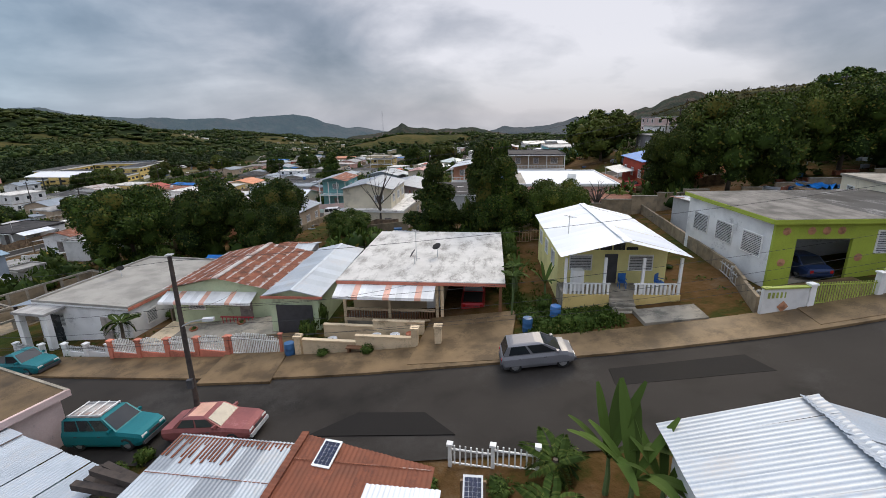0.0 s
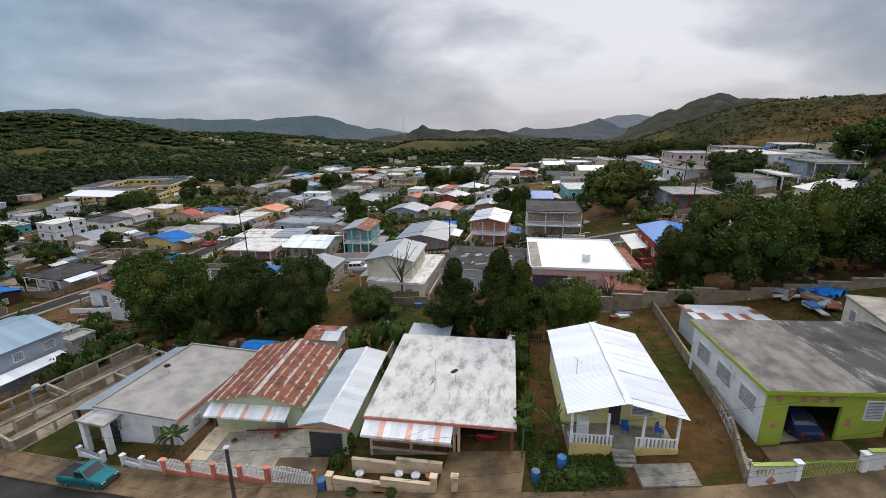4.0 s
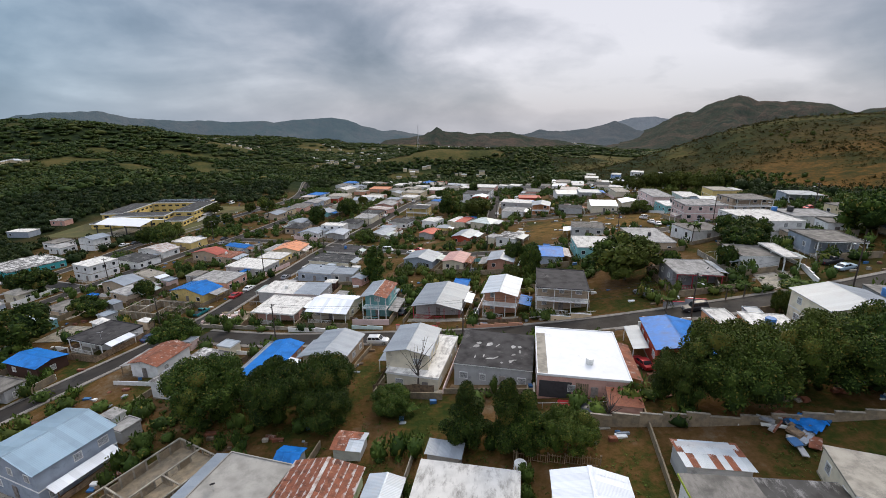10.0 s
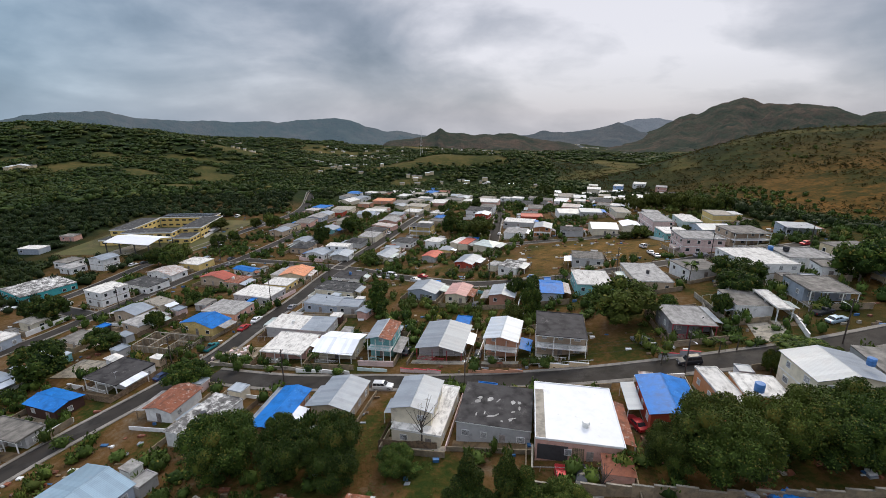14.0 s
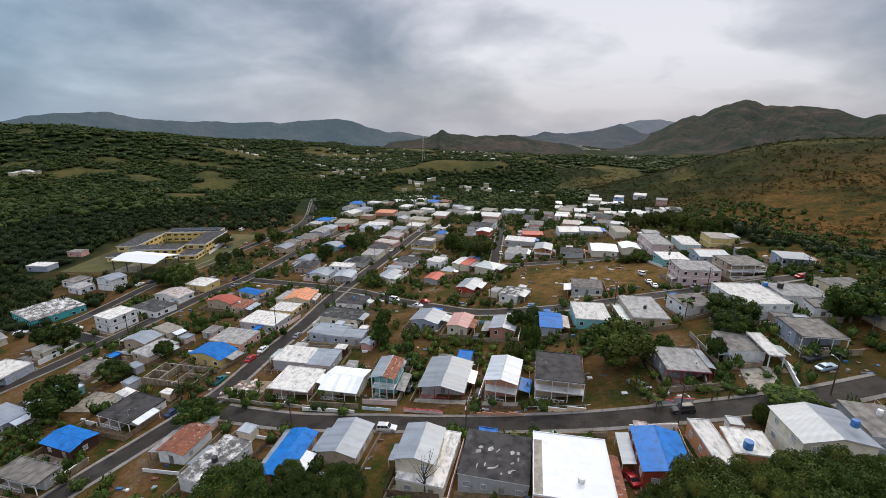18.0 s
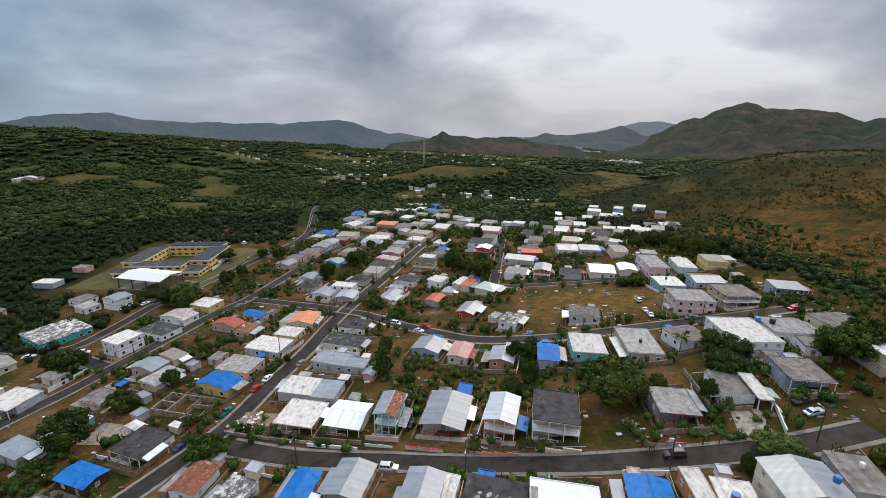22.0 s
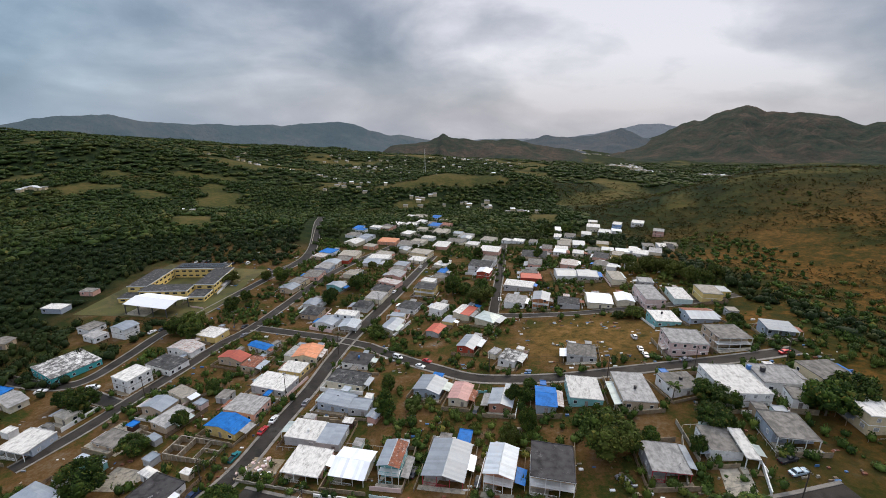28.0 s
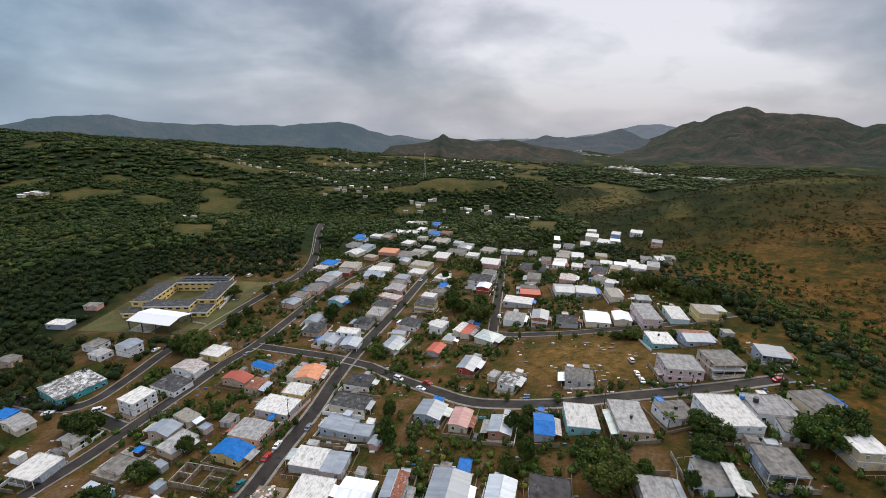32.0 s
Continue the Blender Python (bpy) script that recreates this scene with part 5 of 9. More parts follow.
# yellow house with the white gable roof
z4 = land(14.5, 31.5)
h4 = house(14.5, 31.5, -9, 8.0, 12.5, 3.4, "gy:whitemetal", "paleyellow", 1, porch=True, label="yellow house with a white corrugated metal gable roof")
drop_part(h4, "roof"), drop_part(h4, "railing")
for side in (-90, 90):
    sheeted_slope(h4, -6.25, 6.25, -4.0, 3.42, 4.0, 1.0, 1, "roof_whitemetal", rng_near, 0.9, side, ribs=6)
boxes_part("ridge_cap", [(-0.2, -6.28, 4.39, 0.2, 6.28, 4.45)], "roof_whitemetal", h4)
drop_part(h4, "porch_floor"), drop_part(h4, "door"), drop_part(h4, "window"), drop_part(h4, "plinth")
FLOOR4 = 0.75
boxes_part("porch_floor", [(-3.62, -5.85, -1.6, 3.62, -3.45, FLOOR4 - 0.02)], "concrete", h4)
boxes_part("porch_wall", [(-3.64, -5.98, -1.6, -0.76, -5.86, FLOOR4 + 0.1)], "wall_yellow", h4)
boxes_part("porch_wall", [(0.76, -5.98, -1.6, 3.64, -5.86, FLOOR4 + 0.1)], "wall_yellow", h4)
for k in range(4):
    boxes_part("gable_pane", [(-1.7 + 0.86 * k, -3.53, 3.1, -0.95 + 0.86 * k, -3.48, 3.75 - 0.3 * abs(k - 1.5))], "shade_glass", h4)
for x0 in (-3.6, 0.72):
    rail = boxes_part("railing", [(x0, -5.95, FLOOR4 + 0.78, x0 + 2.88, -5.88, FLOOR4 + 0.86)], "trim_white", h4)
    for k in range(11):
        boxes_part("baluster", [(-0.06, -0.05, FLOOR4 + 0.1, 0.06, 0.05, FLOOR4 + 0.78)], "trim_white", rail, (x0 + 0.15 + 0.26 * k, -5.91, 0))
for k in range(6):
    boxes_part("step", [(-0.75, -6.2 - 0.28 * k, -1.8, 0.75, -5.92 - 0.28 * k, FLOOR4 - 0.17 - 0.17 * k)], "concrete", h4)
boxes_part("door", [(-0.5, -3.54, FLOOR4, 0.35, -3.47, FLOOR4 + 2.05)], "trim_dark", h4)
louvre_window(h4, -2.1, -3.5, FLOOR4 + 1.45, 1.4, 1.0, 0)
louvre_window(h4, 1.9, -3.5, FLOOR4 + 1.45, 1.5, 1.0, 0)
for k in range(3):
    for side in (-1, 1):
        louvre_window(h4, side * 3.64, -1.6 + 2.9 * k, 2.0, 1.1, 1.0, 90 * side)
aerial(11.6, 30.2, z4 + 3.5, 15, 1.6)


def armchair(x, y, z, turn):
    ob = root("garden_chair", x, y, z, turn, "blue moulded plastic garden chair on the porch", "chair", "porch chairs")
    boxes_part("seat", [(-0.24, -0.24, 0.40, 0.24, 0.24, 0.44)], "chair_blue", ob)
    boxes_part("backrest", [(-0.25, 0.2, 0.44, 0.25, 0.26, 0.95)], "chair_blue", ob)
    for a in (-0.21, 0.21):
        boxes_part("armrest", [(a - 0.03, -0.22, 0.62, a + 0.03, 0.22, 0.65)], "chair_blue", ob)
        for b in (-0.2, 0.2):
            boxes_part("leg", [(a - 0.02, b - 0.02, 0, a + 0.02, b + 0.02, 0.40)], "chair_blue", ob)


for lx in (-0.1, 2.3):
    px, py = on_house(14.5, 31.5, -9, lx + 0.6, -4.4)
    armchair(px, py, z4 + FLOOR4 - 0.02, -9 + 20 * lx)
px, py = on_house(14.5, 31.5, -9, -2.6, -4.9)
fridge = root("refrigerator", px, py, z4 + FLOOR4 - 0.02, -9, "old white refrigerator standing on the yellow porch", "refrigerator")
boxes_part("body", [(-0.36, -0.33, 0.03, 0.36, 0.33, 1.45)], "trim_white", fridge)
boxes_part("door", [(-0.355, -0.39, 0.05, 0.355, -0.34, 1.0)], "trim_white", fridge)
boxes_part("freezer_door", [(-0.355, -0.39, 1.02, 0.355, -0.34, 1.44)], "trim_white", fridge)

# white and lime green house with the garage
z5 = land(28.8, 29.2)
h5 = root("house", 28.8, 29.2, z5, -6, "white house with lime green front and blackened concrete roof", "house", "houses of the town")
boxes_part("roof", [(-6.1, -5.35, 3.55, 0.7, 5.35, 3.8)], "roof_grey", h5)
boxes_part("roof", [(0.7, -5.35, 3.55, 8.5, 5.35, 3.79)], "roof_darkstain", h5, label="black tarred roof half with flaking white coating")
boxes_part("roof_edge", [(-6.14, -5.4, 3.5, 8.5, -5.34, 3.78)], "lime_wall", h5)
boxes_part("roof_edge", [(-6.16, -5.34, 3.5, -6.1, 5.35, 3.78)], "lime_wall", h5)
boxes_part("wall", [(-5.8, -4.9, -1.9, -5.6, 5.1, 3.55)], "wall_white", h5)
boxes_part("wall", [(-5.6, -1.0, -1.9, 8.0, 5.1, 3.55)], "wall_white", h5)
for piece in ((-5.8, -5.1, -1.9, -4.4, -4.9, 3.55), (-1.0, -5.1, -1.9, 2.0, -4.9, 3.55), (-4.4, -5.1, 2.5, -1.0, -4.9, 3.55)):
    boxes_part("front_wall", [piece], "lime_wall", h5)
boxes_part("front_wall", [(2.0, -3.4, -1.9, 8.0, -3.2, 3.55)], "lime_wall", h5)
boxes_part("floor", [(-5.6, -4.9, -1.9, 8.0, -1.0, -0.25)], "concrete", h5)
for k in range(3):
    louvre_window(h5, -5.83, -3.2 + 3.1 * k, 1.75, 1.9, 1.35, -90)
louvre_window(h5, 1.0, -5.13, 2.3, 1.1, 1.35, 0)
for ox, oz in ((-3.6, 3.02), (-2.7, 3.02), (-1.8, 3.02), (-5.1, 1.0), (-0.45, 1.3), (-5.1, 3.0)):
    orn = put("ornament", mesh_of("ornament", [(0.26 * math.cos(a * math.pi / 4), 0, 0.26 * math.sin(a * math.pi / 4)) for a in range(8)] + [(0, -0.05, 0)], [(a, (a + 1) % 8, 8) for a in range(8)], "ornament"), h5, (ox, -5.11, oz))
for lx in (3.2, 5.4):
    boxes_part("twisted_column", [(-0.12, -0.12, -0.3, 0.12, 0.12, 3.5)], "trim_white", h5, (lx, -5.1, 0))
shed = root("shed", 29.2, 39.1, land(29.2, 39.1), -8, "leaning shed under streaked rusty metal sheets", "shed")
boxes_part("wall", [(-3.2, -2.0, -1.6, 3.2, 2.0, 2.45)], "wall_grey", shed)
sheeted_slope(shed, -3.5, 3.5, -2.3, 2.7, 4.6, -0.35, 2, "roof_zincwhite", rng_near, 0.8, 0, "roof_rust", 0.3)

shed2 = root("shed", -11.9, 49.6, land(-11.9, 49.6), -9, "small shed with rust-striped metal sheets behind the house", "shed")
boxes_part("wall", [(-1.8, -1.5, -0.6, 1.8, 1.5, 1.9)], "wall_grey", shed2)
sheeted_slope(shed2, -2.1, 2.1, -1.9, 1.95, 1.9, 0.35, 1, "roof_zincwhite", rng_near, 0.7, 0, "roof_rust", 0.5)
sheeted_slope(shed2, -2.1, 2.1, -1.9, 1.95, 1.9, 0.35, 1, "roof_rust", rng_near, 0.7, 180, "roof_zincwhite", 0.3)
blue_shed = root("shed", -19.4, 48.0, land(-19.4, 48.0), -10, "small shed covered with a bright blue tarpaulin", "shed")
boxes_part("wall", [(-1.4, -1.3, -0.6, 1.4, 1.3, 2.0)], "wall_grey", blue_shed)
gable_roof("roof", 3.2, 3.4, 0.5, 0.05, "roof_blue", blue_shed, 2.05, 90)
zinc_shed = root("shed", 0.6, 45.6, land(0.6, 45.6), -14, "low shed roofed with flat grey zinc sheets", "shed")
boxes_part("wall", [(-2.0, -1.0, -0.6, 2.0, 1.0, 2.1)], "wall_grey", zinc_shed)
sheeted_slope(zinc_shed, -2.3, 2.3, -1.3, 2.15, 2.6, 0.15, 1, "roof_zinc", rng_near, 0.75)

# ---- roofs on the camera's side of the street ----
b1 = root("house", -17.5, 13.5, land(-17.5, 13.5), -27, "white metal-roofed house beside the lower street", "house", "houses of the town")
boxes_part("wall", [(-4.2, -5, -2, 4.2, 3.6, 2.35)], "wall_tealpale", b1)
sheeted_slope(b1, -4.7, 4.7, -6.5, 2.75, 10.4, -0.35, 1, "roof_zincwhite", rng_near, 0.9, 0, ribs=6)
b2 = root("shed", -6.55, 15.3, land(-6.5, 11), -13, "shed with silvery corrugated sheets rusting along the edge", "shed")
boxes_part("wall", [(-2.4, -9, -1.5, 2.4, -0.3, 2.05)], "wall_grey", b2)
sheeted_slope(b2, -2.65, 2.65, -9.6, 2.25, 9.6, 0.0, 5, "roof_zincwhite", rng_near, 0.75, 0, "roof_zinc", 0.3)
for k in range(34):
    long = rng_near.uniform(0.15, 0.5) + (0.9 if k < 20 and rng_near.random() < 0.6 else 0)
    boxes_part("rust_streak", [(-0.035, -round(long, 1), 0, 0.035, 0.02, 0.02)], "roof_redrust", b2, (-2.6 + 0.155 * k, 0, 2.262 + 0.001 * (k % 5)))
for k in range(6):
    boxes_part("roof_nail_strip", [(-2.6, -1.9 * k - 0.05, 2.285, 2.6, -1.9 * k - 0.02, 2.295)], "roof_rust", b2)
b3 = root("shed", -4.0, 14.7, land(-1.6, 10), -13, "shed with a brick-red rusted corrugated roof", "shed")
boxes_part("wall", [(0.25, -9, -1.5, 4.7, -1.3, 2.0)], "wall_grey", b3)
for k in range(6):
    me = sheet_mesh("sheet", 0.87, 9.8, "roof_redrust", 5)
    for vert in me.vertices:
        if vert.co.y > 1:
            vert.co.y -= 0.22 * (vert.co.x + 0.83 * (k + 0.5))
    put("sheet", me, b3, (0.06 + 0.83 * (k + 0.5), -9.8, 2.2 + 0.012 * (k % 2)))
for k in range(5):
    boxes_part("roof_nail_strip", [(0.05, -1.3 - 1.8 * k, 2.235, 5.0, -1.26 - 1.8 * k, 2.245)], "roof_rust", b3)
sheeted_slope(b3, 3.0, 5.4, -7.6, 2.26, 5.2, 0.0, 1, "roof_whitemetal", rng_near, 0.8)
boxes_part("edge_flashing", [(-0.12, -9.8, 2.24, 0.14, 0, 2.32)], "roof_redrust", b3)
b4 = root("house", 12.3, 10.9, 1.1, -11, "house with a silvery corrugated metal hip roof", "house", "houses of the town")
boxes_part("wall", [(-4.0, -11, -2.5, 4.0, -0.3, 2.1)], "wall_white", b4)
sheeted_slope(b4, -0.2, 12, -4.45, 2.1, 4.45, 1.25, 1, "roof_zincwhite", rng_near, 0.85, -90)
sheeted_slope(b4, -12, 0.2, -4.45, 2.1, 4.45, 1.25, 1, "roof_zincwhite", rng_near, 0.85, 90)
boxes_part("ridge_cap", [(-0.14, -12, 3.335, 0.14, 0.2, 3.375)], "roof_zincwhite", b4)
b0 = root("house", -17.5, 20.6, land(-20, 20), -27, "low house with a flat brown concrete roof", "house", "houses of the town")
boxes_part("roof", [(-7.5, -3.0, 3.0, 0.2, 0.6, 3.2)], "wet_concrete", b0)
boxes_part("roof_edge", [(-7.55, 0.6, 2.9, 0.25, 0.75, 3.24)], "concrete", b0)
boxes_part("roof_edge", [(0.2, -3.0, 2.9, 0.35, 0.75, 3.24)], "wall_pinkpale", b0)
boxes_part("wall", [(-7.2, -2.8, -2, 0.0, 0.4, 3.0)], "wall_pinkpale", b0)
beams = root("timber_stack", -11.9, 15.3, land(-11.9, 15.3), -24, "stacked dark weathered timber beams beside the roofs", "timber")
for k in range(5):
    boxes_part("beam", [(-0.2, -0.13, 0, 3.4 - 0.3 * k, 0.13, 0.24)], "pole_wood", beams, (0.15 * k, -0.5 * (k % 3), 2.0 + 0.26 * (k // 2)), 6 * (k % 3) - 5)
for k in range(3):
    boxes_part("upright", [(-0.12, -0.12, -1.5, 0.12, 0.12, 2.0)], "concrete", beams, (1.4 * k, -0.5, 0))


# ---- unfinished block walls ----
def block_wall(parent, x0, y0, x1, y1, base, top, broken=True):
    """A wall of concrete blocks with an uneven top edge."""
    length = math.hypot(x1 - x0, y1 - y0)
    turn = math.degrees(math.atan2(y1 - y0, x1 - x0))
    n = max(1, int(length / 1.6))
    for k in range(n):
        hgt = top - (rng_near.choice((0, 0, 0.2, 0.4, 0.9)) if broken else 0)
        boxes_part("wall_panel", [(k * length / n, -0.075, base, (k + 1) * length / n - 0.01, 0.075, hgt)], "blockwork", parent, (x0, y0, 0), turn)
        boxes_part("tie_column", [(k * length / n - 0.12, -0.11, base, k * length / n + 0.12, 0.11, top + 0.05)], "concrete", parent, (x0, y0, 0), turn)
    if broken:
        boxes_part("tie_beam", [(0, -0.1, top + 0.02, length, 0.1, top + 0.2)], "concrete", parent, (x0, y0, 0), turn)


ruin = root("unfinished_house", -38.0, 45.5, land(-38, 45.5), -28, "roofless unfinished house of bare concrete blocks", "ruin")
for a in ((-4.2, -8, -4.2, 8.5), (4.2, -8, 4.2, 8.5), (0.4, -8, 0.4, 8.5), (-4.2, -8, 4.2, -8), (-4.2, 8.5, 4.2, 8.5), (-4.2, -1.5, 0.4, -1.5), (0.4, 3, 4.2, 3)):
    block_wall(ruin, *a, -2.6, 1.2)
boxes_part("floor", [(-4.2, -8, -2.8, 4.2, 8.5, -0.9)], "concrete", ruin)

# ---- school ----
school = root("school", -165, 250, land(-165, 250), 0, "yellow two-storey school round a courtyard with dark roofs", "school")


def school_wing(x, y, turn, w, d, h):
    dz = land(x, y) - land(-165, 250)
    at = (x + 165, y - 250, dz)
    boxes_part("wing_wall", [(-w / 2 + 0.3, -d / 2 + 0.3, -3, w / 2 - 0.3, d / 2 - 0.3, h - 0.3)], "wall_schoolyellow", school, at, turn)
    r = boxes_part("wing_roof", [(-w / 2, -d / 2, h - 0.3, w / 2, d / 2, h)], "roof_darkgrey", school, at, turn)
    boxes_part("roof_edge", [(-w / 2 - 0.03, -d / 2 - 0.04, h - 0.55, w / 2 + 0.03, -d / 2, h + 0.02)], "trim_white", r)
    boxes_part("roof_edge", [(w / 2, -d / 2, h - 0.55, w / 2 + 0.04, d / 2, h + 0.02)], "trim_white", r)
    for side, length, off in (((0, -d / 2 + 0.28), w, 0), ((w / 2 - 0.28, 0), d, 90), ((-w / 2 + 0.28, 0), d, -90)):
        n = int(length / 4)
        for k in range(n):
            for lev in ((1.6, 4.6) if h > 5 else (1.6,)):
                o = (k + 0.5) * length / n - length / 2
                c, s = math.cos(radians(off)), math.sin(radians(off))
                wx, wy = side[0] + c * o, side[1] + s * o
                ct, st = math.cos(radians(turn)), math.sin(radians(turn))
                boxes_part("window", [(-1.2, -0.06, -0.5, 1.2, 0.02, 0.5)], "shade_glass", school, (at[0] + ct * wx - st * wy, at[1] + st * wx + ct * wy, at[2] + lev), turn + off)


surface("wall_schoolyellow", (0.70, 0.53, 0.20), 0.8, 0.1, 0.8, (0.3, 0.22, 0.1), 0.15, 0.6, 0.06)
school_wing(-164.0, 249.6, 3, 27.6, 10.6, 6.3)
school_wing(-183.4, 266.4, 3, 11.6, 31.5, 6.5)
school_wing(-145.2, 270.2, 3, 11.8, 32.0, 6.5)
school_wing(-162.0, 288.6, 3, 33.5, 11.2, 6.6)
school_wing(-143.6, 247.6, 3, 10.0, 12.0, 3.6)
school_wing(-182.8, 245.6, 3, 11.4, 9.0, 3.2)
solar = root("roof_collector", -162, 288.6, land(-162, 288.6) + 6.6, 3, "rows of dark glass collectors on the school roof", "roof equipment")
for k in range(7):
    for row in range(2):
        boxes_part("module", [(-1.7, -1.5, 0.3, 1.7, 1.5, 0.36)], "shade_glass", solar, (-12.6 + 4.2 * k, -2.2 + 4.4 * row, 0))
        boxes_part("stand", [(-1.4, -0.1, 0, 1.4, 0.1, 0.3)], "louvre", solar, (-12.6 + 4.2 * k, -2.2 + 4.4 * row, 0))
canopy = root("sports_canopy", -158.6, 230.3, land(-158.6, 230.3), -13, "large white gabled canopy on posts over the school court", "canopy")
gable_roof("roof", 16.8, 27.7, 1.6, 0.15, "roof_clean", canopy, 6, 90)
for px in (-13.2, -4.6, 4.6, 13.2):
    for py in (-7.8, 7.8):
        boxes_part("post", [(-0.2, -0.2, -2.5, 0.2, 0.2, 6)], "trim_dark", canopy, (px, py, 0))
boxes_part("court", [(-13.8, -8.4, -2.5, 13.8, 8.4, 0.1)], "concrete", canopy)


# ---- yards and walls along the front street ----
surface("gate_lime", (0.34, 0.40, 0.08), 0.55, 0.1, 2.0, (0.25, 0.2, 0.08), 0.2, 1.0, 0.04)
surface("terracotta", (0.40, 0.15, 0.08), 0.8, 0.15, 3.0, bump=0.08)
surface("cable", (0.02, 0.02, 0.02), 0.6, 0.1, 2.0, bump=0.0)
surface("timber", (0.26, 0.18, 0.11), 0.85, 0.3, 2.0, (0.1, 0.07, 0.05), 0.4, 1.5, 0.2, each=0.3)
surface("cell", (0.012, 0.018, 0.05), 0.2, 0.2, 3.0, bump=0.0)


def slab(name, corners, lift, material, label, category, kind="structure", n=8):
    """A thin sheet over the lie of the land between four corners."""
    (ax, ay), (bx, by), (cx, cy), (dx, dy) = corners
    v, f = [], []
    for j in range(n + 1):
        for i in range(n + 1):
            s, u = i / n, j / n
            x = (ax * (1 - s) + bx * s) * (1 - u) + (dx * (1 - s) + cx * s) * u
            y = (ay * (1 - s) + by * s) * (1 - u) + (dy * (1 - s) + cy * s) * u
            v.append((x, y, land(x, y) + lift))
    m = n + 1
    f = [(j * m + i, j * m + i + 1, (j + 1) * m + i + 1, (j + 1) * m + i) for j in range(n) for i in range(n)]
    k = len(v)
    rim = [i for i in range(m)] + [j * m + n for j in range(1, m)] + [n * m + i for i in range(n - 1, -1, -1)] + [j * m for j in range(n - 1, 0, -1)]
    v += [(v[i][0], v[i][1], v[i][2] - 0.5) for i in rim]
    f += [(rim[i], k + i, k + (i + 1) % len(rim), rim[(i + 1) % len(rim)]) for i in range(len(rim))]
    return tagged(new(name, mesh_of(name, v, f, material)), label, category, kind=kind)


def run_of(ax, ay, bx, by):
    return math.hypot(bx - ax, by - ay), math.degrees(math.atan2(by - ay, bx - ax))


def railed_fence(ax, ay, bx, by, bays, base, top, base_mat, bar_mat, label, arch=0.0, gap=0.16, pillar=0.3):
    """A low wall with pillars and panels of upright bars between them; panels may rise to an arch."""
    length, turn = run_of(ax, ay, bx, by)
    z = land(ax, ay)
    ob = root("fence", ax, ay, z, turn, label, "fence")
    bay = length / bays
    for k in range(bays + 1):
        x, y = ax + (bx - ax) * k / bays, ay + (by - ay) * k / bays
        dz = land(x, y) - z
        if pillar:
            boxes_part("pillar", [(-pillar / 2, -pillar / 2, -0.6, pillar / 2, pillar / 2, top), (-pillar / 2 - 0.05, -pillar / 2 - 0.05, top, pillar / 2 + 0.05, pillar / 2 + 0.05, top + 0.09)], base_mat, ob, (k * bay, 0, dz))
        if k == bays:
            break
        dm = land(x + (bx - ax) * 0.5 / bays, y + (by - ay) * 0.5 / bays) - z
        a, b = pillar / 2, bay - pillar / 2
        if base:
            boxes_part("low_wall", [(a, -0.08, -0.6, b, 0.08, base)], base_mat, ob, (k * bay, 0, dm))
        n = max(4, int((b - a) / gap))
        boxes_part("lower_rail", [(a, -0.025, base + 0.06, b, 0.025, base + 0.11)], bar_mat, ob, (k * bay, 0, dm))
        boxes_part("upper_rail", [(a, -0.03, top - 0.32, b, 0.03, top - 0.26)], bar_mat, ob, (k * bay, 0, dm))
        for i in range(n):
            px = a + (i + 0.5) * (b - a) / n
            hump = top - 0.12 + arch * math.sin(math.pi * (i + 0.5) / n)
            boxes_part("bar", [(-0.03, -0.02, base + 0.02, 0.03, 0.02, round(hump, 1))], bar_mat, ob, (k * bay + px, 0, dm))
    return ob


def plain_wall(points, height, material, label, cap=None, thick=0.16, name="garden_wall", category="wall"):
    """A masonry wall along points, stepping with the ground, with a coping where cap is given."""
    (ax, ay) = points[0]
    z = land(ax, ay)
    ob = root(name, ax, ay, z, 0, label, category)
    for (px, py), (qx, qy) in zip(points, points[1:]):
        length, turn = run_of(px, py, qx, qy)
        n = max(1, round(length / 3.2))
        for k in range(n):
            x, y = px + (qx - px) * k / n, py + (qy - py) * k / n
            step = land(px + (qx - px) * (k + 0.5) / n, py + (qy - py) * (k + 0.5) / n) - z
            w = boxes_part("wall_panel", [(0, -thick / 2, -1.0, length / n, thick / 2, height)], material, ob, (x - ax, y - ay, step), turn)
            if cap:
                boxes_part("coping", [(-0.02, -thick / 2 - 0.05, height, length / n + 0.02, thick / 2 + 0.05, height + 0.08)], cap, w)
    return ob


# wet footways and drives
slab("driveway", [(1.6, 28.3), (7.2, 27.2), (5.3, 21.3), (-0.2, 22.6)], 0.23, "wet_concrete", "wet stained concrete drive down to the street", "driveway")
slab("driveway", [(-11.8, 30.4), (-7.6, 29.6), (-8.0, 23.3), (-12.6, 24.5)], 0.23, "wet_concrete", "wet concrete drive in front of the garage", "driveway")
slab("driveway", [(22.4, 24.4), (27.4, 23.9), (26.8, 19.2), (21.2, 19.4)], 0.23, "wet_concrete", "stained concrete ramp up to the lime green gate", "driveway")
slab("driveway", [(13.8, 24.5), (17.3, 23.9), (17.0, 22.0), (13.6, 22.6)], 0.25, "concrete", "pale concrete apron beside the porch steps", "driveway")
slab("patio", [(-19.6, 35.2), (-10.0, 33.6), (-9.0, 27.4), (-19.9, 30.6)], 0.16, "concrete", "beige concrete patio behind the coral fence", "paving")
slab("asphalt_apron", [(-4.9, 17.9), (-2.6, 19.0), (0.6, 18.1), (1.8, 16.2)], 0.14, "asphalt_patch", "fresh black asphalt apron joining the street", "road")
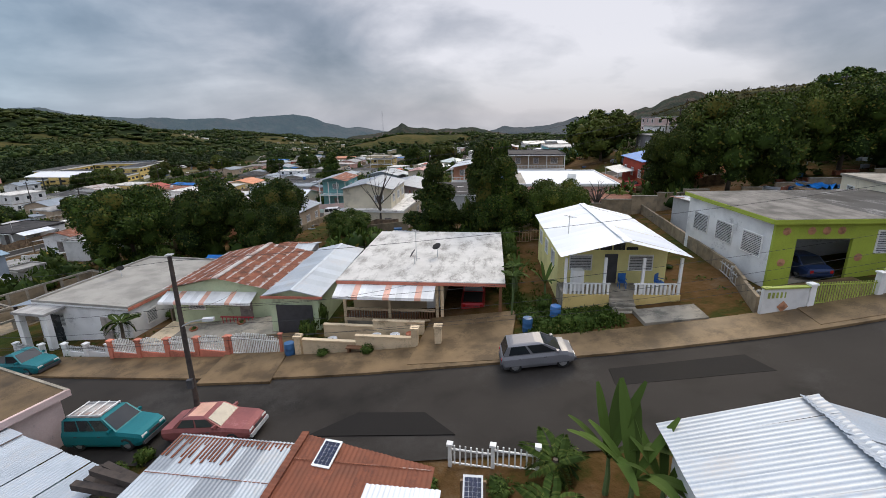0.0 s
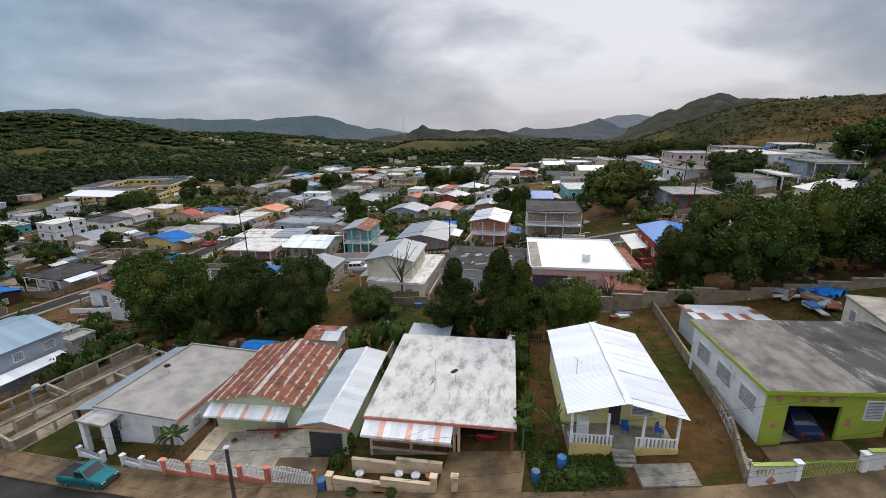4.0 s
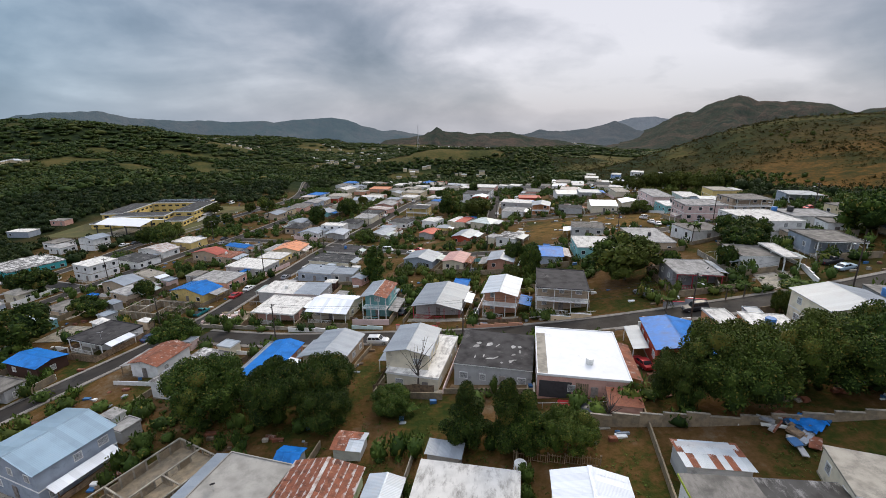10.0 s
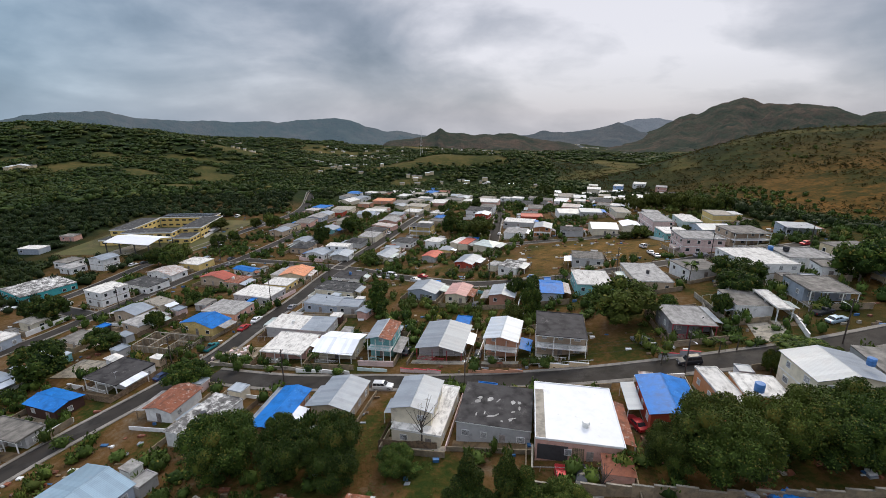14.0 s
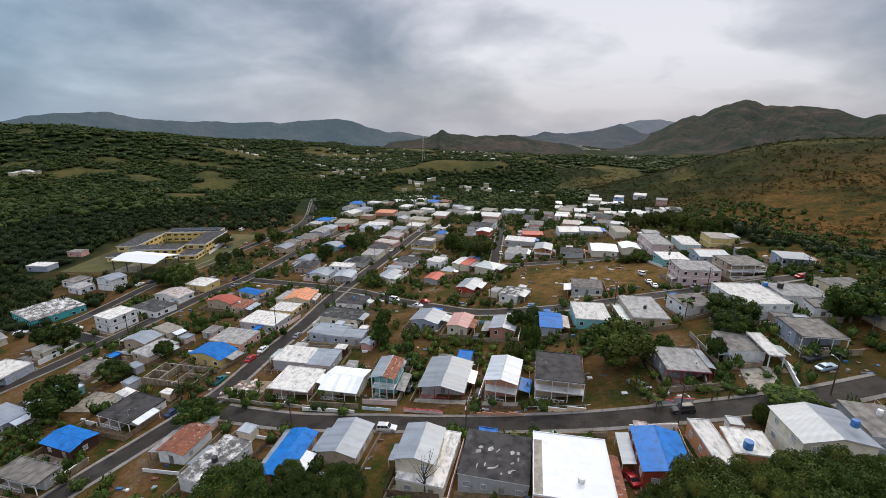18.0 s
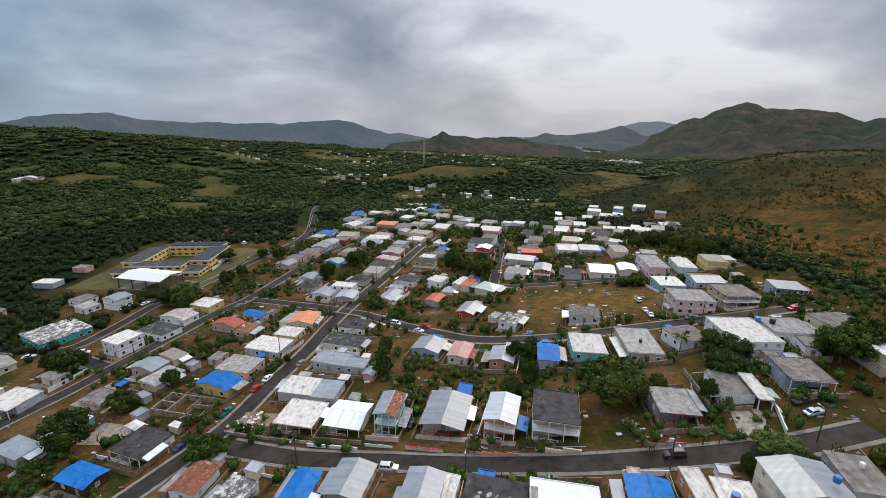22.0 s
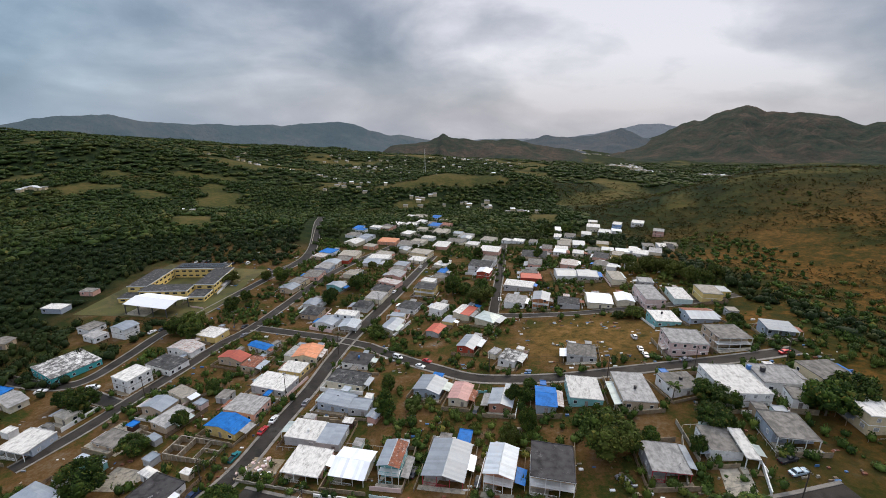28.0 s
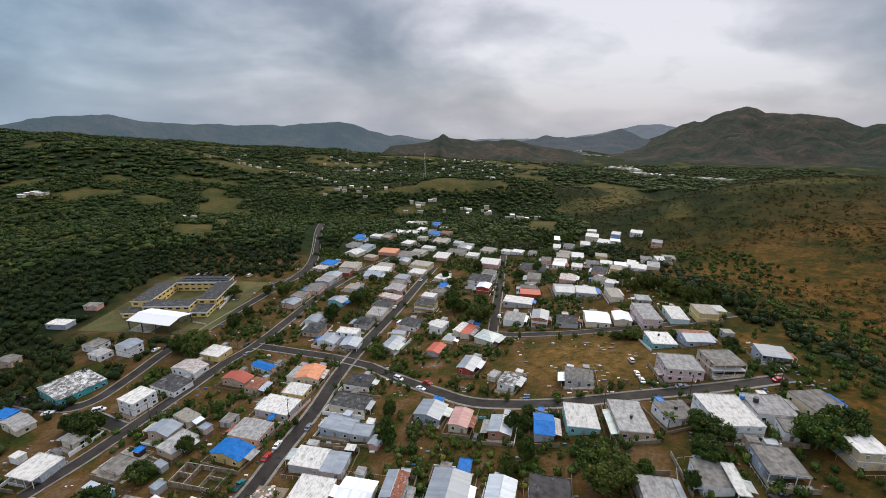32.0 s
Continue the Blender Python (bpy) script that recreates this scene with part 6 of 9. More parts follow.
slab("asphalt_patch", [(9.5, 17.6), (16.5, 16.6), (16.2, 18.2), (9.8, 19.0)], 0.124, "asphalt_patch", "dark repair patch in the street", "road")

# fences, from the grey-roofed house to the garage
railed_fence(-25.4, 32.4, -21.4, 31.0, 2, 0.45, 1.05, "trim_white", "louvre", "low white wall with grey bars in front of the house")
railed_fence(-30.6, 34.6, -27.8, 33.4, 1, 0.35, 0.9, "trim_white", "louvre", "white gate posts at the carport entrance")
railed_fence(-20.9, 30.5, -11.9, 27.9, 4, 0.5, 1.45, "coral", "trim_white", "coral wall and pillars with arched white iron bars", 0.28, 0.13)
railed_fence(-11.7, 27.85, -8.2, 26.9, 1, 0.0, 1.45, "coral", "trim_white", "white iron driveway gate with an arched top", 0.32, 0.12, 0.16)
plain_wall([(-6.7, 26.4), (-3.3, 25.65), (0.2, 24.9)], 0.85, "cream_wall", "cream plastered garden wall with a low coping", "cream_wall", 0.2)
for gx, gy in ((-7.0, 26.5), (0.35, 24.87), (1.75, 24.6)):
    post_ob = root("gate_post", gx, gy, land(gx, gy), -12, "square cream gate post beside the garden wall", "post")
    boxes_part("shaft", [(-0.2, -0.2, -0.6, 0.2, 0.2, 1.25)], "cream_wall", post_ob)
    boxes_part("cap", [(-0.26, -0.26, 1.25, 0.26, 0.26, 1.37)], "cream_wall", post_ob)
plain_wall([(-5.6, 27.9), (1.0, 26.5)], 1.0, "cream_wall", "cream terrace wall in front of the porch", "cream_wall", 0.2)


def potted_plant(x, y, z, label, wide=0.3, tall=0.45, mat_name="trim_white"):
    ob = root("flower_pot", x, y, z, 0, label, "flower pot")
    n = 12
    v = []
    for r, h in ((0.62, 0), (0.8, 0.5), (1.0, 0.82), (1.08, 0.84), (1.08, 1.0), (0.92, 1.0), (0.85, 0.85)):
        v += [(wide * r * math.cos(2 * math.pi * i / n), wide * r * math.sin(2 * math.pi * i / n), tall * h) for i in range(n)]
    f = [(j * n + i, j * n + (i + 1) % n, (j + 1) * n + (i + 1) % n, (j + 1) * n + i) for j in range(6) for i in range(n)]
    f += [tuple(range(n - 1, -1, -1)), tuple(range(6 * n, 7 * n))]
    put("pot", mesh_of("pot", v, f, mat_name, False), ob)
    return ob


POTTED = []
for px, py, dz, mat_name in ((-5.0, 27.2, 0.15, "trim_white"), (-2.1, 26.6, 0.15, "trim_white"), (0.1, 26.0, 0.15, "terracotta"), (-16.6, 33.4, 0.0, "terracotta"), (-12.9, 33.2, 0, "terracotta"), (-9.6, 32.0, 0.2, "trim_white"), (-0.9, 26.2, 0.15, "trim_white")):
    potted_plant(px, py, land(px, py) + dz - 0.14, "white urn with a small plant on the terrace" if mat_name == "trim_white" else "terracotta pot with a green plant by the porch", mat_name=mat_name)
    POTTED.append((px, py, land(px, py) + dz + 0.35))


def barrel(x, y, label, mat_name, r=0.3, h=0.9, name="barrel", category="barrel", z=None):
    ob = root(name, x, y, land(x, y) if z is None else z, 0, label, category)
    n = 16
    v = []
    rings = ((0.94, 0.0), (1, 0.04), (1, 0.3), (1.04, 0.33), (1, 0.36), (1, 0.63), (1.04, 0.66), (1, 0.69), (1, 0.96), (0.94, 1.0))
    for s, q in rings:
        v += [(r * s * math.cos(2 * math.pi * i / n), r * s * math.sin(2 * math.pi * i / n), h * q - (0.03 if q == 0 else 0)) for i in range(n)]
    f = [(j * n + i, j * n + (i + 1) % n, (j + 1) * n + (i + 1) % n, (j + 1) * n + i) for j in range(len(rings) - 1) for i in range(n)]
    f.append(tuple(range(n - 1, -1, -1)))
    put("drum", mesh_of("drum", v, f, mat_name, True), ob)
    put("lid", mesh_of("lid", [(r * 0.95 * math.cos(2 * math.pi * i / n), r * 0.95 * math.sin(2 * math.pi * i / n), h + 0.006) for i in range(n)] + [(0, 0, h + 0.05)], [(i, (i + 1) % n, n) for i in range(n)], mat_name), ob)
    return ob


barrel(7.2, 24.5, "blue plastic drum beside the drive", "bin_blue")
barrel(9.2, 25.3, "light blue plastic drum beside the yellow house", "tank_blue", 0.33, 1.0)
barrel(-7.6, 26.5, "dark blue rubbish drum at the gate", "bin_blue", 0.32, 0.95)
bench = root("bench", -3.1, 25.3, land(-3.1, 25.3), -12, "low dark bench with plants on the footway", "bench")
boxes_part("seat", [(-0.8, -0.2, 0.38, 0.8, 0.2, 0.44)], "brown_slat", bench)
for lx in (-0.65, 0.65):
    boxes_part("leg", [(lx - 0.05, -0.18, -0.1, lx + 0.05, 0.18, 0.38)], "brown_slat", bench)

# retaining wall and fence of the lime green house
plain_wall([(19.7, 21.9), (22.0, 27.0), (24.4, 38.0), (27.5, 51.7)], 1.0, "blockwork", "stained block retaining wall beside the dirt drive", None, 0.2)
wall_h5 = plain_wall([(19.6, 21.6), (22.2, 21.5)], 1.5, "trim_white", "white fence wall with green balusters and a diamond", "gate_lime", 0.22)
for k in range(9):
    boxes_part("baluster", [(0.25 + 0.24 * k, -0.16, 1.12, 0.37 + 0.24 * k, -0.115, 1.46)], "gate_lime", wall_h5)
put("diamond", mesh_of("diamond", [(-0.35, 0, 0), (0, 0, -0.35), (0.35, 0, 0), (0, 0, 0.35), (0, -0.05, 0)], [(0, 1, 4), (1, 2, 4), (2, 3, 4), (3, 0, 4)], "ornament"), wall_h5, (1.2, -0.17, 0.6))
railed_fence(22.4, 21.5, 26.4, 21.4, 1, 0.0, 1.45, "trim_white", "gate_lime", "wide lime green iron gate before the garage", 0.0, 0.15, 0.34)
wall_h5b = plain_wall([(26.6, 21.4), (38.5, 21.3)], 1.4, "trim_white", "white fence wall with green balusters and diamonds", "gate_lime", 0.22)
for k in range(4):
    put("diamond", mesh_of("diamond", [(-0.35, 0, 0), (0, 0, -0.35), (0.35, 0, 0), (0, 0, 0.35), (0, -0.05, 0)], [(0, 1, 4), (1, 2, 4), (2, 3, 4), (3, 0, 4)], "ornament"), wall_h5b, (1.3 + 2.9 * k, -0.17, 0.6 + 0.3 * k))
rail_h5 = railed_fence(20.3, 22.6, 22.9, 30.5, 2, 0.0, 1.0, "louvre", "louvre", "thin wire fence on the retaining wall", 0.0, 0.5, 0.06)

# back wall of the pink house and fences between the lots
plain_wall([(12.5, 50.6), (25.5, 48.0), (33.5, 46.5)], 1.9, "blockwork", "tall stained block wall behind the pink house", "concrete", 0.2)
plain_wall([(12.6, 50.7), (14.3, 58.5)], 1.7, "blockwork", "stained block wall beside the pink house", "concrete", 0.2)
plain_wall([(33.5, 46.5), (47, 44.5), (60, 43)], 1.2, "blockwork", "low tan wall below the trees", "concrete", 0.2)
railed_fence(9.0, 44.8, 18.6, 42.2, 5, 0.0, 1.3, "timber", "timber", "rough grey board fence behind the yellow house", 0.0, 0.3, 0.12)
plain_wall([(-19.5, 36.2), (-17.6, 45.6), (-16.4, 51.4)], 1.2, "blockwork", "low block wall between two yards", None, 0.15)
plain_wall([(-4.6, 41.0), (-3.0, 49.5)], 1.3, "concrete", "plain concrete wall between two yards", None, 0.15)
plain_wall([(8.3, 40.5), (10.6, 50.0)], 1.2, "blockwork", "low block wall beside the white-roofed house", None, 0.15)

# white picket fence and solar panels on the camera's side
railed_fence(1.4, 14.6, 4.6, 13.6, 2, 0.0, 1.0, "trim_white", "trim_white", "white picket fence by the lower houses", 0.0, 0.2, 0.14)


def solar_panel(x, y, z, turn, tilt, label):
    ob = root("solar_panel", x, y, z, turn, label, "solar panel")
    t = put("panel_frame", box_mesh("panel_frame", [(-0.34, -0.55, 0.03, 0.34, 0.55, 0.07)], "trim_white"), ob)
    t.rotation_euler = (radians(tilt), 0, 0)
    for i in range(4):
        for j in range(6):
            boxes_part("cell", [(-0.28 + 0.142 * i, -0.46 + 0.155 * j, 0.07, -0.146 + 0.142 * i, -0.313 + 0.155 * j, 0.076)], "cell", t)
    for lx in (-0.4, 0.4):
        boxes_part("bracket", [(lx * 0.6 - 0.03, 0.35, -0.02, lx * 0.6 + 0.03, 0.41, 0.03 + 0.35 * math.sin(radians(tilt)))], "louvre", ob)


solar_panel(-3.0, 13.4, land(-1.6, 10) + 2.3, -20, 12, "small white-framed solar panel on the rusty roof")
solar_panel(1.9, 12.0, land(1.9, 12) + 1.1, -10, 25, "dark blue solar panel near the picket fence")
stand = root("panel_stand", 1.9, 12.0, land(1.9, 12), -10, "rough timber stand under the solar panel", "stand")
for lx, ly in ((-0.4, -0.5), (0.4, -0.5), (-0.4, 0.55), (0.4, 0.55)):
    boxes_part("leg", [(lx - 0.05, ly - 0.05, -0.3, lx + 0.05, ly + 0.05, 1.08)], "timber", stand)

# water tanks, junk and a cream house at the side
TANKS = [(9.4, 42.8, 0, "tank_white", 0.75, 1.3), (51.2, 62.0, 3.4, "tank_blue", 0.75, 1.5), (66.5, 60.5, 6.6, "tank_blue", 0.6, 1.2), (75.5, 105, 3.3, "tank_white", 0.6, 1.3), (99, 122, 4.0, "tank_dark", 0.8, 1.4), (96.0, 124, 4.0, "tank_blue", 0.7, 1.4)]
for tx, ty, up_z, mat_name, r, tall in TANKS:
    colour = {"tank_white": "white", "tank_blue": "blue", "tank_dark": "black"}[mat_name]
    barrel(tx, ty, f"round {colour} plastic water tank {'on a roof' if up_z else 'in the yard'}", mat_name, r, tall, "water_tank", "water tank", land(tx, ty) + up_z)
junk = root("scrap_heap", 43.3, 43.7, land(43.3, 43.7), 10, "heap of scrap boards and sheets under a blue tarpaulin", "scrap heap")
rng_junk = random.Random(8)
for k in range(26):
    a, b, c = rng_junk.uniform(0.3, 1.6), rng_junk.uniform(0.1, 0.6), rng_junk.uniform(0.05, 0.5)
    o = boxes_part("scrap", [(-a, -b, 0, a, b, c)], rng_junk.choice(("timber", "roof_rust", "roof_zinc", "trim_white", "wall_grey", "bin_blue")), junk, (rng_junk.uniform(-4, 4), rng_junk.uniform(-2.5, 2.5), rng_junk.uniform(-0.1, 0.5)), rng_junk.uniform(0, 180))
    o.rotation_euler = (rng_junk.uniform(-0.15, 0.15), rng_junk.uniform(-0.15, 0.15), rng_junk.uniform(0, 3))
tarp = put("tarpaulin", mesh_of("tarpaulin", [(-1.9 + 0.42 * i, -1.4 + 0.4 * j, 0.55 + 0.35 * math.sin(i * 1.3 + j) * math.cos(j * 0.9)) for j in range(8) for i in range(10)], [(j * 10 + i, j * 10 + i + 1, j * 10 + i + 11, j * 10 + i + 10) for j in range(7) for i in range(9)], "roof_blue", True), junk, (0.6, 0.3, 0.25), 20)
house(41.5, 33.4, -20, 6.5, 7.0, 3.0, "flat:tan", "cream", 1, label="small cream house with a flat tan roof")
# more houses towards the far end of the town
for hx, hy, tall, roof, tone in ((-93.7, 258.1, 3.0, "gy:zinc", "tan"), (-92.0, 270.0, 3.0, "flat:grey", "beige"), (-70.0, 389.3, 3.0, "gx:zinc", "white"), (-79.4, 429.8, 2.9, "flat:blue", "white"), (-56.9, 451.0, 3.0, "flat:tan", "salmon"), (-42.5, 602.8, 3.0, "flat:white", "cream"),
                                 (-20.1, 451.7, 3.2, "flat:tan", "cream"), (-8.7, 562.1, 3.0, "flat:blue", "white"), (2.0, 528.3, 3.0, "flat:tan", "salmon"), (-31.7, 356.4, 3.0, "gy:zinc", "cream"), (16.4, 425.5, 3.0, "gx:zinc", "cream"), (22.2, 398.9, 3.0, "gy:zinc", "white"),
                                 (-28.9, 306.6, 3.2, "flat:zinc", "pinkpale"), (-30.6, 293.4, 3.1, "flat:grey", "pink"), (-60.4, 285.6, 3.0, "flat:tan", "cream"), (33.3, 301.4, 5.4, "flat:grey", "white"), (161.4, 469.1, 5.2, "flat:white", "cream"), (172.7, 431.4, 3.0, "flat:clean", "white"),
                                 (102.3, 358.3, 5.2, "flat:tan", "beige"), (88.6, 323.7, 3.0, "flat:clean", "white"), (130.0, 350.4, 3.0, "flat:tan", "yellow"), (114.0, 323.3, 3.0, "flat:grey", "white"), (130.4, 311.1, 3.0, "flat:clean", "white"), (177.0, 334.4, 3.0, "flat:tan", "tan")):
    house(hx, hy, -18, 9.4, 9.8, tall, roof, tone, 2 if tall > 5 else 1)

surface("lawn", (0.060, 0.060, 0.012), 1.0, 0.3, 0.12, (0.13, 0.10, 0.03), 0.4, 0.05, 0.1)
slab("lawn", [(-203, 226), (-128, 219), (-124, 300), (-196, 308)], 0.12, "lawn", "yellowed mown grass round the school", "lawn", n=24)

# the back of the pink house: a dark panel painted as its carport's shade, with boards and a rusty lean-to
pink = next(o for o in scene.objects if o.get("category") == "house" and abs(o.location.x - 22.2) < 0.1 and abs(o.location.y - 63.2) < 0.1)
boxes_part("carport_opening", [(-6.2, -7.64, -0.2, -1.6, -7.5, 2.5)], "trim_dark", pink)
boxes_part("roof_patch", [(-6.55, -7.6, 0.005, -5.0, 5.5, 0.012)], "roof_tan", pink, (0, 0, 3.5))
for k in range(6):
    plank = boxes_part("leaning_board", [(-0.12, -0.03, 0, 0.12, 0.03, 2.6)], "timber", pink, (-0.9 + 0.3 * k, -8.3, 0))
    plank.rotation_euler = (radians(-14), 0, 0)
low_shed = root("shed", 25.2, 52.0, land(25.2, 52.0), -11, "low lean-to with brick-red rusty sheets", "shed")
boxes_part("wall", [(-2.0, -1.6, -1, 2.0, 1.6, 1.6)], "wall_pink", low_shed)
sheeted_slope(low_shed, -2.2, 2.2, -1.9, 1.65, 3.8, 0.25, 2, "roof_redrust", rng_near, 0.75)
dark_roof = next(o for o in scene.objects if o.get("category") == "house" and abs(o.location.x - 9.8) < 0.1 and abs(o.location.y - 68.0) < 0.1)
rng_patch = random.Random(5)
for k in range(16):
    a, b = rng_patch.uniform(0.3, 1.0), rng_patch.uniform(0.1, 0.45)
    n = 9
    patch_v = [((a if i % 2 else a * 0.6) * math.cos(2 * math.pi * i / n), (b if i % 2 else b * 1.3) * math.sin(2 * math.pi * i / n), 0) for i in range(n)]
    put("peeled_patch", mesh_of("peeled_patch", patch_v, [tuple(range(n))], "roof_greywhite"), dark_roof, (rng_patch.uniform(-3.5, 4.5), rng_patch.uniform(-4.5, 1.5), 3.604 + 0.003 * k), rng_patch.uniform(0, 90))


# ---- what fills the lots: walls, lean-to roofs, sheds and scrap ----
for rect in ((2.1, 34.9, -11, 11.4, 13.5, 3), (28.8, 29.2, -6, 14.6, 10.7, 3.8), (-38, 45.5, -28, 9, 17, 2), (29.2, 39.1, -8, 7, 4.6, 2.5), (-11.9, 49.6, -9, 4.2, 3.8, 2), (-19.4, 48, -10, 3.2, 3.4, 2), (0.6, 45.6, -14, 4.6, 2.6, 2), (-17.5, 13.5, -27, 9.4, 10, 2),
             (-162.3, 247.5, -4, 26.4, 10.9, 6), (-182.9, 264.4, 0, 12.5, 28.1, 6), (-144.1, 269.8, 5, 9.9, 30.1, 6), (-162.1, 289.3, 10, 31.2, 11.2, 6), (-139.8, 240.1, -18, 14.1, 8.2, 3), (-158.6, 230.3, -13, 27.7, 16.8, 6), (43.3, 43.7, 10, 8, 5, 1)):
    PLOTS.append(rect)


def clear_spot(x, y, room, skip=None):
    """True where no house stands within room of the point."""
    for plot in PLOTS:
        a, b, turn, w, d, _ = plot
        if plot is skip or abs(a - x) > 24 or abs(b - y) > 24:
            continue
        c, s = math.cos(radians(turn)), math.sin(radians(turn))
        u, v = c * (x - a) + s * (y - b), -s * (x - a) + c * (y - b)
        if abs(u) < w / 2 + room and abs(v) < d / 2 + room:
            return False
    return True


def clear_of_roads(x, y, room):
    for line, width in ROADS:
        for q in line:
            if abs(q.x - x) < 9 + room and abs(q.y - y) < 9 + room and (q.x - x) ** 2 + (q.y - y) ** 2 < (width / 2 + room + 0.6) ** 2:
                return False
    return True


rng_lot = random.Random(21)
lots = [p for p in PLOTS if 52 < p[1] < 345 and p[3] * p[4] > 30 and -150 < p[0] < 140]
shed_count = 0
for plot in lots:
    x, y, turn, w, d, h = plot
    c, s = math.cos(radians(turn)), math.sin(radians(turn))

    def at(u, v):
        return x + c * u - s * v, y + s * u + c * v

    # a wall or fence along one side and across the back or front
    for (u0, v0), (u1, v1) in rng_lot.sample([((w / 2 + 1.2, -d / 2 - 2.5), (w / 2 + 1.2, d / 2 + 4)), ((-w / 2 - 1.2, -d / 2 - 2.5), (-w / 2 - 1.2, d / 2 + 4)), ((-w / 2 - 1.2, d / 2 + 4), (w / 2 + 1.2, d / 2 + 4)), ((-w / 2 - 1.2, -d / 2 - 2.4), (w / 2 + 1.2, -d / 2 - 2.4))], 3):
        length = math.hypot(u1 - u0, v1 - v0)
        n = int(length / 1.0)
        best, now = [], []
        for k in range(n + 1):
            p = at(u0 + (u1 - u0) * k / n, v0 + (v1 - v0) * k / n)
            if clear_spot(*p, 0.25) and clear_of_roads(*p, 0.7):
                now.append(p)
                best = now if len(now) > len(best) else best
            else:
                now = []
        if len(best) < 4:
            continue
        kind = rng_lot.choice(("block", "block", "block", "block", "block", "white", "rails", "boards", "boards", "pink"))
        material, words = {"block": ("blockwork", "bare block yard wall streaked with damp"), "white": ("trim_white", "white-painted low yard wall"), "rails": ("louvre", "grey wire and pipe yard fence"),
                           "boards": ("timber", "rough board and scrap-metal yard fence"), "pink": ("wall_pinkpale", "faded pink plastered yard wall")}[kind]
        top = rng_lot.uniform(0.8, 1.7)
        (ax, ay), (bx, by) = best[0], best[-1]
        ob = root("yard_wall" if kind not in ("rails", "boards") else "yard_fence", ax, ay, land(ax, ay), run_of(ax, ay, bx, by)[1], words, "wall" if kind not in ("rails", "boards") else "fence", "yard walls of the town")
        reach = run_of(ax, ay, bx, by)[0]
        thick = 0.08 if kind in ("block", "white", "pink") else 0.02
        v, f = [], []
        for k in range(len(best)):
            g = land(*best[k]) - land(ax, ay)
            a = k * reach / (len(best) - 1)
            rise = top * (rng_lot.uniform(0.85, 1.05) if kind == "boards" else 1.0)
            low = g + top - 0.1 if kind == "rails" else g - 0.8
            v += [(a, -thick, low), (a, thick, low), (a, thick, g + rise), (a, -thick, g + rise)]
            if k:
                f += [(4 * k - 4 + i, 4 * k + i, 4 * k + (i + 1) % 4, 4 * k - 4 + (i + 1) % 4) for i in range(4)]
        f += [(0, 1, 2, 3), (4 * k + 3, 4 * k + 2, 4 * k + 1, 4 * k)]
        put({"rails": "top_rail", "boards": "boarding"}.get(kind, "masonry"), mesh_of("yard_wall", v, f, material), ob)
        if kind == "rails":
            for k in range(0, len(best), 2):
                boxes_part("post", [(-0.03, -0.03, -0.5, 0.03, 0.03, top + 0.04)], "louvre", ob, (k * reach / (len(best) - 1), 0, land(*best[k]) - land(ax, ay)))
    # a lean-to roof against a free side
    for side in rng_lot.sample((-1, 1), 2):
        wide, deep, off = rng_lot.uniform(1.6, 2.8), rng_lot.uniform(0.35, 0.8) * d, rng_lot.uniform(-0.15, 0.15) * d
        edge = side * (w / 2 + wide + 0.15)
        if all(clear_spot(*at(edge * q, off + deep * r), 0.1, plot) and clear_of_roads(*at(edge, off + deep * r), 0.3) for q in (1, 0.85) for r in (-0.5, 0, 0.5)) and rng_lot.random() < 0.75:
            name = rng_lot.choice(("roof_zinc", "roof_zinc", "roof_zincwhite", "roof_rustwhite", "roof_rust", "roof_greywhite", "roof_whitemetal", "roof_blue", "roof_greenzinc"))
            ob = root("lean_to", *at(side * w / 2, off), land(*at(side * w / 2, off)), turn, "lean-to roof of old metal sheets beside the house", "lean-to", "lean-to roofs")
            zt = min(h, 3.0) - 0.35
            v = [(0, -deep / 2, zt), (side * wide, -deep / 2, zt - 0.4), (side * wide, deep / 2, zt - 0.4), (0, deep / 2, zt)]
            v += [(p, q, r - 0.05) for p, q, r in v]
            f = [(0, 1, 2, 3), (7, 6, 5, 4), (1, 0, 4, 5), (2, 1, 5, 6), (3, 2, 6, 7), (0, 3, 7, 4)]
            put("roof", mesh_of("roof", v, f if side > 0 else [tuple(reversed(g)) for g in f], name), ob)
            for r in (-0.46, 0.46):
                boxes_part("post", [(-0.06, -0.06, -2.5, 0.06, 0.06, zt - 0.42)], rng_lot.choice(("timber", "trim_white")), ob, (side * (wide - 0.12), r * deep, 0))
            PLOTS.append((*at(side * (w / 2 + wide / 2), off), turn, wide, deep, zt))
            break
    # a shed behind
    for attempt in range(2):
        if shed_count >= 105 or rng_lot.random() > 0.8:
            continue
        sw, sd = rng_lot.uniform(2.2, 4.2), rng_lot.uniform(2.0, 3.6)
        u, v0 = rng_lot.uniform(-0.3, 0.3) * w, d / 2 + rng_lot.uniform(1.2, 3.0) + sd / 2
        if all(clear_spot(*at(u + i * sw / 2, v0 + j * sd / 2), 0.3) and clear_of_roads(*at(u + i * sw / 2, v0 + j * sd / 2), 0.4) for i in (-1, 0, 1) for j in (-1, 0, 1)):
            shed_count += 1
            house(*at(u, v0), turn + rng_lot.choice((0, 90)), sw, sd, rng_lot.uniform(2.0, 2.6), "flat:" + rng_lot.choice(("zinc", "zinc", "zincwhite", "rust", "rustwhite", "greywhite", "grey", "blue", "white")), rng_lot.choice(("grey", "cream", "white", "tan", "pinkpale", "tealpale", "wood")), 1)

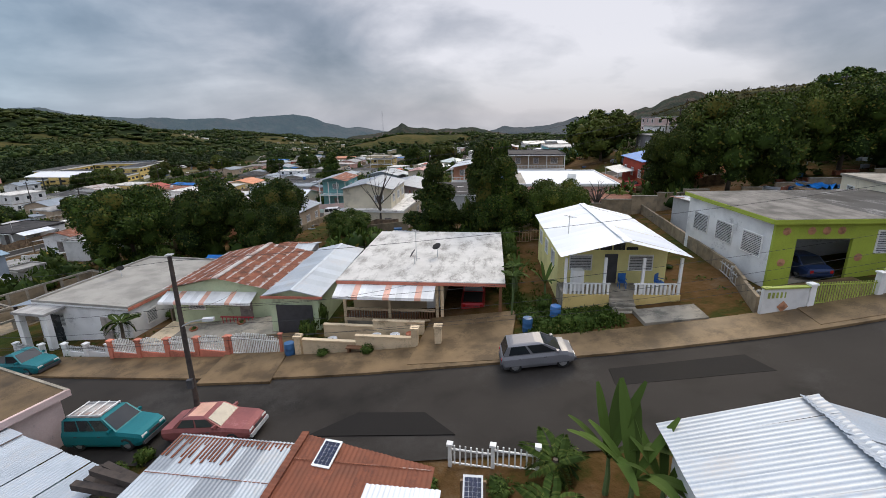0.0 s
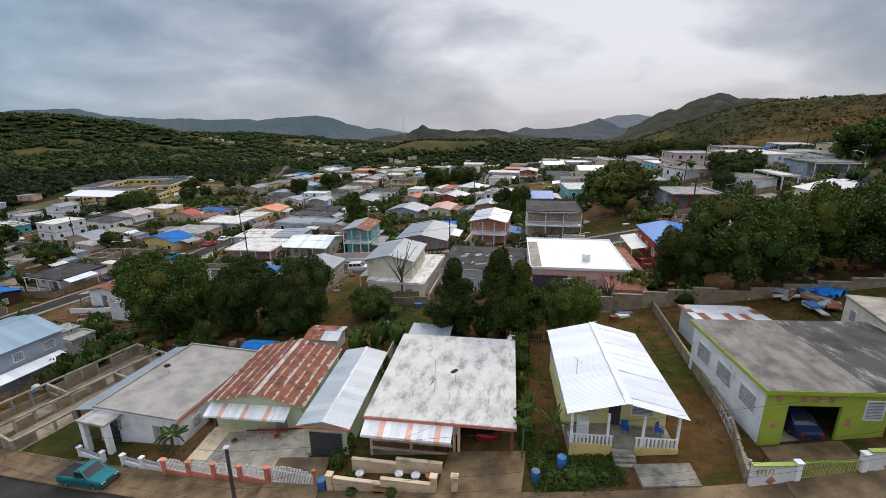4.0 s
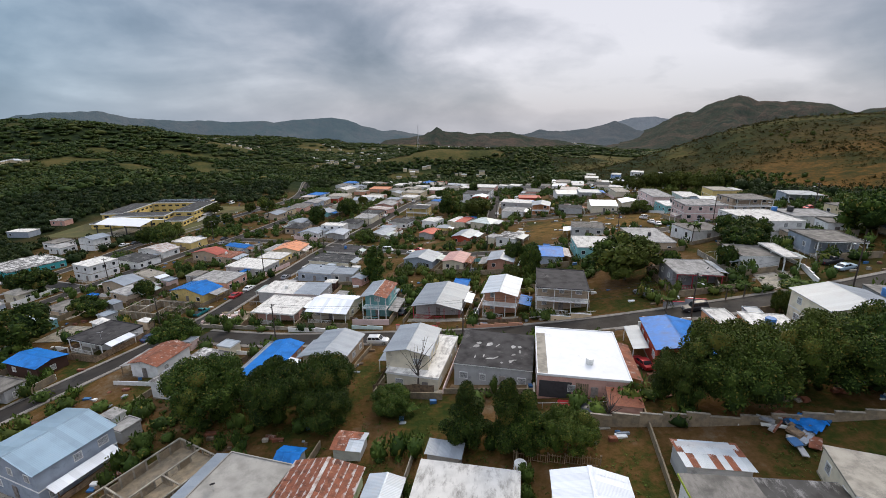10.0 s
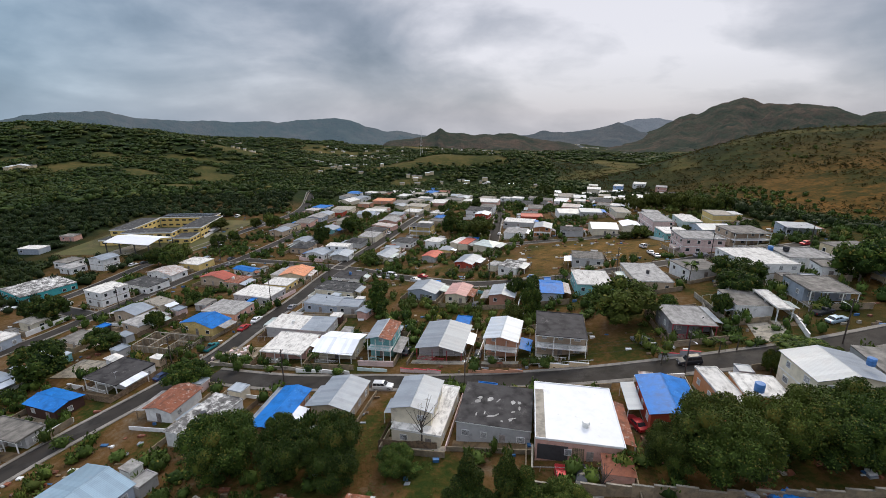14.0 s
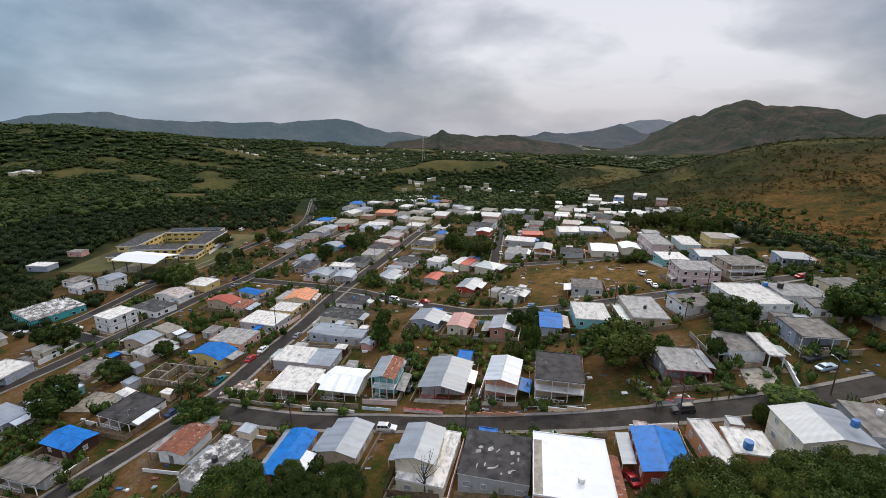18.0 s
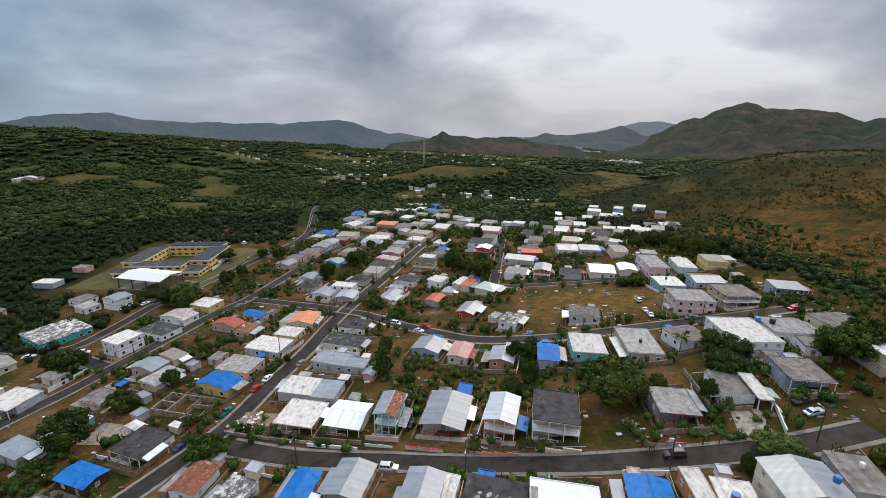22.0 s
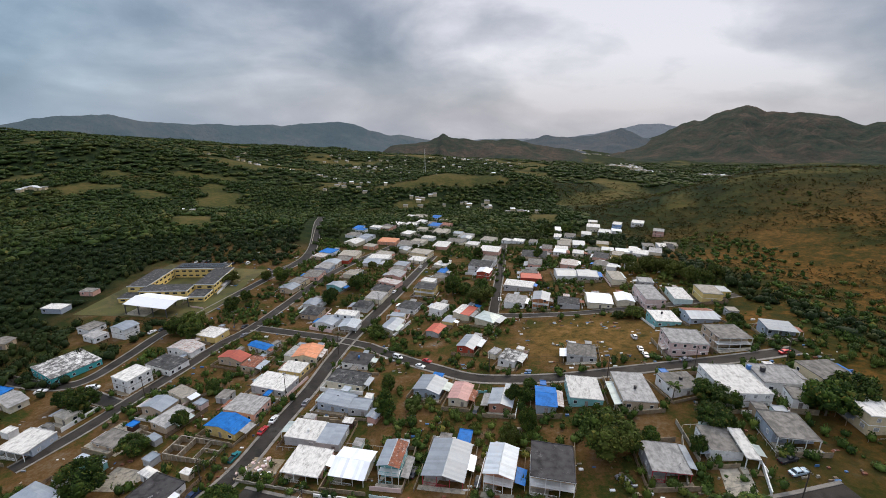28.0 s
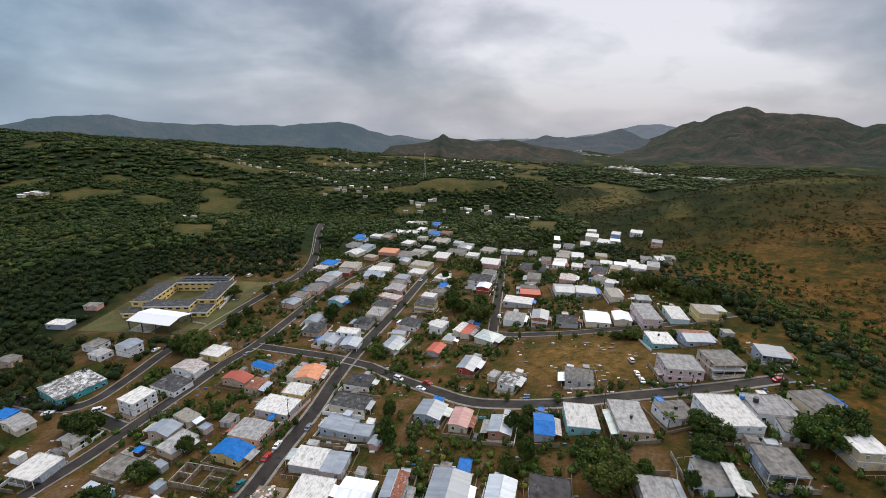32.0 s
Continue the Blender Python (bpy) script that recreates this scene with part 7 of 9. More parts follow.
# some yards: block ruins, courts and lot walls
ruin2 = root("unfinished_house", -76, 113.5, land(-76, 113.5), -12, "roofless grey block ruin overgrown with weeds", "ruin")
for a in ((-8, -4, 8, -4), (-8, 4, 8, 4), (-8, -4, -8, 4), (8, -4, 8, 4), (-3, -4, -3, 4), (2.5, -4, 2.5, 4), (-8, 0, -3, 0), (2.5, 0.5, 8, 0.5)):
    block_wall(ruin2, *a, -2.0, 1.6)
PLOTS.append((-76, 113.5, -12, 16, 8, 1.6))
slab("yard_court", [(-115, 119), (-101, 113.5), (-96, 124), (-110, 131)], 0.1, "concrete", "weathered grey concrete court among the houses", "paving")
slab("yard_court", [(-99, 100), (-88, 99), (-85, 106), (-97, 109)], 0.1, "concrete", "pale concrete drive beside a house", "paving")
slab("yard_court", [(-60, 102), (-48, 100), (-46.5, 108), (-57, 110)], 0.1, "blockwork", "bare building plot strewn with rubble", "paving")
slab("yard_court", [(64, 80), (71, 80.5), (73, 88), (67, 89)], 0.1, "concrete", "pale concrete drive up to a carport", "paving")
plain_wall([(76.4, 87.5), (72.9, 79.2)], 1.1, "trim_white", "white stepped wall beside a concrete drive", "trim_white", 0.2)
plain_wall([(32.2, 87.5), (36.5, 104)], 1.3, "blockwork", "stained block wall along an overgrown lot", None, 0.15)
plain_wall([(49.5, 86.5), (52.5, 103)], 1.2, "blockwork", "stained block wall along an overgrown lot", None, 0.15)
plain_wall([(64, 100.5), (57, 84)], 1.4, "concrete", "grey concrete wall between two gardens", None, 0.16)
plain_wall([(62, 118), (67, 132)], 1.6, "wall_beige", "long beige wall beside a house", "trim_white", 0.2)
slab("ruin_floor", [on_house(-38, 45.5, -28, a * 4.6, b * 8.6) for a, b in ((-1, -1), (1, -1), (1, 1), (-1, 1))], 0.06, "blockwork", "trodden dirt and rubble inside the roofless block walls", "paving", n=8)
plain_wall([(-34.2, 93.4), (-21.1, 91.0)], 0.8, "trim_white", "white front wall of a house with a plain coping", "trim_white", 0.18)
plain_wall([(-19.5, 92.4), (-12.4, 91.0)], 0.8, "wall_tealpale", "pale green front wall below a two-storey house", None, 0.16)
plain_wall([(-9.3, 90.6), (0.0, 88.3)], 0.9, "wall_pinkpale", "pale pink front wall with a red coping", "trim_red", 0.16)
plain_wall([(6.1, 87.0), (17.5, 84.2)], 0.9, "wall_salmon", "salmon front wall along the street", None, 0.16)
plain_wall([(23.2, 84.2), (31.0, 82.6)], 1.0, "cream_wall", "cream front wall with a white coping", "trim_white", 0.18)
plain_wall([(44.6, 81.2), (52.4, 80.0)], 0.9, "wall_redgrey", "grey front wall with a red coping", "trim_red", 0.16)
plain_wall([(65.7, 107.2), (63.6, 91.0)], 1.3, "concrete", "long grey garden wall between two lots", None, 0.16)
plain_wall([(-79.9, 74.6), (-77.2, 80.6)], 1.0, "trim_white", "white front wall of the dark wooden house", "trim_white", 0.18)
plain_wall([(-111.6, 369), (-127, 442)], 0.9, "concrete", "pale concrete parapet along the road over the stream", None, 0.3)
plain_wall([(-104.4, 371), (-117.5, 433)], 0.9, "concrete", "pale concrete parapet along the road over the stream", None, 0.3)
plain_wall([(9, 137.5), (17, 135.5)], 1.0, "wall_teal", "low teal wall across the end of a lot", None, 0.15)
plain_wall([(-58, 100.5), (-45, 96.8), (-31, 93.5)], 0.8, "concrete", "low stepped concrete wall along the street corner", "concrete", 0.2)
for k in range(40):
    px, py = -53 + rng_lot.uniform(-6, 6), 105 + rng_lot.uniform(-4, 4)
    if k == 0:
        rubble = root("rubble_heap", -53, 105, land(-53, 105), 0, "broken concrete and blocks on a cleared plot", "rubble")
    a = rng_lot.uniform(0.2, 0.7)
    o = boxes_part("lump", [(-a, -a * 0.6, -0.1, a, a * 0.6, round(rng_lot.uniform(0.15, 0.5), 1))], rng_lot.choice(("concrete", "blockwork", "wall_pinkpale", "trim_white")), rubble, (px + 53, py - 105, land(px, py) - land(-53, 105) + 0.1), rng_lot.uniform(0, 180))

# paved forecourts
for plot in lots:
    x, y, turn, w, d, h = plot
    c, s = math.cos(radians(turn)), math.sin(radians(turn))
    u0, u1, v0, v1 = -w / 2 - rng_lot.uniform(0, 1), w / 2 + rng_lot.uniform(0, 1), -d / 2 - rng_lot.uniform(1.4, 2.6), -d / 2 + 0.3
    quad = [(x + c * u - s * v, y + s * u + c * v) for u, v in ((u0, v0), (u1, v0), (u1, v1), (u0, v1))]
    if y < 180 and rng_lot.random() < 0.7 and all(clear_spot(*q, 0.0, plot) and clear_of_roads(*q, 0.2) for q in quad[:2]):
        slab("forecourt", quad, 0.07, rng_lot.choice(("concrete", "concrete", "wet_concrete", "blockwork")), "worn concrete forecourt in front of a house", "paving", n=4)

# loose scrap, boards and blocks in the yards
boxes_by = {}
for k in range(7000):
    px, py = rng_lot.uniform(-150, 135), 46 + 300 * rng_lot.random() ** 1.5
    if noise.noise((px / 14, py / 14, 3.0)) + 0.5 * noise.noise((px / 4, py / 4, 6.0)) < 0.1 or not clear_spot(px, py, 0.4) or not clear_of_roads(px, py, 0.5):
        continue
    a, b, hh = rng_lot.uniform(0.15, 0.9), rng_lot.uniform(0.1, 0.4), rng_lot.uniform(0.1, 0.6)
    z = land(px, py)
    boxes_by.setdefault(rng_lot.choice(("timber", "concrete", "roof_zinc", "trim_white", "timber", "roof_rust", "bin_blue")), []).append((px - a, py - b, z - 0.3, px + a, py + b, z + hh))
for material, boxes in boxes_by.items():
    tagged(new("yard_scrap", mesh_of("yard_scrap", *box_data(boxes), material)), "loose boards, blocks and scrap lying in the yards", "scrap", kind="stuff")


# ---- small things on the roofs ----
rng_roof = random.Random(17)
flats = [o for o in list(scene.objects) if o.parent is None and o.get("category") == "house" and 55 < o.location.y < 190 and any(c.name.startswith("fascia") for c in o.children)]
for k, ob in enumerate(flats):
    top = max((c for c in ob.children if c.name.startswith("roof")), key=lambda c: c.location.z)
    xs_r = [v.co.x for v in top.data.vertices]
    ys_r = [v.co.y for v in top.data.vertices]
    if max(xs_r) < 2.5:
        continue
    lx, ly = rng_roof.uniform(-0.6, 0.6) * max(xs_r), rng_roof.uniform(-0.6, 0.6) * max(ys_r)
    px, py = on_house(ob.location.x, ob.location.y, math.degrees(ob.matrix_basis.to_euler().z), lx, ly)
    pz = ob.location.z + top.location.z
    kind = rng_roof.random()
    if kind < 0.28:
        tone = rng_roof.choice(("tank_white", "tank_blue", "tank_dark", "tank_white"))
        barrel(px, py, f"round {tone[5:].replace('dark', 'black')} plastic water tank on a flat roof", tone, rng_roof.uniform(0.4, 0.6), rng_roof.uniform(0.8, 1.2), "water_tank", "water tank", pz)
    elif kind < 0.5:
        dish("grey satellite dish on a flat concrete roof", px, py, pz, rng_roof.uniform(0, 360), 0.4)
    elif kind < 0.62:
        aerial(px, py, pz, rng_roof.uniform(0, 180), 1.8)


# ---- parked cars ----
def paint(name, tone, faded=False):
    surface(name, tone, 0.55 if faded else 0.38, 0.14 if faded else 0.06, 0.8, tuple(min(1, c * 1.4 + 0.08) for c in tone) if faded else None, 0.2 if faded else 0, 0.9, 0.0, 0.2, each=0.04)


for name, tone, faded in (("silver", (0.20, 0.20, 0.215), False), ("car_teal", (0.006, 0.16, 0.18), False), ("car_pink", (0.27, 0.085, 0.08), True), ("car_red", (0.38, 0.02, 0.025), False), ("car_white", (0.72, 0.72, 0.72), False),
                          ("car_dark", (0.02, 0.022, 0.028), False), ("car_blue", (0.02, 0.04, 0.11), False), ("car_sky", (0.32, 0.42, 0.50), False), ("car_green", (0.035, 0.09, 0.06), False)):
    paint(name, tone, faded)
surface("tyre", (0.02, 0.02, 0.02), 0.85, 0.1, 3.0, bump=0.05)
surface("rim", (0.45, 0.45, 0.46), 0.35, 0.1, 3.0, bump=0.0, metal=0.7)
surface("lamp_clear", (0.75, 0.75, 0.72), 0.15, 0.05, 3.0, bump=0.0)
surface("lamp_red", (0.35, 0.01, 0.01), 0.2, 0.05, 3.0, bump=0.0)
surface("car_glass", (0.02, 0.024, 0.028), 0.08, 0.1, 1.0, bump=0.0)

# length, width, belt height, roof height, cabin foot (rear, front), cabin top (rear, front), wheel radius, axles
CAR_KINDS = {"hatchback": (3.75, 1.69, 0.93, 1.50, (-1.78, 1.28), (-1.42, 0.22), 0.33, (-1.2, 1.22)), "sedan": (4.6, 1.75, 0.90, 1.38, (-1.65, 0.95), (-1.0, 0.2), 0.32, (-1.35, 1.4)),
             "wagon": (4.5, 1.78, 1.02, 1.72, (-2.15, 1.0), (-1.95, 0.3), 0.36, (-1.35, 1.4)), "pickup": (4.9, 1.75, 0.98, 1.62, (-0.35, 1.15), (-0.2, 0.5), 0.36, (-1.45, 1.5)), "van": (4.7, 1.85, 1.1, 2.0, (-2.25, 1.5), (-2.15, 0.95), 0.34, (-1.4, 1.5))}


def loft(sections):
    """Joins rings of equal length along the car."""
    v, f = [], []
    n = len(sections[0])
    for s in sections:
        v += s
    for i in range(len(sections) - 1):
        for j in range(n):
            f.append((i * n + j, i * n + (j + 1) % n, (i + 1) * n + (j + 1) % n, (i + 1) * n + j))
    f += [tuple(range(n - 1, -1, -1)), tuple((len(sections) - 1) * n + j for j in range(n))]
    return v, f


def car_meshes(kind):
    length, width, belt, roof, (fr, ff), (tr, tf), wheel, axles = CAR_KINDS[kind]
    hw, hl = width / 2, length / 2
    body = []
    cut = kind == "pickup"
    for x, low, high, side in ((-hl, 0.45, belt * 0.78, 0.86), (-hl + 0.07, 0.30, belt * 0.93, 0.95), (-hl + 0.5, 0.22, belt * 0.99, 1.0), (fr, 0.22, belt, 1.0), (ff, 0.22, belt, 1.0), (ff + 0.25, 0.22, belt * 0.97, 0.99), (hl - 0.35, 0.24, belt * 0.88, 0.96), (hl - 0.06, 0.30, belt * 0.78, 0.88), (hl, 0.40, belt * 0.62, 0.78)):
        w = hw * side
        body.append([(x, -w * 0.92, low), (x, w * 0.92, low), (x, w, low + 0.18), (x, w * 0.99, high - 0.16), (x, w * 0.90, high), (x, -w * 0.90, high), (x, -w * 0.99, high - 0.16), (x, -w, low + 0.18)])
    cabin = []
    for q in (0.0, 0.45, 0.86, 0.96, 1.0):
        z = belt - 0.03 + (roof - belt + 0.03) * q
        a, b, w = fr + (tr - fr) * q, ff + (tf - ff) * q, hw * (0.9 - 0.12 * q) - max(0.0, q - 0.86) ** 2 * 8
        round_off = max(0.0, q - 0.86) ** 2 * 14
        a, b = a + round_off, b - round_off
        cabin.append([(a, -w, z), (b, -w, z), (b, w, z), (a, w, z)])
    return loft(body), loft(cabin)


def quad_part(name, pts, material, parent):
    """A thin pane from four corners."""
    n = (Vector(pts[1]) - Vector(pts[0])).cross(Vector(pts[3]) - Vector(pts[0])).normalized() * 0.012
    v = [tuple(Vector(p) + n) for p in pts] + [tuple(Vector(p) - n) for p in pts]
    put(name, mesh_of(name, v, [(0, 1, 2, 3), (7, 6, 5, 4), (1, 0, 4, 5), (2, 1, 5, 6), (3, 2, 6, 7), (0, 3, 7, 4)], material), parent)


WHEELS = {}


def wheel_part(parent, x, y, r):
    key = round(r, 2)
    if key not in WHEELS:
        n = 18
        v, f = [], []
        for w, q in ((-0.10, 0.62), (-0.10, 0.93), (-0.06, 1.0), (0.06, 1.0), (0.10, 0.93), (0.10, 0.62)):
            v += [(r * q * math.cos(2 * math.pi * i / n), w, r * q * math.sin(2 * math.pi * i / n)) for i in range(n)]
        f = [(j * n + i, (j + 1) * n + i, (j + 1) * n + (i + 1) % n, j * n + (i + 1) % n) for j in range(5) for i in range(n)]
        rv = [(r * 0.62 * math.cos(2 * math.pi * i / 10), s * 0.07, r * 0.62 * math.sin(2 * math.pi * i / 10)) for s in (-1, 1) for i in range(10)] + [(0, -0.10, 0), (0, 0.10, 0)]
        rf = [(i, (i + 1) % 10, 20) for i in range(10)] + [(10 + (i + 1) % 10, 10 + i, 21) for i in range(10)]
        WHEELS[key] = (mesh_of("wheel", v, f, "tyre", True), mesh_of("rim", rv, rf, "rim"))
    tyre, rim = WHEELS[key]
    put("rim", rim, put("wheel", tyre, parent, (x, y, r)))


def car(kind, x, y, turn, colour, label, near=False, z=None):
    length, width, belt, roof, (fr, ff), (tr, tf), wheel, axles = CAR_KINDS[kind]
    hw, hl = width / 2, length / 2
    c, s = math.cos(radians(turn)), math.sin(radians(turn))
    on_road = not clear_of_roads(x, y, -0.4)
    lift = 0.09 if on_road else 0.0
    za, zb = (land(x + c * a, y + s * a) + lift for a in (-1.3, 1.3))
    name = {"hatchback": "car", "sedan": "car", "wagon": "car", "pickup": "pickup_truck", "van": "van"}[kind]
    ob = root(name, x, y, (za + zb) / 2 if z is None else z, turn, label, name.replace("_", " "), "parked vehicles")
    if z is None:
        ob.matrix_basis = pose(x, y, (za + zb) / 2, 0, 0, turn) @ Matrix.Rotation(-math.atan2(zb - za, 2.6), 4, "Y")
    (bv, bf), (cv, cf) = car_meshes(kind)
    put("body", mesh_of("body", bv, bf, colour), ob)
    cab = put("cabin", mesh_of("cabin", cv, cf, colour), ob)
    for side in (-1, 1):
        for ax in axles:
            wheel_part(ob, ax, side * (hw - 0.11), wheel)

    def on_cab(q, u, side):
        """A point on the side of the cabin: q up, u from rear to front."""
        a, b = fr + (tr - fr) * q, ff + (tf - ff) * q
        return (a + (b - a) * u, side * (hw * (0.9 - 0.12 * q) + 0.004), belt - 0.03 + (roof - belt + 0.03) * q)

    splits = ((0.06, 0.92),) if kind == "pickup" else ((0.06, 0.32), (0.36, 0.62), (0.66, 0.93)) if kind in ("wagon", "van") else ((0.09, 0.47), (0.52, 0.92))
    for side in (-1, 1):
        for u0, u1 in splits:
            quad_part("side_window", [on_cab(0.14, u0, side), on_cab(0.14, u1, side), on_cab(0.84, u1, side), on_cab(0.84, u0, side)], "car_glass", cab)
    for u, nm in ((1, "windscreen"), (0, "rear_window")):
        p = [on_cab(0.1, u, -1), on_cab(0.1, u, 1), on_cab(0.88, u, 1), on_cab(0.88, u, -1)]
        push = 0.008 if u else -0.008
        quad_part(nm, [(a + push, b * 0.88, d) for a, b, d in p], "car_glass", cab)
    for side in (-1, 1):
        boxes_part("headlight", [(hl - 0.12, side * hw * 0.62 - 0.16, belt * 0.60, hl - 0.015, side * hw * 0.62 + 0.16, belt * 0.74)], "lamp_clear", ob)
        boxes_part("tail_light", [(-hl - 0.005, side * hw * 0.70 - 0.1, belt * 0.62, -hl + 0.07, side * hw * 0.70 + 0.1, belt * 0.84)], "lamp_red", ob)
    if kind == "pickup":
        boxes_part("cargo_bed", [(-hl + 0.14, -hw * 0.78, belt - 0.01, fr - 0.12, hw * 0.78, belt + 0.012)], "tyre", ob)
    if near:
        boxes_part("front_bumper", [(hl - 0.1, -hw * 0.84, 0.30, hl + 0.06, hw * 0.84, 0.48)], "trim_dark" if colour != "car_pink" else "louvre", ob)
        boxes_part("rear_bumper", [(-hl - 0.06, -hw * 0.84, 0.30, -hl + 0.1, hw * 0.84, 0.48)], "trim_dark", ob)
        boxes_part("grille", [(hl - 0.02, -0.32, belt * 0.56, hl + 0.012, 0.32, belt * 0.70)], "trim_dark", ob)
        for side in (-1, 1):
            boxes_part("wing_mirror", [(ff - 0.35, side * (hw * 0.9) - 0.02, belt + 0.02, ff - 0.22, side * (hw * 0.9) + 0.2 * side + 0.02, belt + 0.16)] if side > 0 else [(ff - 0.35, -hw * 0.9 - 0.2, belt + 0.02, ff - 0.22, -hw * 0.9 + 0.02, belt + 0.16)], colour, ob)
            for u in (0.49, 0.06):
                p = on_cab(0, u, side)
                boxes_part("door_handle", [(p[0] + 0.55, side * hw * 0.985 - 0.03, belt * 0.80, p[0] + 0.72, side * hw * 0.985 + 0.03, belt * 0.83)], "trim_dark", ob)
    return ob


car("hatchback", 6.7, 20.75, -7, "silver", "silver five-door hatchback parked at the kerb", True)
boxes_part("sunroof", [(-0.95, -0.4, 1.415, -0.2, 0.4, 1.43)], "car_glass", scene.objects["car"])
car("pickup", -27.3, 31.0, -18, "car_teal", "teal pickup truck parked on the footway", True)
wagon = car("wagon", -14.6, 20.3, -14, "car_teal", "teal estate car with a faded roof and roof rack", True)
for side in (-0.55, 0.55):
    boxes_part("roof_rail", [(-1.8, side - 0.03, 1.73, 0.2, side + 0.03, 1.80)], "louvre", wagon)
for k in range(4):
    boxes_part("rack_bar", [(-1.7 + 0.6 * k, -0.6, 1.79, -1.64 + 0.6 * k, 0.6, 1.83)], "trim_white", wagon)
old_sedan = car("sedan", -9.4, 19.35, -13, "car_pink", "old sedan with faded pink paint and a peach roof", True)
boxes_part("faded_roof", [(-1.75, -0.6, 1.712, 0.12, 0.6, 1.726)], "roof_rustwhite", wagon)
boxes_part("vinyl_roof", [(-0.82, -0.52, 1.372, 0.02, 0.52, 1.388)], "awning_peach", old_sedan)
cx, cy = on_house(2.1, 34.9, -11, 3.5, -2.6)
car("pickup", cx, cy, 79, "car_red", "red pickup truck inside the open carport", False, z3 - 0.12)
cx, cy = on_house(28.8, 29.2, -6, -2.6, -3.0)
car("sedan", cx, cy, 84, "car_blue", "dark blue car parked inside the garage", False, z5 - 0.25)
DARK, WHITE, GREY = "dark car parked at the roadside", "white car parked at the roadside", "grey car standing in a yard"
for kind, cx, cy, turn, colour, words in (
        ("wagon", 48.8, 77.3, 172, "car_dark", "black off-roader parked at the roadside"), ("wagon", -12.4, 83.6, -10, "car_white", "white off-roader parked at the roadside"), ("sedan", -8.5, 100.2, 75, "car_dark", GREY.replace("grey", "black")),
        ("sedan", 8.9, 94.9, 78, "car_dark", GREY.replace("grey", "black")), ("pickup", 21.9, 75.2, -12, "car_green", "green pickup truck beside a yard wall"), ("sedan", 82.7, 84.5, 10, "car_sky", "pale blue car standing in a yard"),
        ("wagon", 44, 88.5, 110, "silver", GREY), ("sedan", 32.1, 62, 100, "car_red", "bright red car beside the orange house"), ("sedan", -67.4, 96.1, 65, "car_blue", "dark blue car parked at the roadside"),
        ("pickup", -62.5, 109.9, 75, "car_teal", "teal pickup truck parked at the roadside"), ("sedan", -58.5, 121.9, 78, "car_red", "red car parked at the roadside"), ("sedan", -57.0, 127.7, 80, "car_white", WHITE),
        ("van", -136.6, 152.3, 20, "car_white", "white van parked at the roadside"), ("van", -19.2, 170, -40, "car_white", "white van parked at the roadside"), ("sedan", -6.6, 165, -40, "car_red", "red car parked at the roadside"),
        ("sedan", -9.2, 160.4, -40, "car_white", WHITE), ("sedan", 75.1, 147.9, 80, "car_white", WHITE), ("sedan", 75.6, 153.5, 80, "car_white", WHITE), ("wagon", 78.2, 165.2, 85, "car_white", WHITE),
        ("sedan", -29.5, 254.5, 74, "car_white", WHITE), ("sedan", -15.5, 304.3, 76, "car_white", WHITE), ("sedan", 31.9, 232, 82, "car_white", WHITE), ("sedan", -140.9, 146, 20, "car_white", WHITE), ("sedan", -157, 152, 20, "car_white", WHITE),
        ("sedan", 17.3, 52.6, 80, "car_red", "dusty red car under the back carport"), ("sedan", 20.2, 52.2, 70, "car_dark", "dark car under the back carport"), ("sedan", -96, 196, 74, "silver", "silver car parked at the roadside"),
        ("sedan", -180.0, 313.2, 85, "car_white", "white car parked behind the school"), ("sedan", -175.3, 313.7, 85, "silver", "silver car parked behind the school"), ("wagon", -171.3, 314.0, 84, "car_dark", "dark car parked behind the school"),
        ("sedan", -159.5, 313.6, 86, "car_white", "white car parked behind the school"), ("sedan", -152.5, 311.8, 85, "car_dark", "dark car parked behind the school"), ("van", -142.4, 312.4, 80, "car_white", "white van parked behind the school"),
        ("sedan", -144.6, 202.2, 70, "car_white", WHITE), ("sedan", -141.0, 204.9, 70, "car_dark", DARK), ("sedan", -48.9, 137.0, 80, "silver", "silver car parked at the roadside"), ("sedan", 119.0, 138.6, 8, "car_red", "red car parked at the end of the street"),
        ("pickup", 83.1, 88.5, 12, "car_dark", "dark pickup truck standing in a yard"), ("sedan", 10.6, 125.8, 75, "car_dark", "black car between two houses"),
        ("sedan", 86, 140.5, 2, "silver", "silver car parked at the roadside"), ("sedan", -100, 206, 76, "car_dark", DARK)):
    car(kind, cx, cy, turn, colour, words)


# ---- poles and cables ----
def tube(points, radius, sides=5):
    v, f = [], []
    for i, p in enumerate(points):
        a, b = Vector(points[max(i - 1, 0)]), Vector(points[min(i + 1, len(points) - 1)])
        ahead = (b - a).normalized()
        side = ahead.cross(Vector((0, 0, 1)) if abs(ahead.z) < 0.9 else Vector((1, 0, 0))).normalized()
        over = side.cross(ahead)
        r = radius[i] if isinstance(radius, (list, tuple)) else radius
        for j in range(sides):
            q = Vector(p) + side * r * math.cos(2 * math.pi * j / sides) + over * r * math.sin(2 * math.pi * j / sides)
            v.append(tuple(q))
    for i in range(len(points) - 1):
        for j in range(sides):
            f.append((i * sides + j, i * sides + (j + 1) % sides, (i + 1) * sides + (j + 1) % sides, (i + 1) * sides + j))
    f += [tuple(range(sides - 1, -1, -1)), tuple((len(points) - 1) * sides + j for j in range(sides))]
    return v, f


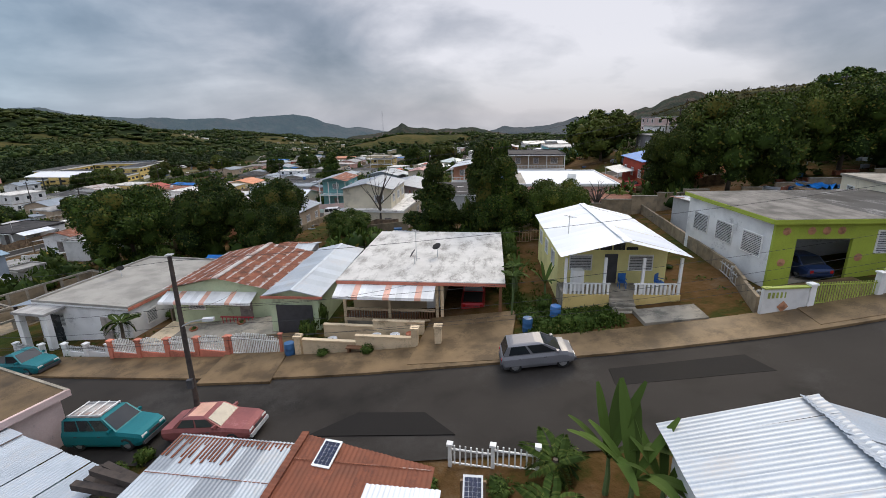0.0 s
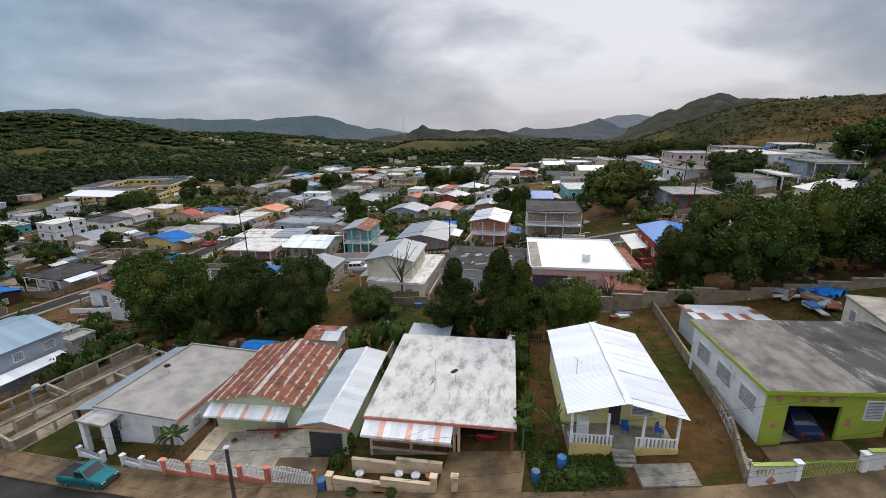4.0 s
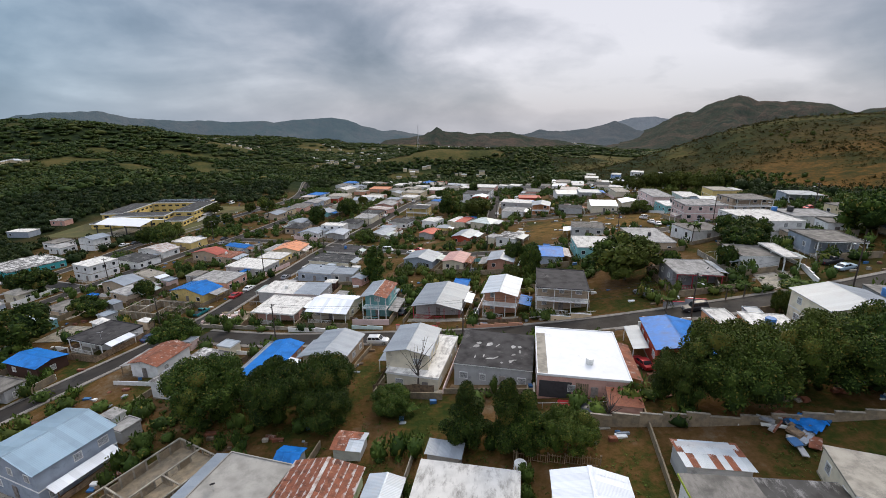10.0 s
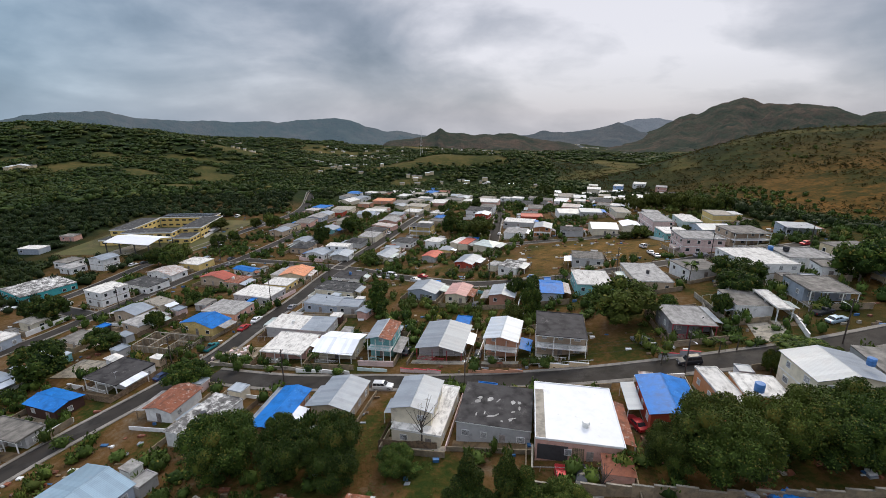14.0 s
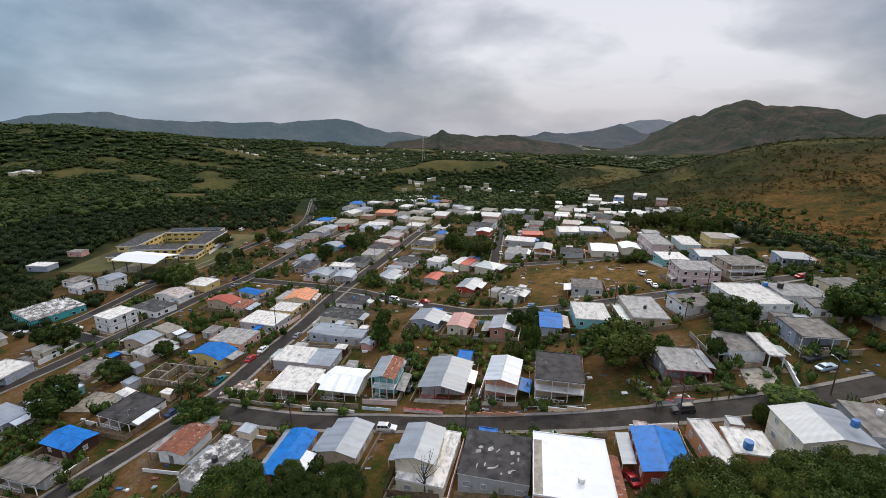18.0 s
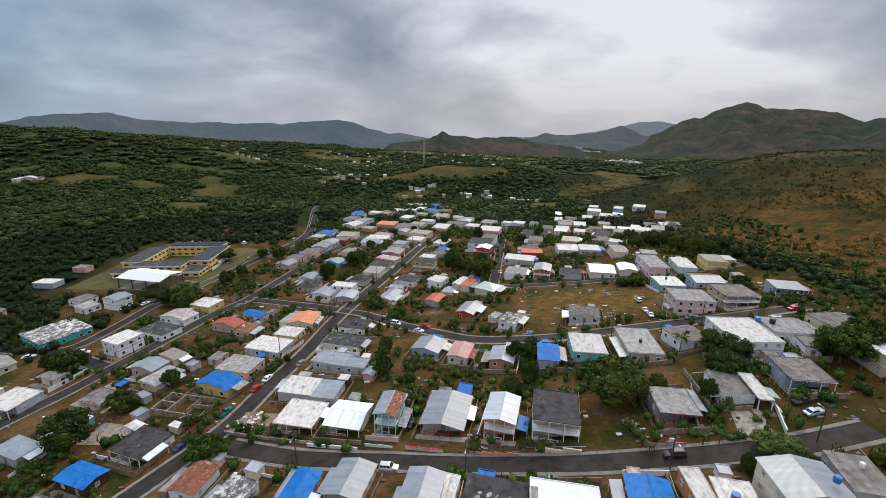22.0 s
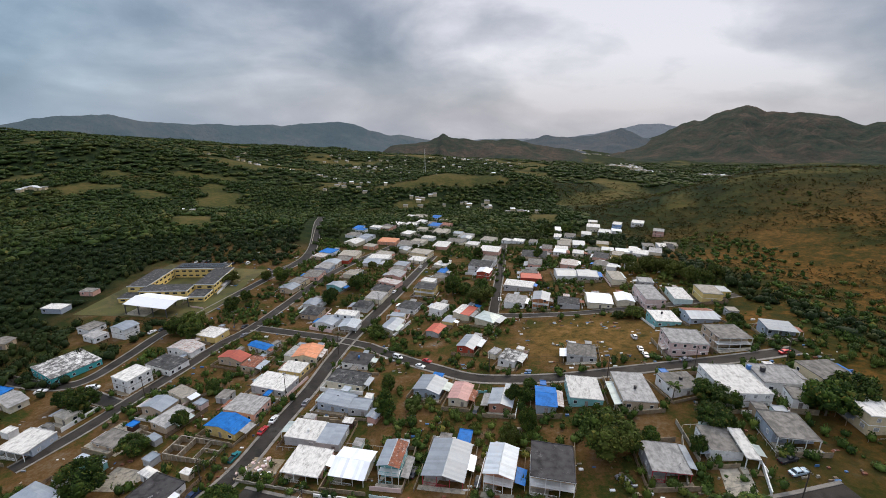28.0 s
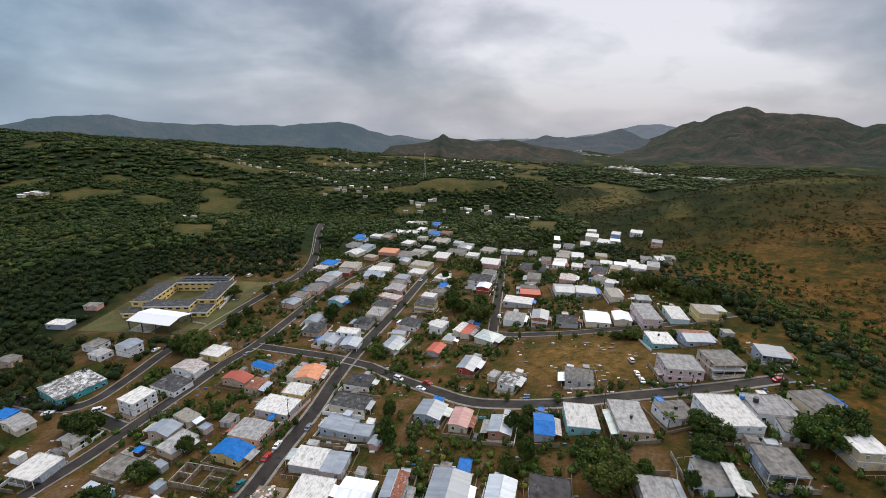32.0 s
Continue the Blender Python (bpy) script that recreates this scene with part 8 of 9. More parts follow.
def utility_pole(x, y, turn, tall, label, lean=(0.0, 0.0), lamp=True, crossarm=True, thick=0.15):
    ob = root("utility_pole", x, y, land(x, y), turn, label, "utility pole", "utility poles")
    put("shaft", mesh_of("shaft", *tube([(0, 0, -0.6), (lean[0] * 0.5, lean[1] * 0.5, tall * 0.5), (lean[0], lean[1], tall)], [thick, thick * 0.85, thick * 0.66], 9), "pole_wood"), ob)
    if crossarm:
        arm = boxes_part("crossarm", [(-0.05, -0.85, tall - 0.55, 0.05, 0.85, tall - 0.43)], "pole_wood", ob, (lean[0] + 0.12, lean[1], 0))
        for k in (-0.75, -0.3, 0.3, 0.75):
            boxes_part("insulator", [(-0.04, k - 0.04, tall - 0.43, 0.04, k + 0.04, tall - 0.28)], "louvre", arm)
    if lamp:
        arm = put("lamp_arm", mesh_of("lamp_arm", *tube([(0, 0, tall - 1.9), (0, -0.7, tall - 1.55), (0, -1.5, tall - 1.45)], 0.035), "louvre"), ob, (lean[0] * 0.8, lean[1] * 0.8, 0))
        boxes_part("lamp_head", [(-0.11, -1.95, tall - 1.52, 0.11, -1.4, tall - 1.40)], "trim_white", arm)
    return ob


def cable(a, b, sag, label, radius=0.010):
    pts = []
    for k in range(13):
        s = k / 12
        pts.append(tuple(Vector(a).lerp(Vector(b), s) - Vector((0, 0, 4 * sag * s * (1 - s)))))
    tagged(new("overhead_cable", mesh_of("overhead_cable", *tube(pts, radius, 4), "cable")), label, "cable", "overhead cables")


zp = land(-10.35, 19.8)
tall = 7.1 - zp
near_pole = utility_pole(-10.35, 19.8, 0, tall, "dark leaning wooden pole with a small street light", (-0.45, 1.0), False, False, 0.14)
lamp_arm = put("lamp_arm", mesh_of("lamp_arm", *tube([(0, 0, 0), (0.5, -0.1, 0.25), (1.25, -0.2, 0.42)], 0.035), "louvre"), near_pole, (-0.28, 0.55, tall * 0.62))
boxes_part("lamp_head", [(1.1, -0.32, 0.32, 1.6, -0.1, 0.46)], "louvre", lamp_arm)
boxes_part("meter_box", [(-0.13, -0.3, tall * 0.30, 0.13, -0.13, tall * 0.30 + 0.45)], "trim_dark", near_pole)
boxes_part("pole_cap", [(-0.6, 0.86, tall, -0.3, 1.14, tall + 0.05)], "louvre", near_pole)
for frac, sag in ((0.97, 0.6), (0.72, 0.9), (0.62, 1.0), (0.55, 1.2), (0.52, 0.8)):
    p = (-10.35 - 0.45 * frac, 19.8 + frac, zp + tall * frac)
    cable(p, (-44, 34.5, land(-44, 34.5) + 8.5 * frac), sag, "black cable strung along the front street")
    cable(p, (44, 19.5, land(44, 19.5) + 8.0 * frac - 0.4), sag * 1.6, "black cable strung along the front street")
cable((-10.7, 20.5, zp + tall * 0.7), (-12.8, 34.6, land(-12.8, 34.6) + 2.9), 0.4, "thin service cable to a house")
cable((-10.7, 20.5, zp + tall * 0.72), (1.5, 28.4, land(1.5, 28.4) + 3.0), 0.5, "thin service cable to a house")
utility_pole(-44, 34.5, 20, 8.5, "dark wooden utility pole beside the front street")
utility_pole(44, 19.6, 0, 8.5, "dark wooden utility pole beside the front street")

LINES = [[(-66.7, 99), (-34.7, 86.8), (4.8, 79.3), (45.7, 73.3), (76.8, 76.1)], [(-66.7, 99), (-57.8, 142.3), (-45.9, 175.6), (-36, 232), (-20, 295)], [(17.3, 149), (55.8, 133.5), (84.4, 132.6), (114.2, 131.8)], [(-109.7, 142.4), (-104.5, 205), (-92, 243)], [(30, 220), (36.5, 262), (47, 325)]]
stood = set()
for line in LINES:
    for i, (px, py) in enumerate(line):
        if (px, py) not in stood:
            stood.add((px, py))
            qx, qy = line[i + 1] if i + 1 < len(line) else line[i - 1]
            utility_pole(px, py, math.degrees(math.atan2(qy - py, qx - px)), 9.5, "dark wooden utility pole with a crossarm and lamp")
    for (px, py), (qx, qy) in zip(line, line[1:]):
        for off, dz in ((-0.6, 9.15), (0.6, 9.15), (0.0, 7.4)):
            n = Vector((qy - py, px - qx)).normalized() * off
            cable((px + n.x, py + n.y, land(px, py) + dz), (qx + n.x, qy + n.y, land(qx, qy) + dz), 0.9, "black overhead cable between two poles", 0.018)


# ---- trees ----
def foliage(name, dark, pale, warm):
    m = bpy.data.materials.new(name)
    m.use_nodes = True
    t = m.node_tree
    bsdf = t.nodes["Principled BSDF"]
    geo = t.nodes.new("ShaderNodeNewGeometry")
    info = t.nodes.new("ShaderNodeObjectInfo")
    col = ramp(t, geo.outputs["Random Per Island"], [(0.0, dark), (0.55, tuple((a + b) / 2 for a, b in zip(dark, pale))), (0.9, pale), (1.0, warm)])
    n = node(t, "ShaderNodeTexNoise")
    n.inputs["Scale"].default_value, n.inputs["Detail"].default_value = 0.08, 4.0
    join(t, geo, "Position", n, "Vector")
    tone = math_node(t, "MULTIPLY_ADD", n.outputs[0], 1.1)
    tone.node.inputs[2].default_value = 0.45
    col = mix(t, 1.0, col, tone, "MULTIPLY")
    wide = node(t, "ShaderNodeTexNoise")
    wide.inputs["Scale"].default_value, wide.inputs["Detail"].default_value = 0.013, 5.0
    join(t, geo, "Position", wide, "Vector")
    autumn = math_node(t, "MULTIPLY", math_node(t, "SUBTRACT", wide.outputs[0], 0.5, True), 3.2, True)
    col = mix(t, autumn, col, tuple(0.5 * (a + b) for a, b in zip(pale, warm)))
    change = math_node(t, "MULTIPLY_ADD", info.outputs["Random"], 0.5)
    change.node.inputs[2].default_value = 0.75
    col = mix(t, 1.0, col, change, "MULTIPLY")
    t.links.new(col, bsdf.inputs["Base Color"])
    bsdf.inputs["Roughness"].default_value = 0.7
    bsdf.inputs["Specular IOR Level"].default_value = 0.12
    MATS[name] = m


foliage("leaf", (0.012, 0.027, 0.006), (0.062, 0.098, 0.015), (0.16, 0.125, 0.028))
foliage("leaf_light", (0.03, 0.055, 0.010), (0.075, 0.115, 0.022), (0.13, 0.14, 0.035))
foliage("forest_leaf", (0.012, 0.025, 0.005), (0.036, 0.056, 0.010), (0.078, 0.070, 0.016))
# dimmed copy for the near woods: edge darkness and missing haze put into colour
foliage("forest_leaf_dimmed", (0.007, 0.015, 0.004), (0.020, 0.034, 0.007), (0.042, 0.043, 0.010))
foliage("scrub_leaf", (0.028, 0.029, 0.006), (0.066, 0.050, 0.010), (0.100, 0.062, 0.016))
foliage("grass_blade", (0.035, 0.062, 0.010), (0.085, 0.130, 0.020), (0.15, 0.13, 0.035))
surface("bark", (0.10, 0.08, 0.06), 0.9, 0.3, 3.0, bump=0.3)


def fast_mesh(name, verts, tris, material, smooth=False):
    me = bpy.data.meshes.new(name)
    me.vertices.add(len(verts))
    me.vertices.foreach_set("co", np.asarray(verts, np.float32).ravel())
    n = len(tris)
    me.loops.add(3 * n)
    me.loops.foreach_set("vertex_index", np.asarray(tris, np.int32).ravel())
    me.polygons.add(n)
    me.polygons.foreach_set("loop_start", np.arange(0, 3 * n, 3, dtype=np.int32))
    me.polygons.foreach_set("loop_total", np.full(n, 3, np.int32))
    if smooth:
        me.polygons.foreach_set("use_smooth", np.ones(n, bool))
    me.materials.append(MATS[material])
    me.update(calc_edges=True)
    me.validate()
    return me


def ball():
    bm = bmesh.new()
    bmesh.ops.create_icosphere(bm, subdivisions=1, radius=1.0)
    v = np.array([q.co for q in bm.verts])
    f = np.array([[q.index for q in p.verts] for p in bm.faces])
    bm.free()
    return v, f


BALL_V, BALL_F = ball()


def leaf_cloud(rng, lumps, count, size, core=0.8, tall=1.0, cores=99):
    """Leaves standing on the skins of several lumps, round dark cores that close the view through the crown."""
    vs, fs, k = [], [], 0
    areas = np.array([r[0] * r[1] + r[2] * r[0] for _, r in lumps])
    share = (areas / areas.sum() * count).astype(int)
    for number, ((c, r), n) in enumerate(zip(lumps, share)):
        d = rng.normal(size=(n, 3))
        d /= np.linalg.norm(d, axis=1)[:, None]
        d[:, 2] = np.where(d[:, 2] < -0.5, -d[:, 2], d[:, 2])
        p = np.array(c) + d * np.array(r) * rng.uniform(0.8, 1.13, (n, 1))
        a = rng.normal(size=(n, 3)) + d * 0.3
        a /= np.linalg.norm(a, axis=1)[:, None]
        b = np.cross(a, d + rng.normal(size=(n, 3)) * 0.5)
        b /= np.linalg.norm(b, axis=1)[:, None] + 1e-9
        s = size * rng.uniform(0.55, 1.3, (n, 1))
        a, b = a * (1, 1, 1 / tall), b * (1, 1, 1 / tall)
        quad = np.stack([p - a * s, p + b * s * 0.55, p + a * s, p - b * s * 0.55], 1)
        vs.append(quad.reshape(-1, 3))
        base = k + np.arange(n)[:, None] * 4
        fs.append(np.concatenate([base + [0, 1, 2], base + [0, 2, 3]]))
        k += 4 * n
        if core and number < cores:
            wob = BALL_V * (1 + 0.16 * rng.normal(size=(len(BALL_V), 1)))
            vs.append(np.array(c) + wob * np.array(r) * core)
            fs.append(BALL_F + k)
            k += len(BALL_V)
    return np.concatenate(vs), np.concatenate(fs)


def limb(points, radii, sides=7):
    vs, fs = [], []
    for i, (p, r) in enumerate(zip(points, radii)):
        for j in range(sides):
            a = 2 * math.pi * j / sides
            vs.append((p[0] + r * math.cos(a), p[1] + r * math.sin(a), p[2]))
    for i in range(len(points) - 1):
        for j in range(sides):
            a, b = i * sides + j, i * sides + (j + 1) % sides
            fs += [(a, b, b + sides), (a, b + sides, a + sides)]
    return vs, fs


def trunk_mesh(rng, fork=0.32, top=0.75, thick=0.035):
    """A tapered trunk of unit height with limbs that reach into the crown."""
    vs, fs = limb([(0, 0, -0.06), (0.01, 0, 0.1), (0.0, 0.02, fork), (0.02, 0.0, top)], [thick * 1.5, thick * 1.1, thick, thick * 0.35])
    for k in range(5):
        a = 2 * math.pi * (k + rng.uniform(0, 0.6)) / 5
        e = rng.uniform(0.2, 0.3)
        v, f = limb([(0, 0, fork * rng.uniform(0.7, 1.1)), (e * 0.5 * math.cos(a), e * 0.5 * math.sin(a), fork + 0.17), (e * math.cos(a), e * math.sin(a), fork + 0.36)], [thick * 0.6, thick * 0.4, thick * 0.15], 5)
        n = len(vs)
        vs += v
        fs += [tuple(n + q for q in g) for g in f]
    return fast_mesh("trunk", vs, fs, "bark")


TREE_KINDS = {}
for kind, shapes in (("mango", 4), ("slim", 2)):
    for number in range(shapes):
        rng = np.random.default_rng(11 + number + (50 if kind == "slim" else 0))
        lumps = []
        if kind == "mango":
            lumps.append(((0, 0, 0.50), (0.66, 0.66, 0.32)))
            for k in range(38):
                a, e = 2.4 * k + rng.uniform(0, 0.5), math.asin(rng.uniform(-0.75, 0.95))
                rr = 0.76 * math.cos(e) * rng.uniform(0.88, 1.12)
                q = rng.uniform(0.16, 0.29)
                lumps.append(((rr * math.cos(a), rr * math.sin(a), 0.50 + 0.36 * math.sin(e) * rng.uniform(0.85, 1.15)), (q, q, q * 0.55)))
        else:
            for k in range(34):
                z = rng.uniform(0.10, 0.90)
                w = 0.82 * (1 - max(0.0, z - 0.35) / 0.62) * (0.55 + 0.45 * min(1, z / 0.3))
                a, rr = 2.4 * k, w * rng.uniform(0.3, 0.9)
                q = rng.uniform(0.22, 0.36) * (1.15 - 0.5 * z)
                lumps.append(((rr * math.cos(a), rr * math.sin(a), z), (q, q, q * rng.uniform(0.22, 0.36))))
            lumps.append(((0, 0, 0.42), (0.42, 0.42, 0.36)))
        v, f = leaf_cloud(rng, lumps, 25000, 0.027 if kind == "mango" else 0.042, 0.80, 1.8 if kind == "mango" else 3.2)
        lean_v, lean_f = leaf_cloud(rng, lumps, 3600, 0.062 if kind == "mango" else 0.11, 0.8, 1.8 if kind == "mango" else 3.2)
        TREE_KINDS.setdefault(kind, []).append((fast_mesh("crown", v, f, "leaf"), fast_mesh("crown", lean_v, lean_f, "leaf"), trunk_mesh(rng)))

TREES_AT = []


def tree(kind, x, y, radius, height, label=""):
    """A broad-leaved tree: trunk with limbs, and a crown of many leaves over uneven lumps."""
    radius, height = radius * 0.92, height * 0.9
    TREES_AT.append((x, y, radius))
    n = len(TREES_AT)
    full, lean, trunk = TREE_KINDS[kind][n % len(TREE_KINDS[kind])]
    words = label or ("tall narrow dark green tree among the houses" if kind == "slim" else "broad dark green mango tree with a dense crown")
    ob = root("tree", x, y, land(x, y) - 0.1, (n * 67) % 360, words, "tree", "trees of the town")
    c = put("crown", full if y < 72 else lean, ob)
    c.scale = (radius, radius, height)
    t = put("trunk", trunk, ob)
    t.scale = (max(radius, height * 0.4) * 1.0, max(radius, height * 0.4) * 1.0, height)
    return ob


tree("mango", -36.0, 61.0, 6.9, 13.0)
tree("mango", -24.3, 58.5, 5.6, 12.0)
tree("mango", -17.6, 60.5, 5.3, 11.1)
tree("mango", -16.5, 56.0, 4.4, 8.0)
tree("mango", 37.8, 49.5, 7.3, 14.0)
tree("mango", 32.4, 50.5, 4.6, 11.0)
tree("mango", 47.2, 51.2, 6.0, 13.0)
tree("mango", 52.1, 50.0, 7.2, 13.0)
tree("mango", 57.1, 50.0, 6.4, 13.0)
tree("slim", 3.4, 48.4, 3.7, 10.8)
tree("slim", 8.3, 46.4, 3.4, 12.6)
tree("slim", 10.7, 46.0, 3.4, 10.1)
tree("mango", 15.7, 45.1, 3.8, 7.1)
tree("mango", -7.5, 58.0, 3.5, 4.9)
tree("mango", -99.5, 99.6, 6.6, 11.9)
tree("mango", -58.9, 90.8, 5.0, 7.1)
tree("slim", -19.2, 126.6, 4.5, 13.0)
tree("mango", 44.5, 99.4, 8.5, 13.0)
tree("mango", 18.9, 108.1, 3.3, 7.8)
tree("mango", 24.8, 112.5, 3.1, 10.8)
tree("mango", 73.8, 103.0, 5.4, 8.5)
tree("mango", 104.2, 103.6, 7.2, 12.7)
tree("mango", 20.7, 229.5, 8.5, 13.0)
tree("mango", 5.9, 245.5, 5.3, 13.0)
tree("mango", -64.0, 237.1, 5.3, 11.1)
tree("mango", -53.4, 258.9, 5.3, 11.2)
tree("mango", -104.7, 274.1, 5.5, 12.3)
tree("mango", -123.5, 203.1, 7.7, 11.8)
tree("mango", -131.2, 200.0, 5.8, 10.2)
tree("mango", -116.3, 229.0, 4.8, 9.1)
tree("mango", -32.2, 195.5, 4.9, 6.3)
tree("mango", 55.9, 101.2, 2.7, 5.3)
tree("mango", 64.4, 93.9, 2.6, 6.9)
tree("mango", -51.4, 263.8, 5.2, 11.0)
tree("mango", -103.2, 273.7, 4.8, 10.2)
tree("mango", -116.2, 278.8, 4.1, 7.8)
tree("mango", -86.9, 147.0, 2.9, 5.5)
tree("mango", -119.9, 192.8, 5.9, 10.9)
tree("mango", -128.8, 198.9, 4.7, 9.9)
tree("mango", -129.5, 138.0, 6.2, 10.7)
tree("mango", -138.7, 141.8, 4.4, 8.0)
tree("mango", -87.9, 126.8, 3.4, 6.6)
tree("mango", -95.7, 114.7, 4.8, 7.0)
tree("mango", -114.5, 242.6, 3.7, 7.9)
tree("mango", 5.9, 259.7, 4.4, 9.2)
tree("mango", 12.4, 247.3, 4.9, 8.1)
tree("mango", 22.6, 247.6, 4.9, 9.5)
tree("mango", 26.7, 323.2, 4.4, 10.2)
tree("mango", 2.0, 304.5, 3.3, 8.8)
tree("mango", 6.6, 290.7, 4.0, 6.7)
tree("mango", 69.5, 312.0, 3.9, 10.0)
tree("mango", 54.9, 299.1, 4.2, 7.0)
tree("mango", 113.8, 253.6, 5.3, 9.6)
tree("mango", 123.6, 256.7, 6.2, 11.4)
tree("mango", 130.2, 252.5, 6.2, 11.4)
tree("mango", 134.0, 243.1, 6.8, 11.9)
tree("mango", 137.1, 233.4, 5.9, 10.9)
tree("mango", 142.1, 228.2, 5.2, 10.0)
tree("mango", 151.8, 234.4, 5.3, 10.4)
tree("mango", 117.5, 271.5, 4.8, 10.1)
tree("mango", 110.9, 273.4, 4.0, 7.6)
tree("mango", 123.8, 435.2, 7.2, 13.0)
tree("mango", 104.3, 436.7, 8.4, 13.0)
tree("mango", 88.6, 191.2, 4.8, 7.0)
tree("mango", 82.7, 192.9, 3.0, 4.4)
tree("mango", 30.1, 135.4, 2.7, 4.7)
tree("mango", 23.1, 128.7, 3.0, 8.1)
tree("mango", 26.8, 128.0, 3.0, 6.7)
tree("mango", -20.1, 142.9, 2.8, 7.3)
tree("mango", -22.9, 363.0, 2.9, 6.2)
tree("mango", -38.4, 350.3, 3.8, 7.0)
tree("mango", -50.0, 302.9, 3.8, 7.1)
tree("mango", -101.1, 450.7, 4.9, 9.0)
tree("mango", -65.4, 246.4, 3.6, 7.5)
tree("mango", -72.3, 268.6, 3.1, 5.7)
tree("mango", 78.7, 115.1, 5.2, 8.2)
tree("mango", 81.2, 110.6, 4.7, 8.1)
tree("mango", 112.1, 106.4, 6.9, 12.1)
tree("mango", 119.2, 166.8, 4.1, 6.7)
tree("mango", 105.7, 185.9, 3.0, 5.1)
tree("mango", -160.8, 380.2, 4.4, 8.1)
tree("mango", -136.6, 273.9, 5.9, 8.8)
tree("mango", -141.8, 269.1, 5.0, 7.9)
tree("mango", 67.8, 68.6, 4.3, 5.7)
tree("mango", 59.4, 70.3, 1.9, 5.8)
tree("mango", 67.9, 74.3, 5.9, 3.7)
tree("mango", 75.8, 258.2, 3.0, 4.7)
tree("mango", 28.7, 241.9, 2.7, 5.8)
tree("mango", -129.2, 166.7, 2.5, 4.5)
tree("mango", -29.3, 68.4, 3.4, 5.9)
tree("mango", -56.5, 91.3, 3.8, 7.1)

# ---- woods and scrub too many to count ----
def clear_of_roads(x, y, room):
    for line, width in ROADS:
        for q in line[::3]:
            if abs(q.x - x) < 9 + room and abs(q.y - y) < 9 + room and (q.x - x) ** 2 + (q.y - y) ** 2 < (width / 2 + room + 2) ** 2:
                return False
    return True


def clump_kit(rng, leaves, size, bumps, cores):
    kit = []
    for k in range(9):
        lumps = [((0, 0, 0.5), (0.72, 0.72, 0.42))]
        for j in range(4):
            a = rng.uniform(0, 6.28)
            lumps.append(((0.5 * math.cos(a), 0.5 * math.sin(a), rng.uniform(0.4, 0.8)), (rng.uniform(0.35, 0.5), rng.uniform(0.35, 0.5), rng.uniform(0.2, 0.32))))
        kit.append(leaf_cloud(rng, lumps[:bumps], leaves, size, 0.86, 1.0, cores))
    return kit


def woods(name, places, material, label, category, leaves=30, size=0.27, bumps=2, cores=99):
    """Many crowns in one mesh. places: rows of x, y, radius, height."""
    rng = np.random.default_rng(5)
    kit = clump_kit(rng, leaves, size, bumps, cores)
    vs, fs, k = [], [], 0
    for i, (x, y, r, h) in enumerate(places):
        v, f = kit[i % len(kit)]
        a = rng.uniform(0, 6.28)
        c, s = math.cos(a), math.sin(a)
        q = np.empty_like(v)
        q[:, 0] = x + r * (c * v[:, 0] - s * v[:, 1])
        q[:, 1] = y + r * (s * v[:, 0] + c * v[:, 1])
        q[:, 2] = land(x, y) - 0.15 * h + h * v[:, 2]
        vs.append(q)
        fs.append(f + k)
        k += len(v)
    return tagged(new(name, fast_mesh(name, np.concatenate(vs), np.concatenate(fs), material)), label, category, kind="stuff")


HOUSE_SPOTS = []
for ob in scene.objects:
    if ob.parent is None and ob.get("category") in ("house", "shed", "school"):
        HOUSE_SPOTS.append((ob.location.x, ob.location.y))


def clear_of_houses(x, y, room):
    return all((x - a) ** 2 + (y - b) ** 2 > room * room for a, b in HOUSE_SPOTS)


def in_town(x, y):
    if -207 < x < -122 and 214 < y < 312:
        return True
    left = -150 - 0.12 * max(0, 160 - y) if y < 160 else -150 + (y - 160) * 0.19
    right = 150 if y < 120 else 150 - (y - 120) * 0.02
    if y > 225:
        right = 150 - (y - 225) * 0.28
    return left < x < right and y < 395


# ---- where the far houses stand ----
rng = random.Random(31)
walls_far, roofs_far, dark_far = [], [], []
SPOTS = [(-353, 1021, 22, 22, 6, 10), (-280, 1009, 40, 30, 9, 10), (-228, 1293, 70, 40, 16, 11), (88, 1107, 45, 30, 14, 11), (-39, 730, 32, 20, 9, 9), (-194, 845, 70, 50, 5, 9), (-130, 849, 70, 50, 7, 10), (-555, 601, 26, 8, 6, 9), (-318, 549, 10, 5, 2, 9), (60, 700, 40, 20, 10, 9), (120, 640, 30, 25, 8, 9),
         ]
SPOTS += [(123, 1695, 120, 60, 22, 12), (236, 1600, 70, 60, 14, 12), (-293, 2300, 200, 60, 50, 14), (-560, 2250, 200, 60, 40, 14), (-240, 1500, 190, 90, 16, 11), (40, 1400, 160, 90, 16, 11), (-60, 1200, 120, 70, 9, 10), (-560, 1250, 140, 80, 7, 10), (120, 900, 70, 60, 8, 9), (800, 3350, 200, 60, 60, 17), (660, 3300, 180, 60, 50, 17), (984, 3060, 120, 60, 26, 17), (-432, 1049, 40, 20, 6, 10)]
for t_ in range(26):
    s = t_ / 25
    SPOTS.append((676 + 76 * s, 1830 - 640 * s, 40, 18, 9, 12))
FAR_AT, FAR_NEAR = [], {}
for cx, cy, sx, sy, count, size in SPOTS:
    for k in range(count):
        px, py = cx + rng.gauss(0, 0.6) * sx, cy + rng.gauss(0, 0.6) * sy
        FAR_AT.append((px, py, size))
        for i in (-1, 0, 1):
            for j in (-1, 0, 1):
                FAR_NEAR.setdefault((int(px // 40) + i, int(py // 40) + j), []).append((px, py))

